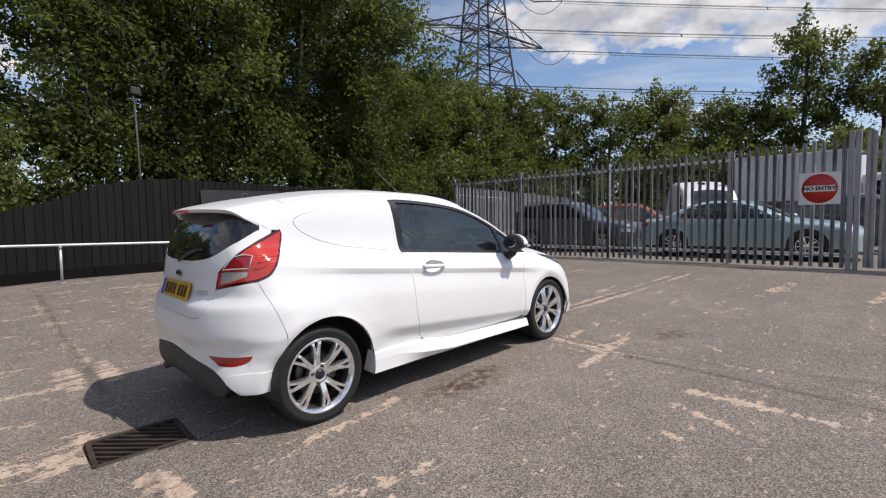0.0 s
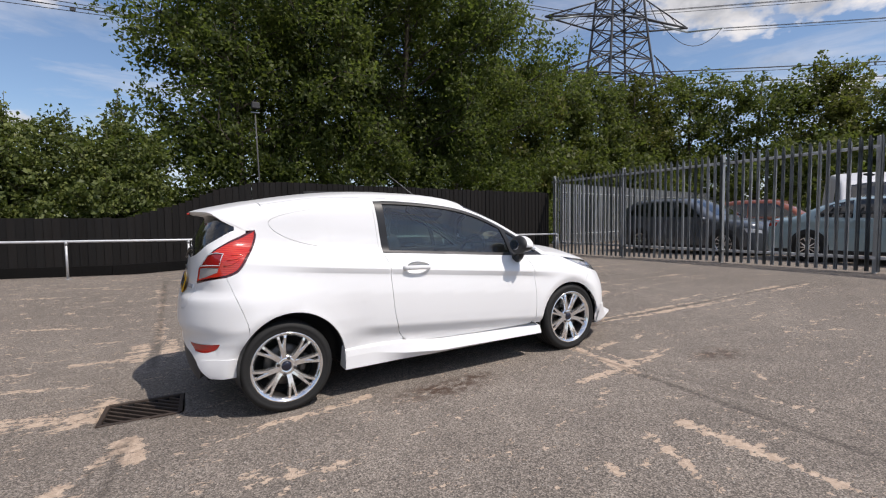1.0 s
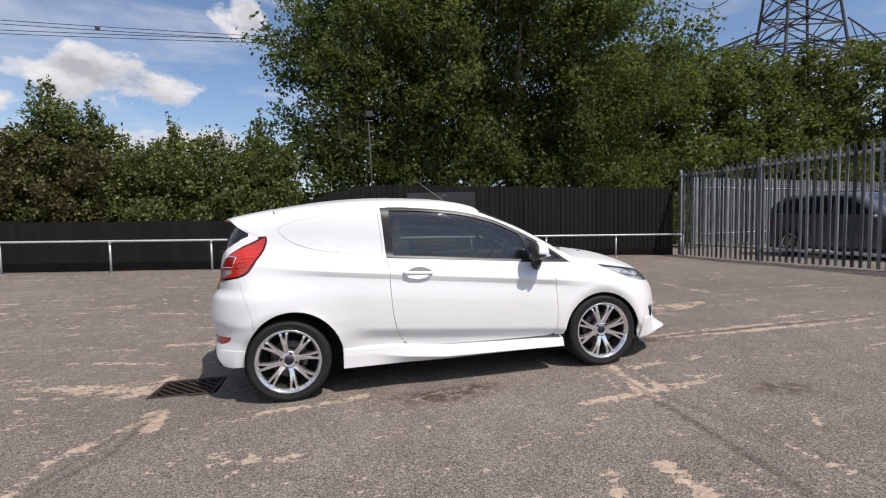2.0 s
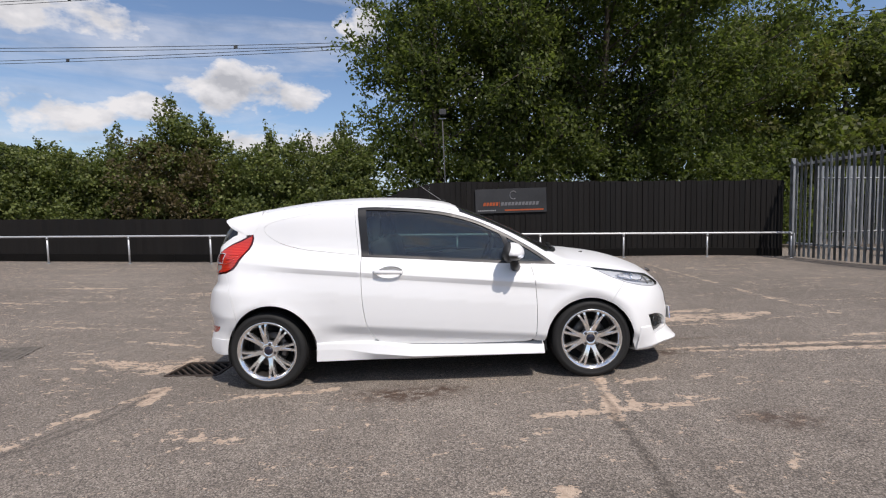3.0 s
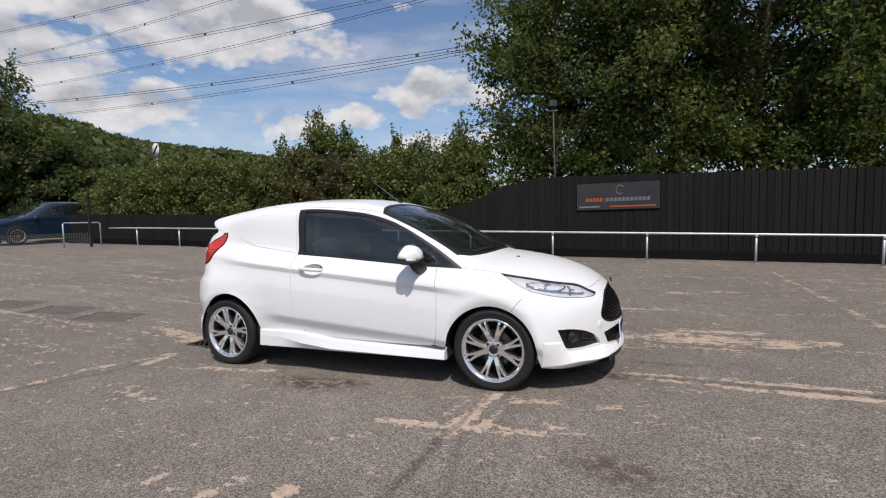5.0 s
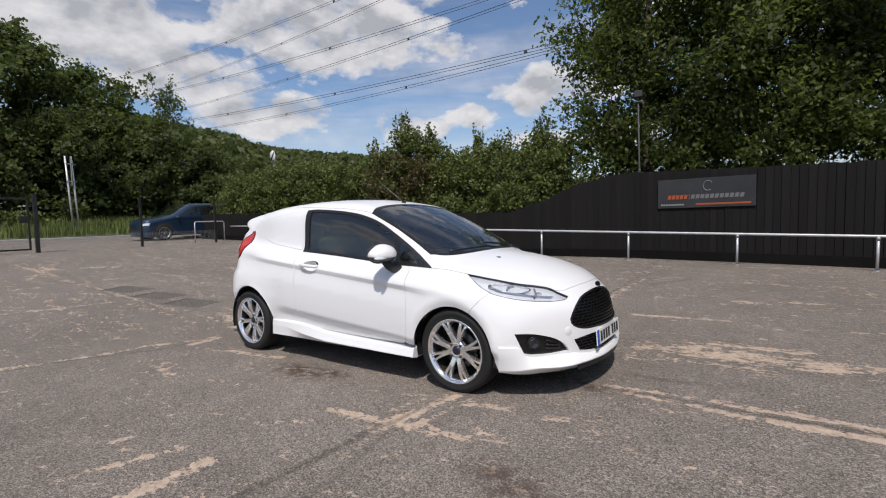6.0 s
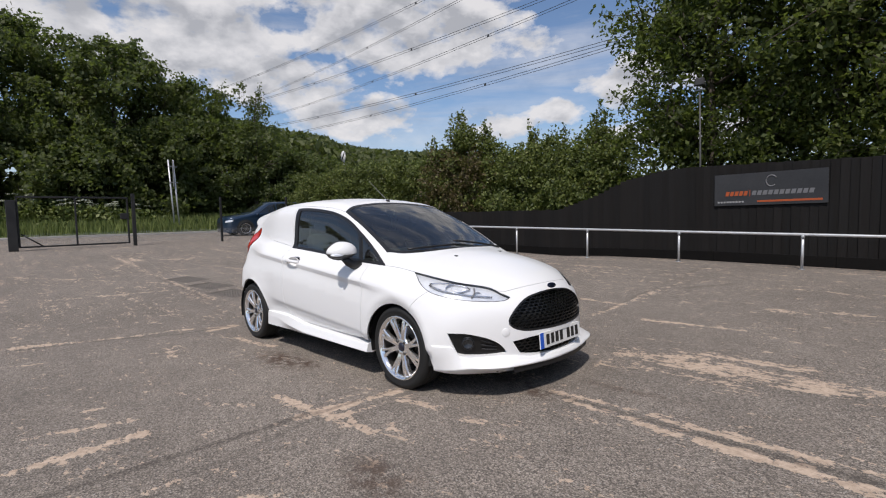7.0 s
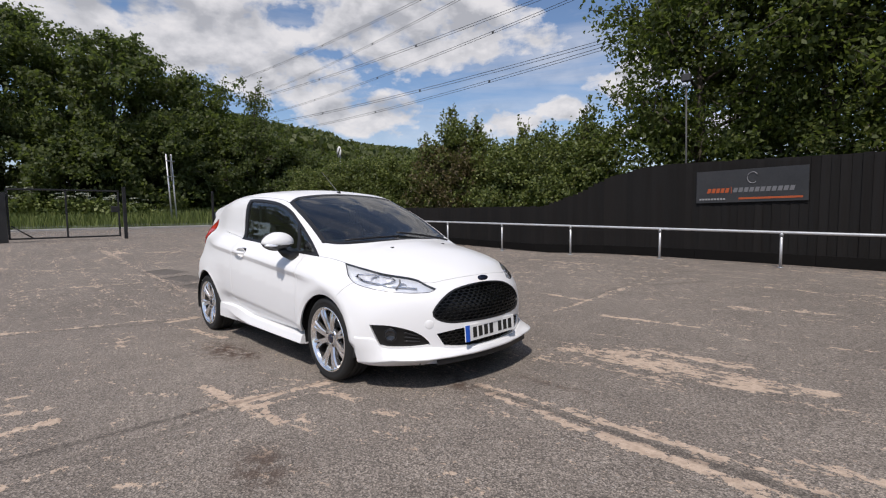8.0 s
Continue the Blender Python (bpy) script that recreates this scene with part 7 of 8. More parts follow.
        c[:, 1] = np.where((c[:, 1] < edge) & (by_lamp | (c[:, 2] < 2.7)), 2 * edge - c[:, 1], c[:, 1])
    me = quads_mesh("crown", leaf_quads(rng, c, size, 0.30, slim, turn * 0.8), mat)
    meshpart("crown", me, th)
    return th


BIG = "tall leafy green tree with dark shaded crown behind the fence"
for i, (x, y, h, s, n, o) in enumerate([(-0.2, 10.9, 10.0, 2.7, 19000, 0.0), (2.4, 11.4, 10.8, 3.2, 22000, 0.0), (5.0, 12.0, 11.2, 3.5, 30000, 0.35), (8.2, 13.0, 10.2, 3.3, 28000, 0.3), (3.6, 15.5, 12.0, 3.8, 8000, 0.0), (11.4, 16.4, 9.2, 3.0, 18000, 0.0), (1.0, 15.4, 10.6, 2.8, 4000, 0.0)]):
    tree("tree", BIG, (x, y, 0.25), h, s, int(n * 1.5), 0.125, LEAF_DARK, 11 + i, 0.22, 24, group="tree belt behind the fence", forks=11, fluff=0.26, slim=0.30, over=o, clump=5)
for i, (x, y, h, s) in enumerate([(-2.3, 9.9, 3.3, 1.5), (-0.4, 10.9, 3.6, 1.5), (1.6, 10.6, 3.3, 1.5), (3.8, 10.4, 3.2, 1.5), (6.1, 10.4, 3.2, 1.5), (8.2, 10.7, 3.2, 1.4), (10.4, 11.6, 3.4, 1.6)]):
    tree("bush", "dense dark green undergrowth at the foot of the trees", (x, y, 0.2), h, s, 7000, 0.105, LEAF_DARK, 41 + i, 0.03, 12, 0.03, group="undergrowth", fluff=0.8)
# hedge behind the low fence
rng_h = random.Random(8)
for i in range(15):
    x = -2.9 - 1.08 * i
    h = [2.7, 3.1, 2.5, 2.6, 2.8, 3.0, 2.6, 2.5, 2.7, 2.6, 2.9, 2.6, 2.7, 2.5, 2.6][i] + 0.15
    brown = i in (4, 5)
    tree("bush", "overgrown brownish hedge bush behind the low fence" if brown else "overgrown green hedge bush behind the low fence", (x, 9.6 + rng_h.uniform(-0.3, 0.5), gz(x, 7.8)), h, 1.15, 10500, 0.09, LEAF_BROWN if brown else LEAF_MID, 60 + i, 0.03, 16, 0.03, group="hedge row", fluff=0.7, forks=8, shoots=7)
for i, (x, y, h, s) in enumerate([(-7.9, 9.5, 4.3, 1.15), (-7.0, 9.9, 3.8, 1.0), (-5.2, 10.2, 3.4, 0.8), (-10.0, 10.2, 3.5, 0.8), (-3.0, 10.4, 3.6, 1.0), (-12.2, 10.2, 3.2, 0.7)]):
    tree("tree", "young upright leafy sapling rising above the hedge", (x, y, 0.3), h, s, 8000, 0.095, LEAF_MID, 90 + i, 0.2, 22, 0.04, 0.5, "saplings above the hedge", 0.35, shoots=12)
# trees behind the vehicle yard
for i, (x, y, h, s, n) in enumerate([(13.6, 15.6, 9.6, 2.6, 15000), (16.6, 15.8, 9.2, 2.6, 14000), (19.8, 16.4, 10.0, 2.7, 13000), (23.2, 16.2, 9.6, 2.8, 13000), (26.6, 15.0, 10.2, 2.9, 13000), (29.5, 12.6, 9.8, 3.0, 13000), (31.5, 9.4, 10.6, 3.1, 14000), (33.0, 6.0, 9.0, 3.2, 14000), (34.0, 2.4, 13.6, 3.0, 14000), (35.0, -1.2, 11.0, 3.2, 13000), (36.0, -5.0, 10.4, 3.4, 13000), (30.0, 20.0, 9.0, 3.2, 9000), (36.5, 8.0, 9.4, 3.4, 9000)]):
    tree("tree", "leafy green tree beyond the vehicle yard", (x, y, 0.2), h, s, int(n * 1.05), 0.195, LEAF_FAR if i % 3 else LEAF_OLIVE, 120 + i, 0.03, 20, group="trees beyond the vehicle yard", pointed=0.5 if i in (8, 6) else 0.1, fluff=0.45, forks=9, shoots=14 if i in (8, 9, 3) else 5)
for i in range(9):
    a = 43 - 5 * i
    tree("bush", "dense green bush along the back of the yard", (-2.7 + 30 * math.cos(radians(a)) if i > 3 else 14 + 3.4 * i, -3.4 + 30 * math.sin(radians(a)) if i > 3 else 14.4, 0.2), 4.2, 2.4, 5200, 0.21, LEAF_FAR, 210 + i, 0.03, 12, 0.05, group="bushes behind the yard", fluff=0.8)
# woods across the road
for i, (x, y, h, s, n) in enumerate([(-34, -8, 12.5, 4.4, 17000), (-36, -1.5, 13.0, 4.6, 20000), (-35, 4.4, 12.4, 4.6, 20000), (-37, 9.4, 11.0, 4.2, 17000), (-39, -14, 12.5, 4.6, 11000), (-33.5, 11.0, 7.2, 2.8, 11000), (-33.6, 14.5, 5.8, 2.6, 10000), (-33.0, 1.5, 5.6, 2.8, 12000), (-33.2, 6.5, 5.6, 2.8, 12000), (-33.4, -4.5, 5.6, 2.8, 11000), (-33.0, 18.0, 4.6, 2.6, 8000), (-44, 2, 14, 4.6, 9000), (-32.5, 22, 4.4, 2.8, 8000), (-32.5, 26.5, 4.6, 3.0, 8000)]):
    tree("tree" if h > 6 else "bush", "dense green woodland tree across the road" if h > 6 else "dense green roadside bush across the road", (x, y, 1.1), h, s, int(n * 1.55), 0.22, LEAF_WOOD, 150 + i, 0.03, 20, group="woods across the road", fluff=0.42, forks=11, clump=34, slim=0.42)
tree("tree", "dark pointed tree standing at the edge of the woods", (-32.0, 12.5, 1.0), 10.4, 3.4, 6000, 0.18, LEAF_WOOD, 190, 0.1, 26, None, 0.75, fluff=0.12, forks=4, clump=12, shoots=8)


def far_woods():
    """A distant wooded hill as many clumps of leaves."""
    g = np.random.default_rng(77)
    cs = []
    for k in range(820):
        a = g.uniform(math.radians(112), math.radians(208))
        r = g.uniform(85, 150)
        top = (15.5 + (r - 85) * 0.19 + 2.0 * math.sin(a * 14)) * float(np.interp(math.degrees(a), [112, 139, 146, 151, 156, 168], [0.4, 0.74, 0.90, 1.04, 1.0, 1.05]))
        c = np.array([r * math.cos(a), r * math.sin(a), 0.0])
        n = 100
        p = g.normal(0, 1, (n, 3))
        p /= np.linalg.norm(p, axis=1, keepdims=True)
        p *= g.uniform(0.75, 1.05, (n, 1)) * (4.2, 4.2, 3.4)
        cs.append(c + (0, 0, max(2, top - 3)) + p)
    c = np.concatenate(cs)
    me = quads_mesh("far_woods", leaf_quads(g, c, 1.25), LEAF_HILL)
    return tagged(new("far_woods", me), "distant wooded hillside beyond the hedge", "woods", kind="stuff")


far_woods()
sheet("hillside", -170, -40, 20, 190, lambda X, Y: np.clip((np.hypot(X, Y) - 75) * 0.14, 0.3, 14), SOIL, "green hillside in the distance", 30, 30)


# white-flowered hogweed at the edge of the woods
UMBEL = worn("white_umbels", (0.22, 0.24, 0.17), (0.42, 0.44, 0.36), 6, 40, bump=0)


def hogweed(x, y, h, seed):
    g = np.random.default_rng(seed)
    z0 = 0.62 + min(max((kerb_x - x) / 6, 0), 1) * 0.75 - 0.03
    th = tagged(empty("hogweed", pose(x, y, z0)), "tall hogweed with flat white flower heads on the verge", "plant", "hogweed on the verge")
    stems, heads = bmesh.new(), []
    for k in range(7):
        top = Vector((g.normal(0, 0.35), g.normal(0, 0.35), h * g.uniform(0.65, 1.0)))
        add_tube(stems, [(top.x * 0.3, top.y * 0.3, 0), top], 0.018, 5, 0.008)
        for j in range(26):
            a, r = g.uniform(0, math.tau), 0.20 * math.sqrt(g.uniform(0, 1))
            heads.append((top.x + r * math.cos(a), top.y + r * math.sin(a), top.z + 0.03 - r * r))
    part("stems", stems, LEAF_GRASS, th)
    tagged(meshpart("flower_heads", quads_mesh("flower_heads", leaf_quads(g, np.array(heads), 0.085, 2.0, 0.42), UMBEL), th), "flat white flower heads", kind="stuff")
    low_leaves = np.stack([g.normal(0, 0.5, 260), g.normal(0, 0.5, 260), g.uniform(0.05, h * 0.7, 260)], -1)
    meshpart("leaves", quads_mesh("leaves", leaf_quads(g, low_leaves, 0.20, 0.6, 0.4), LEAF_GRASS), th)


for i, (x, y) in enumerate([(-30.2, -3.4), (-29.8, -1.9), (-30.3, -0.6), (-29.6, 0.7), (-30.1, 2.0), (-29.9, 3.0), (-30.0, 4.4), (-30.6, -2.6)]):
    hogweed(x, y, [1.7, 1.4, 1.9, 1.5, 1.6, 1.3, 1.2, 2.0][i], 300 + i)


# ---- parked and passing vehicles ----
def vehicle_shape(top, crown, nose, tail, W, belt, lean, side_low=0.9):
    T = smooth_table(top, top[0][0] - 0.3, top[-1][0] + 0.3)

    def f(p):
        x, y, z = p[..., 0], np.abs(p[..., 1]), p[..., 2]
        up = np.clip(z - belt, 0, None)
        w = W / 2 * (1 - 0.05 * np.clip(np.abs(x) - 1.2, 0, None) ** 2) - up * lean - 0.10 * np.clip(0.45 - z, 0, None) - 0.012 * np.exp(-(((z - belt + 0.16) / 0.05) ** 2))
        a = (y - w) * 0.93
        b = (z - (T(x) - crown * y**2)) * 0.9
        c = x - (nose - 0.30 * np.abs(y) ** 2.4 - 0.10 * (z - 0.5) ** 2)
        d = (tail + 0.18 * np.abs(y) ** 3 + 0.10 * (z - 0.6) ** 2) - x
        return smax(smax(smax(a, b, 0.10), c, 0.12), d, 0.12)
    return f


CARGLASS = material("dark_vehicle_glass", (0.010, 0.012, 0.014), 0.04, coat=1.0)


def car_paint(name, c, rough=0.3):
    return material(name, c, rough, 0.25, coat=1.0)


def parked(name, label, m, paint, shape, nose, tail, axles, r, windows, screen, rear, lamps=True, cat_="car", group="", W=1.8):
    """A whole vehicle seen from some way off: skin, glass, wheels, lamps and trim."""
    SHAPE["f"] = shape
    v = tagged(empty(name, m), label, cat_, group)
    n, k = 150, 54
    T, V = np.meshgrid(np.linspace(0, 2 * np.pi, n, endpoint=False), np.linspace(-0.12, 1.5, k), indexing="ij")
    d = np.stack([np.cos(T) * np.cos(V) * 2, np.sin(T) * np.cos(V), np.sin(V)], -1).reshape(-1, 3)
    d /= np.linalg.norm(d, axis=1, keepdims=True)
    p = cast(np.tile([0, 0, 0.32], (len(d), 1)).astype(float), d, 3.2, 320)
    idx = np.arange(n * k).reshape(n, k)
    nxt = np.roll(idx, -1, 0)
    f = np.stack([idx[:, :-1], nxt[:, :-1], nxt[:, 1:], idx[:, 1:]], -1).reshape(-1, 4)
    body = meshpart("body", mesh_from("body", p, f, [paint], True), v)
    for w in windows:
        panel("side_window", outline([w + [w[0]]] if len(w) < 3 else [[a, b] for a, b in zip(w, w[1:] + w[:1])], SIDE, 0.05), SIDE, CARGLASS, v, space=0.08, flange=0.0, offset=0.004, both=True, label="dark side window")
    for nm, q in (("windscreen", screen), ("rear_window", rear)):
        if q:
            half_q = [(x, y, 1.0) for x, y in q]
            loop = half_q + [(x, -y, 1.0) for x, y in q[::-1]]
            panel(nm, outline([[a, b] for a, b in zip(loop, loop[1:] + loop[:1])], TOPV, 0.05), TOPV, CARGLASS, v, space=0.08, flange=0.0, offset=0.004, label="dark glass")
    for ax in axles:
        a = arch(ax, r + 0.01, r + 0.07, r + 0.07, -14, 194, 18)
        panel("wheel_arch", outline([[p0, p1] for p0, p1 in zip(a, a[1:] + a[:1])], SIDE, 0.06), SIDE, BLACKPLASTIC, v, space=0.08, flange=0.0, offset=0.003, both=True)
    low = [(tail + 0.25, 0.20), (nose - 0.3, 0.20), (nose - 0.3, 0.28), (tail + 0.25, 0.28)]
    panel("sill", outline([[p0, p1] for p0, p1 in zip(low, low[1:] + low[:1])], SIDE, 0.1), SIDE, BLACKPLASTIC, v, space=0.1, flange=0.0, offset=0.002, both=True, label="dark sill")
    for ax in axles:
        for s in (1, -1):
            oy, _ = on_body(SIDE, [(ax, -0.8, r + 0.05)])
            y = (oy[0][1] - 0.012) * s
            wv = empty("wheel")
            wv.parent = v
            wv.matrix_basis = pose(ax, y, r, 0, 0, 0 if s == 1 else 180)
            part("tyre", add_lathe(bmesh.new(), [(r * 0.66, 0.02), (r * 0.70, -0.004), (r * 0.94, -0.006), (r, 0.02), (r, 0.2)], 36), RUBBER, wv, "", True)
            sp = bmesh.new()
            add_lathe(sp, [(r * 0.70, 0.0), (r * 0.66, -0.006), (r * 0.62, 0.012)], 36)
            add_lathe(sp, [(r * 0.18, -0.004), (r * 0.02, -0.006)], 20)
            for q in range(10):
                an = q * math.tau / 10
                add_box(sp, (r * 0.38, 0, 0), (r * 0.52, 0.012, 0.024), 0.0, Matrix.Rotation(an, 4, "Y"))
            part("rim", sp, ALLOY, wv)
            # added near-black disc in place of shade behind the rim
            part("dark_backing", add_lathe(bmesh.new(), [(r * 0.66, 0.02), (r * 0.01, 0.025)], 24), DARKHOLE, wv)
    if lamps:
        fr = Round((nose - 1.0, 0, 0.45), 1)
        L = [(nose - 0.42, -W / 2 + 0.05, 0.74), (nose - 0.12, -W / 2 + 0.30, 0.70), (nose - 0.10, -W / 2 + 0.32, 0.62), (nose - 0.36, -W / 2 + 0.06, 0.64)]
        panel("headlamp", outline([[a, b] for a, b in zip(L, L[1:] + L[:1])], fr, 0.05), fr, LAMP_SILVER, v, space=0.06, flange=0.0, offset=0.004, both=True, label="clear headlamp")
        G = [(nose, -0.35, 0.62), (nose, 0.35, 0.62), (nose, 0.30, 0.45), (nose, -0.30, 0.45)]
        panel("grille", outline([[a, b] for a, b in zip(G, G[1:] + G[:1])], fr, 0.06), fr, BLACKTRIM, v, space=0.07, flange=0.0, offset=0.004)
        rr = Round((tail + 1.0, 0, 0.55), -1)
        L = [(tail + 0.35, -W / 2 + 0.03, 0.92), (tail + 0.08, -W / 2 + 0.22, 0.92), (tail + 0.06, -W / 2 + 0.24, 0.76), (tail + 0.30, -W / 2 + 0.04, 0.78)]
        panel("tail_lamp", outline([[a, b] for a, b in zip(L, L[1:] + L[:1])], rr, 0.05), rr, REDLENS, v, space=0.06, flange=0.0, offset=0.004, both=True, label="red tail lamp")
    bm = bmesh.new()
    for s in (1, -1):
        bmesh.ops.create_uvsphere(bm, u_segments=12, v_segments=8, radius=1.0, matrix=Matrix.Translation((screen[0][0] - 0.25, s * (W / 2 + 0.06), 1.0)) @ Matrix.Diagonal((0.06, 0.10, 0.07, 1)))
    part("door_mirrors", bm, paint, v, "", True)
    SHAPE["f"] = body_f
    return v


SALOON = [(-2.35, 0.98), (-2.1, 1.02), (-1.75, 1.05), (-1.35, 1.24), (-0.9, 1.39), (-0.3, 1.43), (0.15, 1.40), (0.55, 1.25), (1.0, 1.02), (1.3, 0.95), (1.9, 0.87), (2.25, 0.76), (2.4, 0.62)]
SUV = [(-2.2, 1.30), (-2.0, 1.42), (-1.7, 1.60), (-1.2, 1.65), (-0.4, 1.66), (0.1, 1.62), (0.45, 1.46), (0.95, 1.16), (1.2, 1.08), (1.8, 0.98), (2.15, 0.86), (2.3, 0.66)]
HATCH = [(-2.1, 1.2), (-1.8, 1.40), (-1.3, 1.54), (-0.5, 1.58), (0.1, 1.54), (0.5, 1.36), (1.0, 1.08), (1.3, 1.0), (1.8, 0.88), (2.1, 0.7)]
facing = lambda x, y, a: pose(x, y, gz(min(x, 12), y), 0, 0, a)
parked("saloon_car", "pale blue four-door saloon parked behind the palisade fence", facing(11.15, -0.18, -90), car_paint("pale_blue_paint", (0.33, 0.45, 0.50)), vehicle_shape(SALOON, 0.12, 2.36, -2.36, 1.80, 0.90, 0.32), 2.36, -2.36, (-1.40, 1.42), 0.32,
       [[(-1.30, 0.98), (-1.05, 1.24), (-0.65, 1.33), (-0.62, 0.96)], [(-0.56, 0.96), (-0.58, 1.34), (0.0, 1.34), (0.05, 0.95)], [(0.11, 0.95), (0.06, 1.33), (0.35, 1.24), (0.86, 0.95)]], [(1.15, -0.05), (1.10, -0.58), (0.40, -0.50), (0.28, -0.05)], [(-1.68, -0.05), (-1.62, -0.52), (-1.10, -0.50), (-1.05, -0.05)], group="vehicles in the fenced yard")
parked("crossover_car", "dark grey crossover car parked behind the palisade fence", facing(11.9, 4.85, -90), car_paint("dark_grey_paint", (0.085, 0.095, 0.11)), vehicle_shape(SUV, 0.10, 2.25, -2.2, 1.84, 1.02, 0.30), 2.25, -2.2, (-1.30, 1.34), 0.34,
       [[(-1.80, 1.14), (-1.55, 1.46), (-1.05, 1.52), (-1.02, 1.10)], [(-0.96, 1.10), (-0.98, 1.53), (-0.25, 1.53), (-0.22, 1.08)], [(-0.15, 1.08), (-0.18, 1.52), (0.15, 1.46), (0.72, 1.06)]], [(1.05, -0.05), (1.0, -0.60), (0.30, -0.52), (0.20, -0.05)], None, group="vehicles in the fenced yard")
parked("hatchback_car", "red-brown hatchback parked in the vehicle yard", facing(14.6, 3.9, -80), car_paint("red_brown_paint", (0.26, 0.070, 0.030)), vehicle_shape(HATCH, 0.10, 2.08, -2.05, 1.76, 0.98, 0.30), 2.08, -2.05, (-1.22, 1.28), 0.32,
       [[(-1.45, 1.08), (-1.2, 1.38), (-0.62, 1.44), (-0.6, 1.03)], [(-0.52, 1.03), (-0.54, 1.44), (0.1, 1.42), (0.72, 1.02)]], [(1.08, -0.05), (1.0, -0.58), (0.36, -0.5), (0.25, -0.05)], None, group="vehicles in the fenced yard")
parked("hatchback_car", "dark grey hatchback parked behind the blue saloon", facing(14.6, -2.4, -92), car_paint("charcoal_paint", (0.05, 0.052, 0.058)), vehicle_shape(HATCH, 0.10, 2.08, -2.05, 1.76, 0.98, 0.30), 2.08, -2.05, (-1.22, 1.28), 0.32,
       [[(-1.45, 1.08), (-1.2, 1.38), (-0.62, 1.44), (-0.6, 1.03)], [(-0.52, 1.03), (-0.54, 1.44), (0.1, 1.42), (0.72, 1.02)]], [(1.08, -0.05), (1.0, -0.58), (0.36, -0.5), (0.25, -0.05)], None, group="vehicles in the fenced yard")
parked("crossover_car", "dark blue crossover car on the road past the gate", pose(-19.9, 7.75, gz(-19.9, 7), 0, 0, -92), car_paint("navy_paint", (0.012, 0.030, 0.062)), vehicle_shape(SUV, 0.10, 2.28, -2.25, 1.86, 1.02, 0.30), 2.28, -2.25, (-1.33, 1.36), 0.345,
       [[(-1.75, 1.16), (-1.5, 1.46), (-1.05, 1.52), (-1.02, 1.12)], [(-0.96, 1.11), (-0.98, 1.53), (-0.25, 1.53), (-0.22, 1.09)], [(-0.15, 1.09), (-0.18, 1.52), (0.15, 1.46), (0.72, 1.07)]], [(1.05, -0.05), (1.0, -0.60), (0.30, -0.52), (0.20, -0.05)], None)

# white panel van and box lorry at the back of the yard
WHITEV = worn("white_van_paint", (0.60, 0.61, 0.62), (0.72, 0.72, 0.72), 1, 12, (0.3, 0.45), 0, 0.0)
GREYV = worn("grey_box_panel", (0.50, 0.51, 0.54), (0.62, 0.63, 0.66), 0.8, 10, (0.35, 0.5), 0, 0.0)
VANTOP = [(-2.5, 2.02), (-2.3, 2.14), (0.6, 2.18), (1.0, 2.05), (1.5, 1.5), (1.8, 1.3), (2.2, 1.1), (2.5, 0.8)]
parked("panel_van", "white panel van parked at the back of the yard", facing(18.0, 2.9, -150), WHITEV, vehicle_shape(VANTOP, 0.06, 2.48, -2.5, 1.95, 1.2, 0.10), 2.48, -2.5, (-1.5, 1.55), 0.33, [[(0.45, 1.30), (0.45, 1.85), (0.95, 1.85), (1.35, 1.30)]], [(1.62, -0.05), (1.55, -0.70), (1.08, -0.62), (1.02, -0.05)], None, cat_="van", group="vehicles in the fenced yard")
lorry = tagged(empty("box_lorry", pose(19.0, -1.0, 0.2, 0, 0, -95)), "white box lorry parked at the back of the yard", "lorry", "vehicles in the fenced yard")
part("box_body", box((-0.9, 0, 2.32), (3.6, 2.2, 1.62), 0.03), GREYV, lorry, "pale grey box body")
for x in np.arange(-2.5, 0.8, 0.62):
    part("box_rib", box((float(x), -1.105, 2.32), (0.03, 0.02, 1.58), 0.004), GALV, lorry)
bm = box((1.75, 0, 1.45), (1.55, 2.0, 1.75), 0.12, seg=3)
part("cab", bm, WHITEV, lorry, "", True)
part("cab_window", box((1.75, -1.0, 1.80), (0.9, 0.03, 0.55), 0.01), CARGLASS, lorry, "dark cab window")
part("windscreen", box((2.53, 0, 1.80), (0.03, 1.75, 0.7), 0.01), CARGLASS, lorry, "dark windscreen")
part("chassis", box((-0.2, 0, 0.75), (5.2, 0.9, 0.25), 0.02), BLACKPLASTIC, lorry)
part("side_skirt", box((-0.9, -1.0, 1.30), (3.5, 0.06, 0.35), 0.01), GREYPLASTIC, lorry, "dark grey side skirt")
for x in (-1.7, 1.7):
    for y in (-0.85, 0.85):
        part("wheel", add_lathe(bmesh.new(), [(0.02, -0.10), (0.24, -0.10), (0.26, -0.13), (0.40, -0.13), (0.42, -0.08), (0.42, 0.12)], 28, "y", (x, y, 0.42)), RUBBER, lorry, "black lorry tyre", True)

# ---- road sign seen from behind ----
rs = tagged(empty("road_sign", pose(-27.2, 5.6, 0.9, 0, 0, 8)), "grey road sign seen edge-on on two leaning posts", "sign")
for dy, dx in ((-0.10, 0.0), (0.17, 0.0)):
    part("sign_post", tube([(dx, dy, 0), (dx, dy - 0.16, 3.9)], 0.045, 8), RAILSTEEL, rs)
part("sign_plate", box((0.1, -0.02, 3.1), (0.55, 0.03, 1.5), 0.005, pose(0, 0, 0, 0, 0, -22)), worn("sign_back", (0.20, 0.21, 0.20), (0.30, 0.31, 0.30)), rs, "grey back of a sign plate")
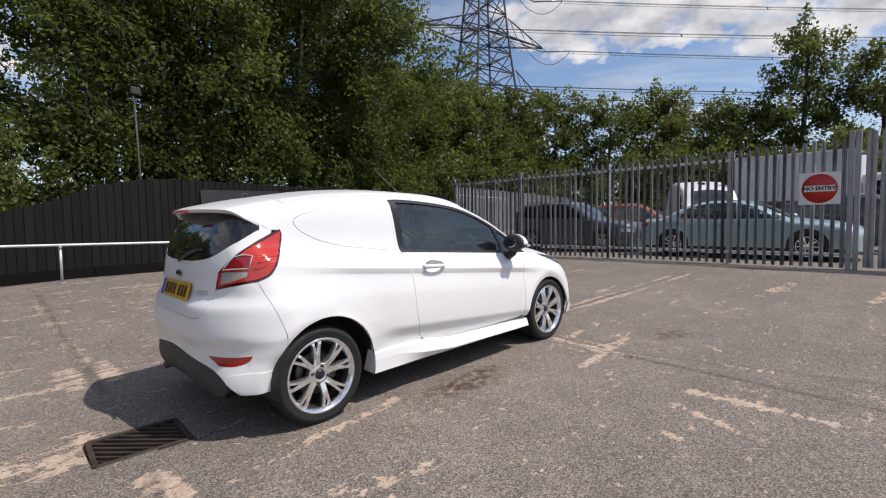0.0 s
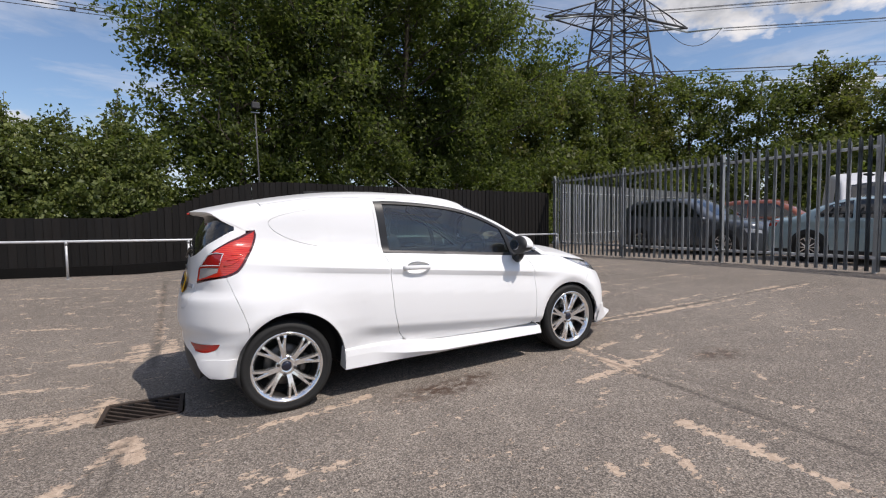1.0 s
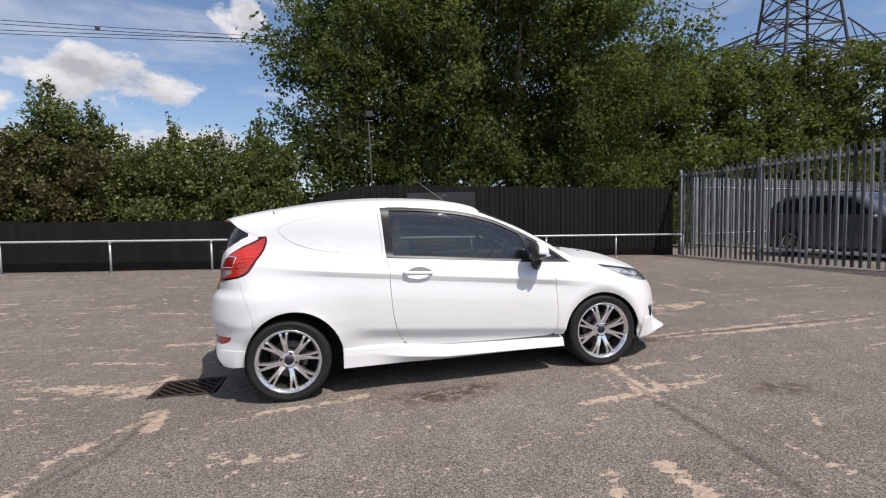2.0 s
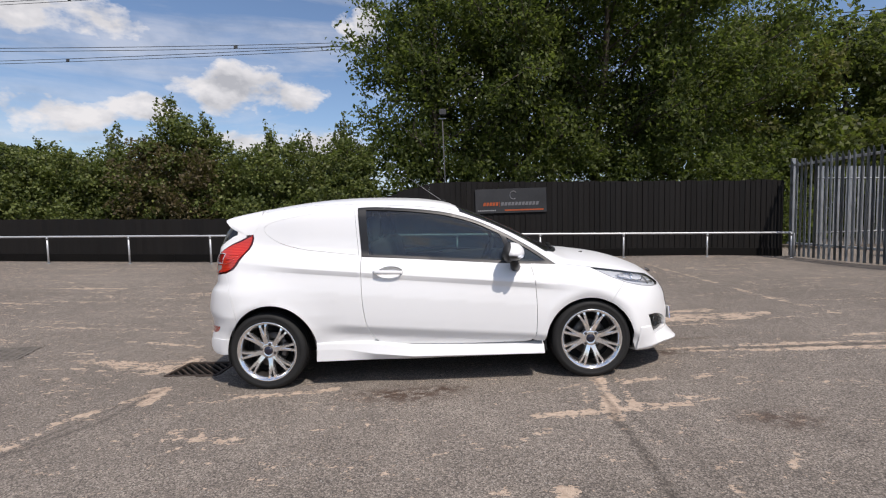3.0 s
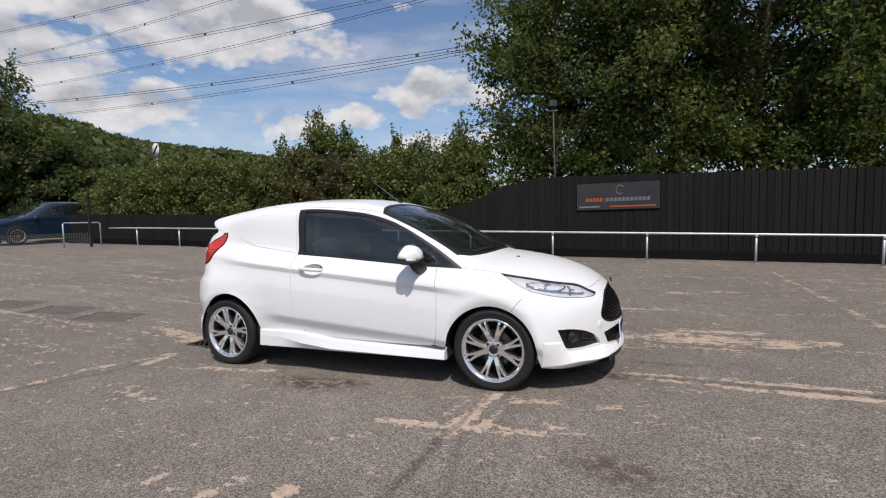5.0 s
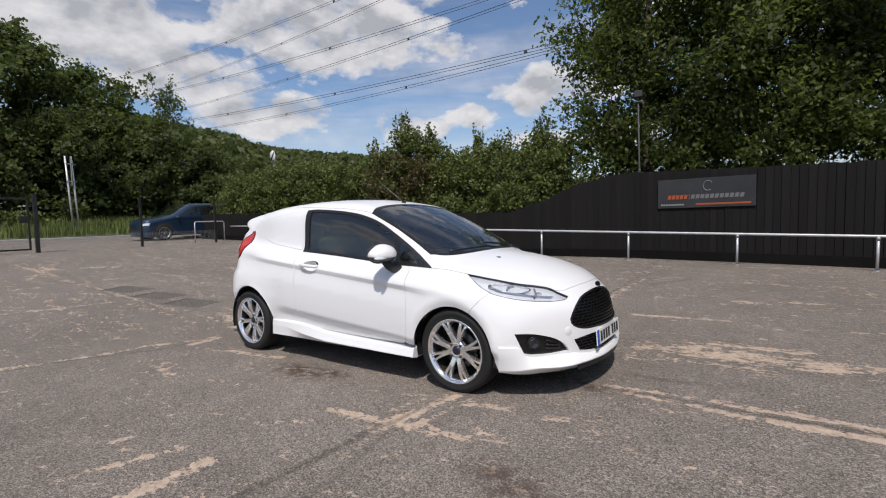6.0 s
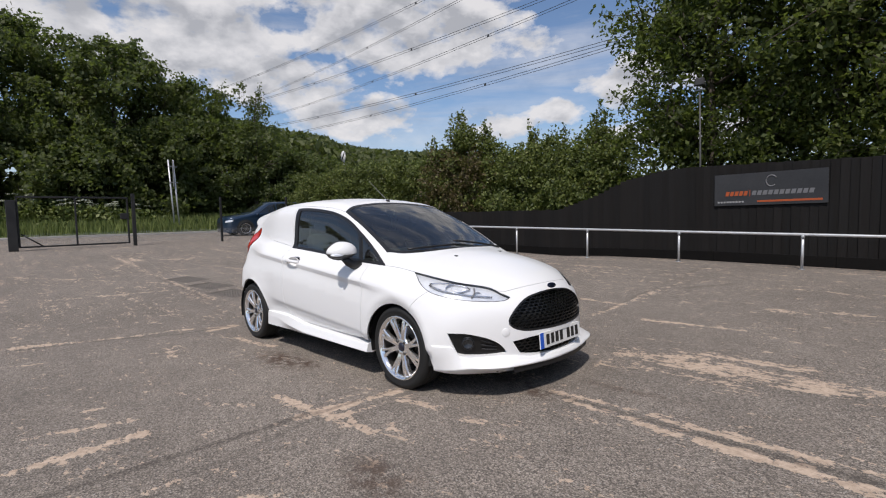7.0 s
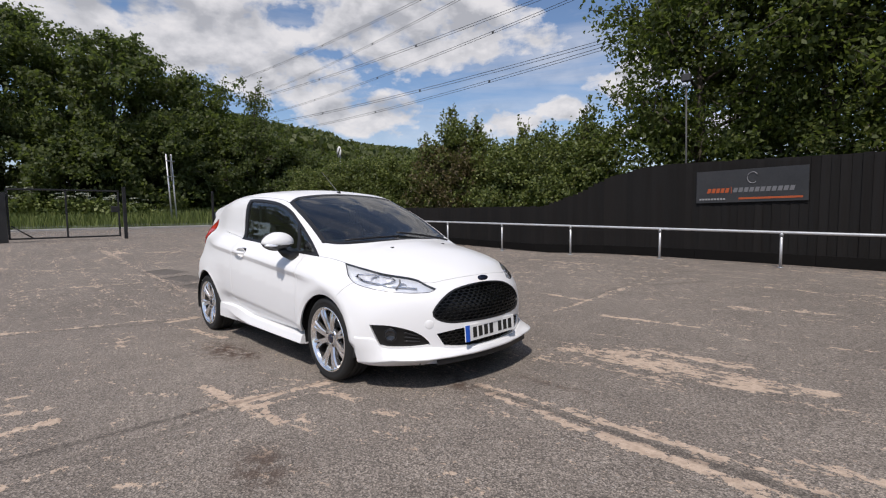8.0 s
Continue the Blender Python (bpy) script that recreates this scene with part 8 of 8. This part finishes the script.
for k in range(2):
    part("sign_rail", box((0.05, -0.05, 2.6 + 0.9 * k), (0.05, 0.45, 0.05), 0.0), GALV, rs)


# ---- pylon and power lines ----
STEEL = worn("pylon_steel", (0.055, 0.058, 0.062), (0.11, 0.112, 0.118), 1, 10, (0.5, 0.7), 0.3, 0)
INSUL = material("insulator_glass", (0.32, 0.36, 0.36), 0.3)
PX, PY = 66.0, 54.5
pylon = tagged(empty("pylon", pose(PX, PY, 0, 0, 0, -17)), "tall steel lattice electricity pylon behind the trees", "pylon")


def width_at(z):
    return float(np.interp(z, [0, 20, 32, 50], [12.4, 9.2, 6.6, 3.8]))


braces = bmesh.new()
levels = [0, 8, 14, 19, 23.5, 27.5, 31, 34.5, 38, 42, 46, 50]
for sx in (-1, 1):
    for sy in (-1, 1):
        leg = bmesh.new()
        add_tube(leg, [(sx * width_at(z) / 2, sy * width_at(z) / 2, z) for z in levels], 0.28, 4, 0.20)
        part("leg", leg, STEEL, pylon)
for z0, z1 in zip(levels, levels[1:]):
    a, b = width_at(z0) / 2, width_at(z1) / 2
    for sx, sy, tx, ty in ((-1, -1, 1, -1), (1, -1, 1, 1), (1, 1, -1, 1), (-1, 1, -1, -1)):
        add_tube(braces, [(sx * a, sy * a, z0), (tx * b, ty * b, z1)], 0.12, 4)
        add_tube(braces, [(tx * a, ty * a, z0), (sx * b, sy * b, z1)], 0.12, 4)
        add_tube(braces, [(sx * b, sy * b, z1), (tx * b, ty * b, z1)], 0.12, 4)
        mz = (z0 + z1) / 2
        c = (a + b) / 2
        add_tube(braces, [((sx + tx) * c / 2, (sy + ty) * c / 2, mz), (sx * c, sy * c, mz)], 0.06, 4)
part("bracing", braces, STEEL, pylon)
ARMS = [(25.0, 12.4), (34.3, 13.6), (43.5, 11.6)]
for z, reach in ARMS:
    for s in (-1, 1):
        arm = bmesh.new()
        w = width_at(z) / 2
        tip = (s * reach, 0, z + 0.4)
        for sy in (-1, 1):
            add_tube(arm, [(s * w, sy * w, z), tip], 0.17, 4)
            add_tube(arm, [(s * w, sy * w, z + 3.0), tip], 0.15, 4)
            for f in (0.25, 0.5, 0.75):
                p0 = Vector((s * w, sy * w, z)).lerp(Vector(tip), f)
                p1 = Vector((s * w, sy * w, z + 3.0)).lerp(Vector(tip), f - 0.2)
                add_tube(arm, [p0, p1], 0.07, 4)
            add_tube(arm, [(s * w, -w, z), Vector((s * w, w, z)).lerp(Vector(tip), 0.4)], 0.07, 4)
        part("cross_arm", arm, STEEL, pylon)
ARM_TURN = Matrix.Rotation(radians(-17), 3, "Z")
line_w = tagged(empty("power_lines", Matrix()), "bundled overhead power lines crossing the sky", "cable", group="")
WIRE = material("power_cable", (0.05, 0.052, 0.055), 0.6)


def conductor(p0, p1, sag, rise, owner):
    p0, p1 = Vector(p0), Vector(p1)
    for off in ((0, 0, 0), (0.5, 0, 0.0), (0.25, 0, -0.45)):
        pts = []
        for i in range(29):
            f = i / 28
            q = p0.lerp(p1, f) + Vector(off)
            q.z += -4 * sag * f * (1 - f)
            pts.append(q)
        part("cable", tube(pts, 0.042, 4), WIRE, owner)
    for i in range(3, 28, 4):
        f = i / 28
        q = p0.lerp(p1, f) + Vector((0.25, 0, -0.2 - 4 * sag * f * (1 - f)))
        part("spacer", box(tuple(q), (0.55, 0.12, 0.42), 0.05), WIRE, owner)


for z, reach in ARMS:
    for s in (-1, 1):
        tip = ARM_TURN @ Vector((s * reach, 0, 0)) + Vector((PX, PY, z - 0.3))
        # towards the far hill, and towards the next tower the other way
        far = Vector((PX - 0.9945 * 330, PY + 0.1045 * 330, z + 19)) + Vector((0, s * reach, 0))
        other = tip + Vector((260, -265, 3))
        dirs = [(far - tip).normalized(), (other - tip).normalized()]
        for d, end, sg in ((dirs[0], far, 5.5), (dirs[1], other, 6.0)):
            a = tip + d * 5.5
            part("insulator", tube([tip, a], 0.16, 8), INSUL, pylon).matrix_parent_inverse = pylon.matrix_basis.inverted()
            conductor(a, end, sg, 0, line_w)
        j0, j1 = tip + dirs[0] * 5.5, tip + dirs[1] * 5.5
        loop = [j0.lerp(j1, f) + Vector((0, 0, -4 * 3.2 * f * (1 - f))) for f in np.linspace(0, 1, 13)]
        part("jumper", tube(loop, 0.06, 4), WIRE, pylon).matrix_parent_inverse = pylon.matrix_basis.inverted()


# ---- round sign beyond the hedge ----
rs = tagged(empty("round_road_sign", pose(-17.8, 11.2, 0.4, 0, 0, -10)), "white round road sign with dark diagonal band on a post", "road sign")
part("post", tube([(0, 0, 0), (0, 0, 4.1)], 0.04, 8), GALV, rs)
part("disc", add_lathe(bmesh.new(), [(0.30, 0.0), (0.30, -0.012), (0.001, -0.013)], 32, "y", (0, -0.05, 4.05)), SIGN_W, rs, "white disc")
part("band", box((0, 0, 0), (0.56, 0.006, 0.10), 0.0, pose(0, -0.068, 4.05, 0, -45, 0)), PLATE_INK_S, rs, "dark diagonal band")


# ---- fence boards and pales, piece by piece ----
board = board_mesh()
for x in np.arange(8.55, -18.2, -0.135):
    x = float(x)
    zb = gz(x, FENCE_Y) + GRAVEL_H - 0.02
    ob = meshpart("board", board, fence, at=pose(x, FENCE_Y + rnd.uniform(-0.004, 0.004), zb, 0, rnd.uniform(-0.35, 0.35), 0) @ Matrix.Diagonal((1.07, 1, fence_top(x) - zb + rnd.uniform(-0.012, 0.012), 1)))
for y in ys_p:
    y = float(y)
    meshpart("pale", pale, palisade, at=pose(PAL_X, y, gz(PAL_X, y), rnd.uniform(-0.35, 0.35), rnd.uniform(-0.3, 0.3)))
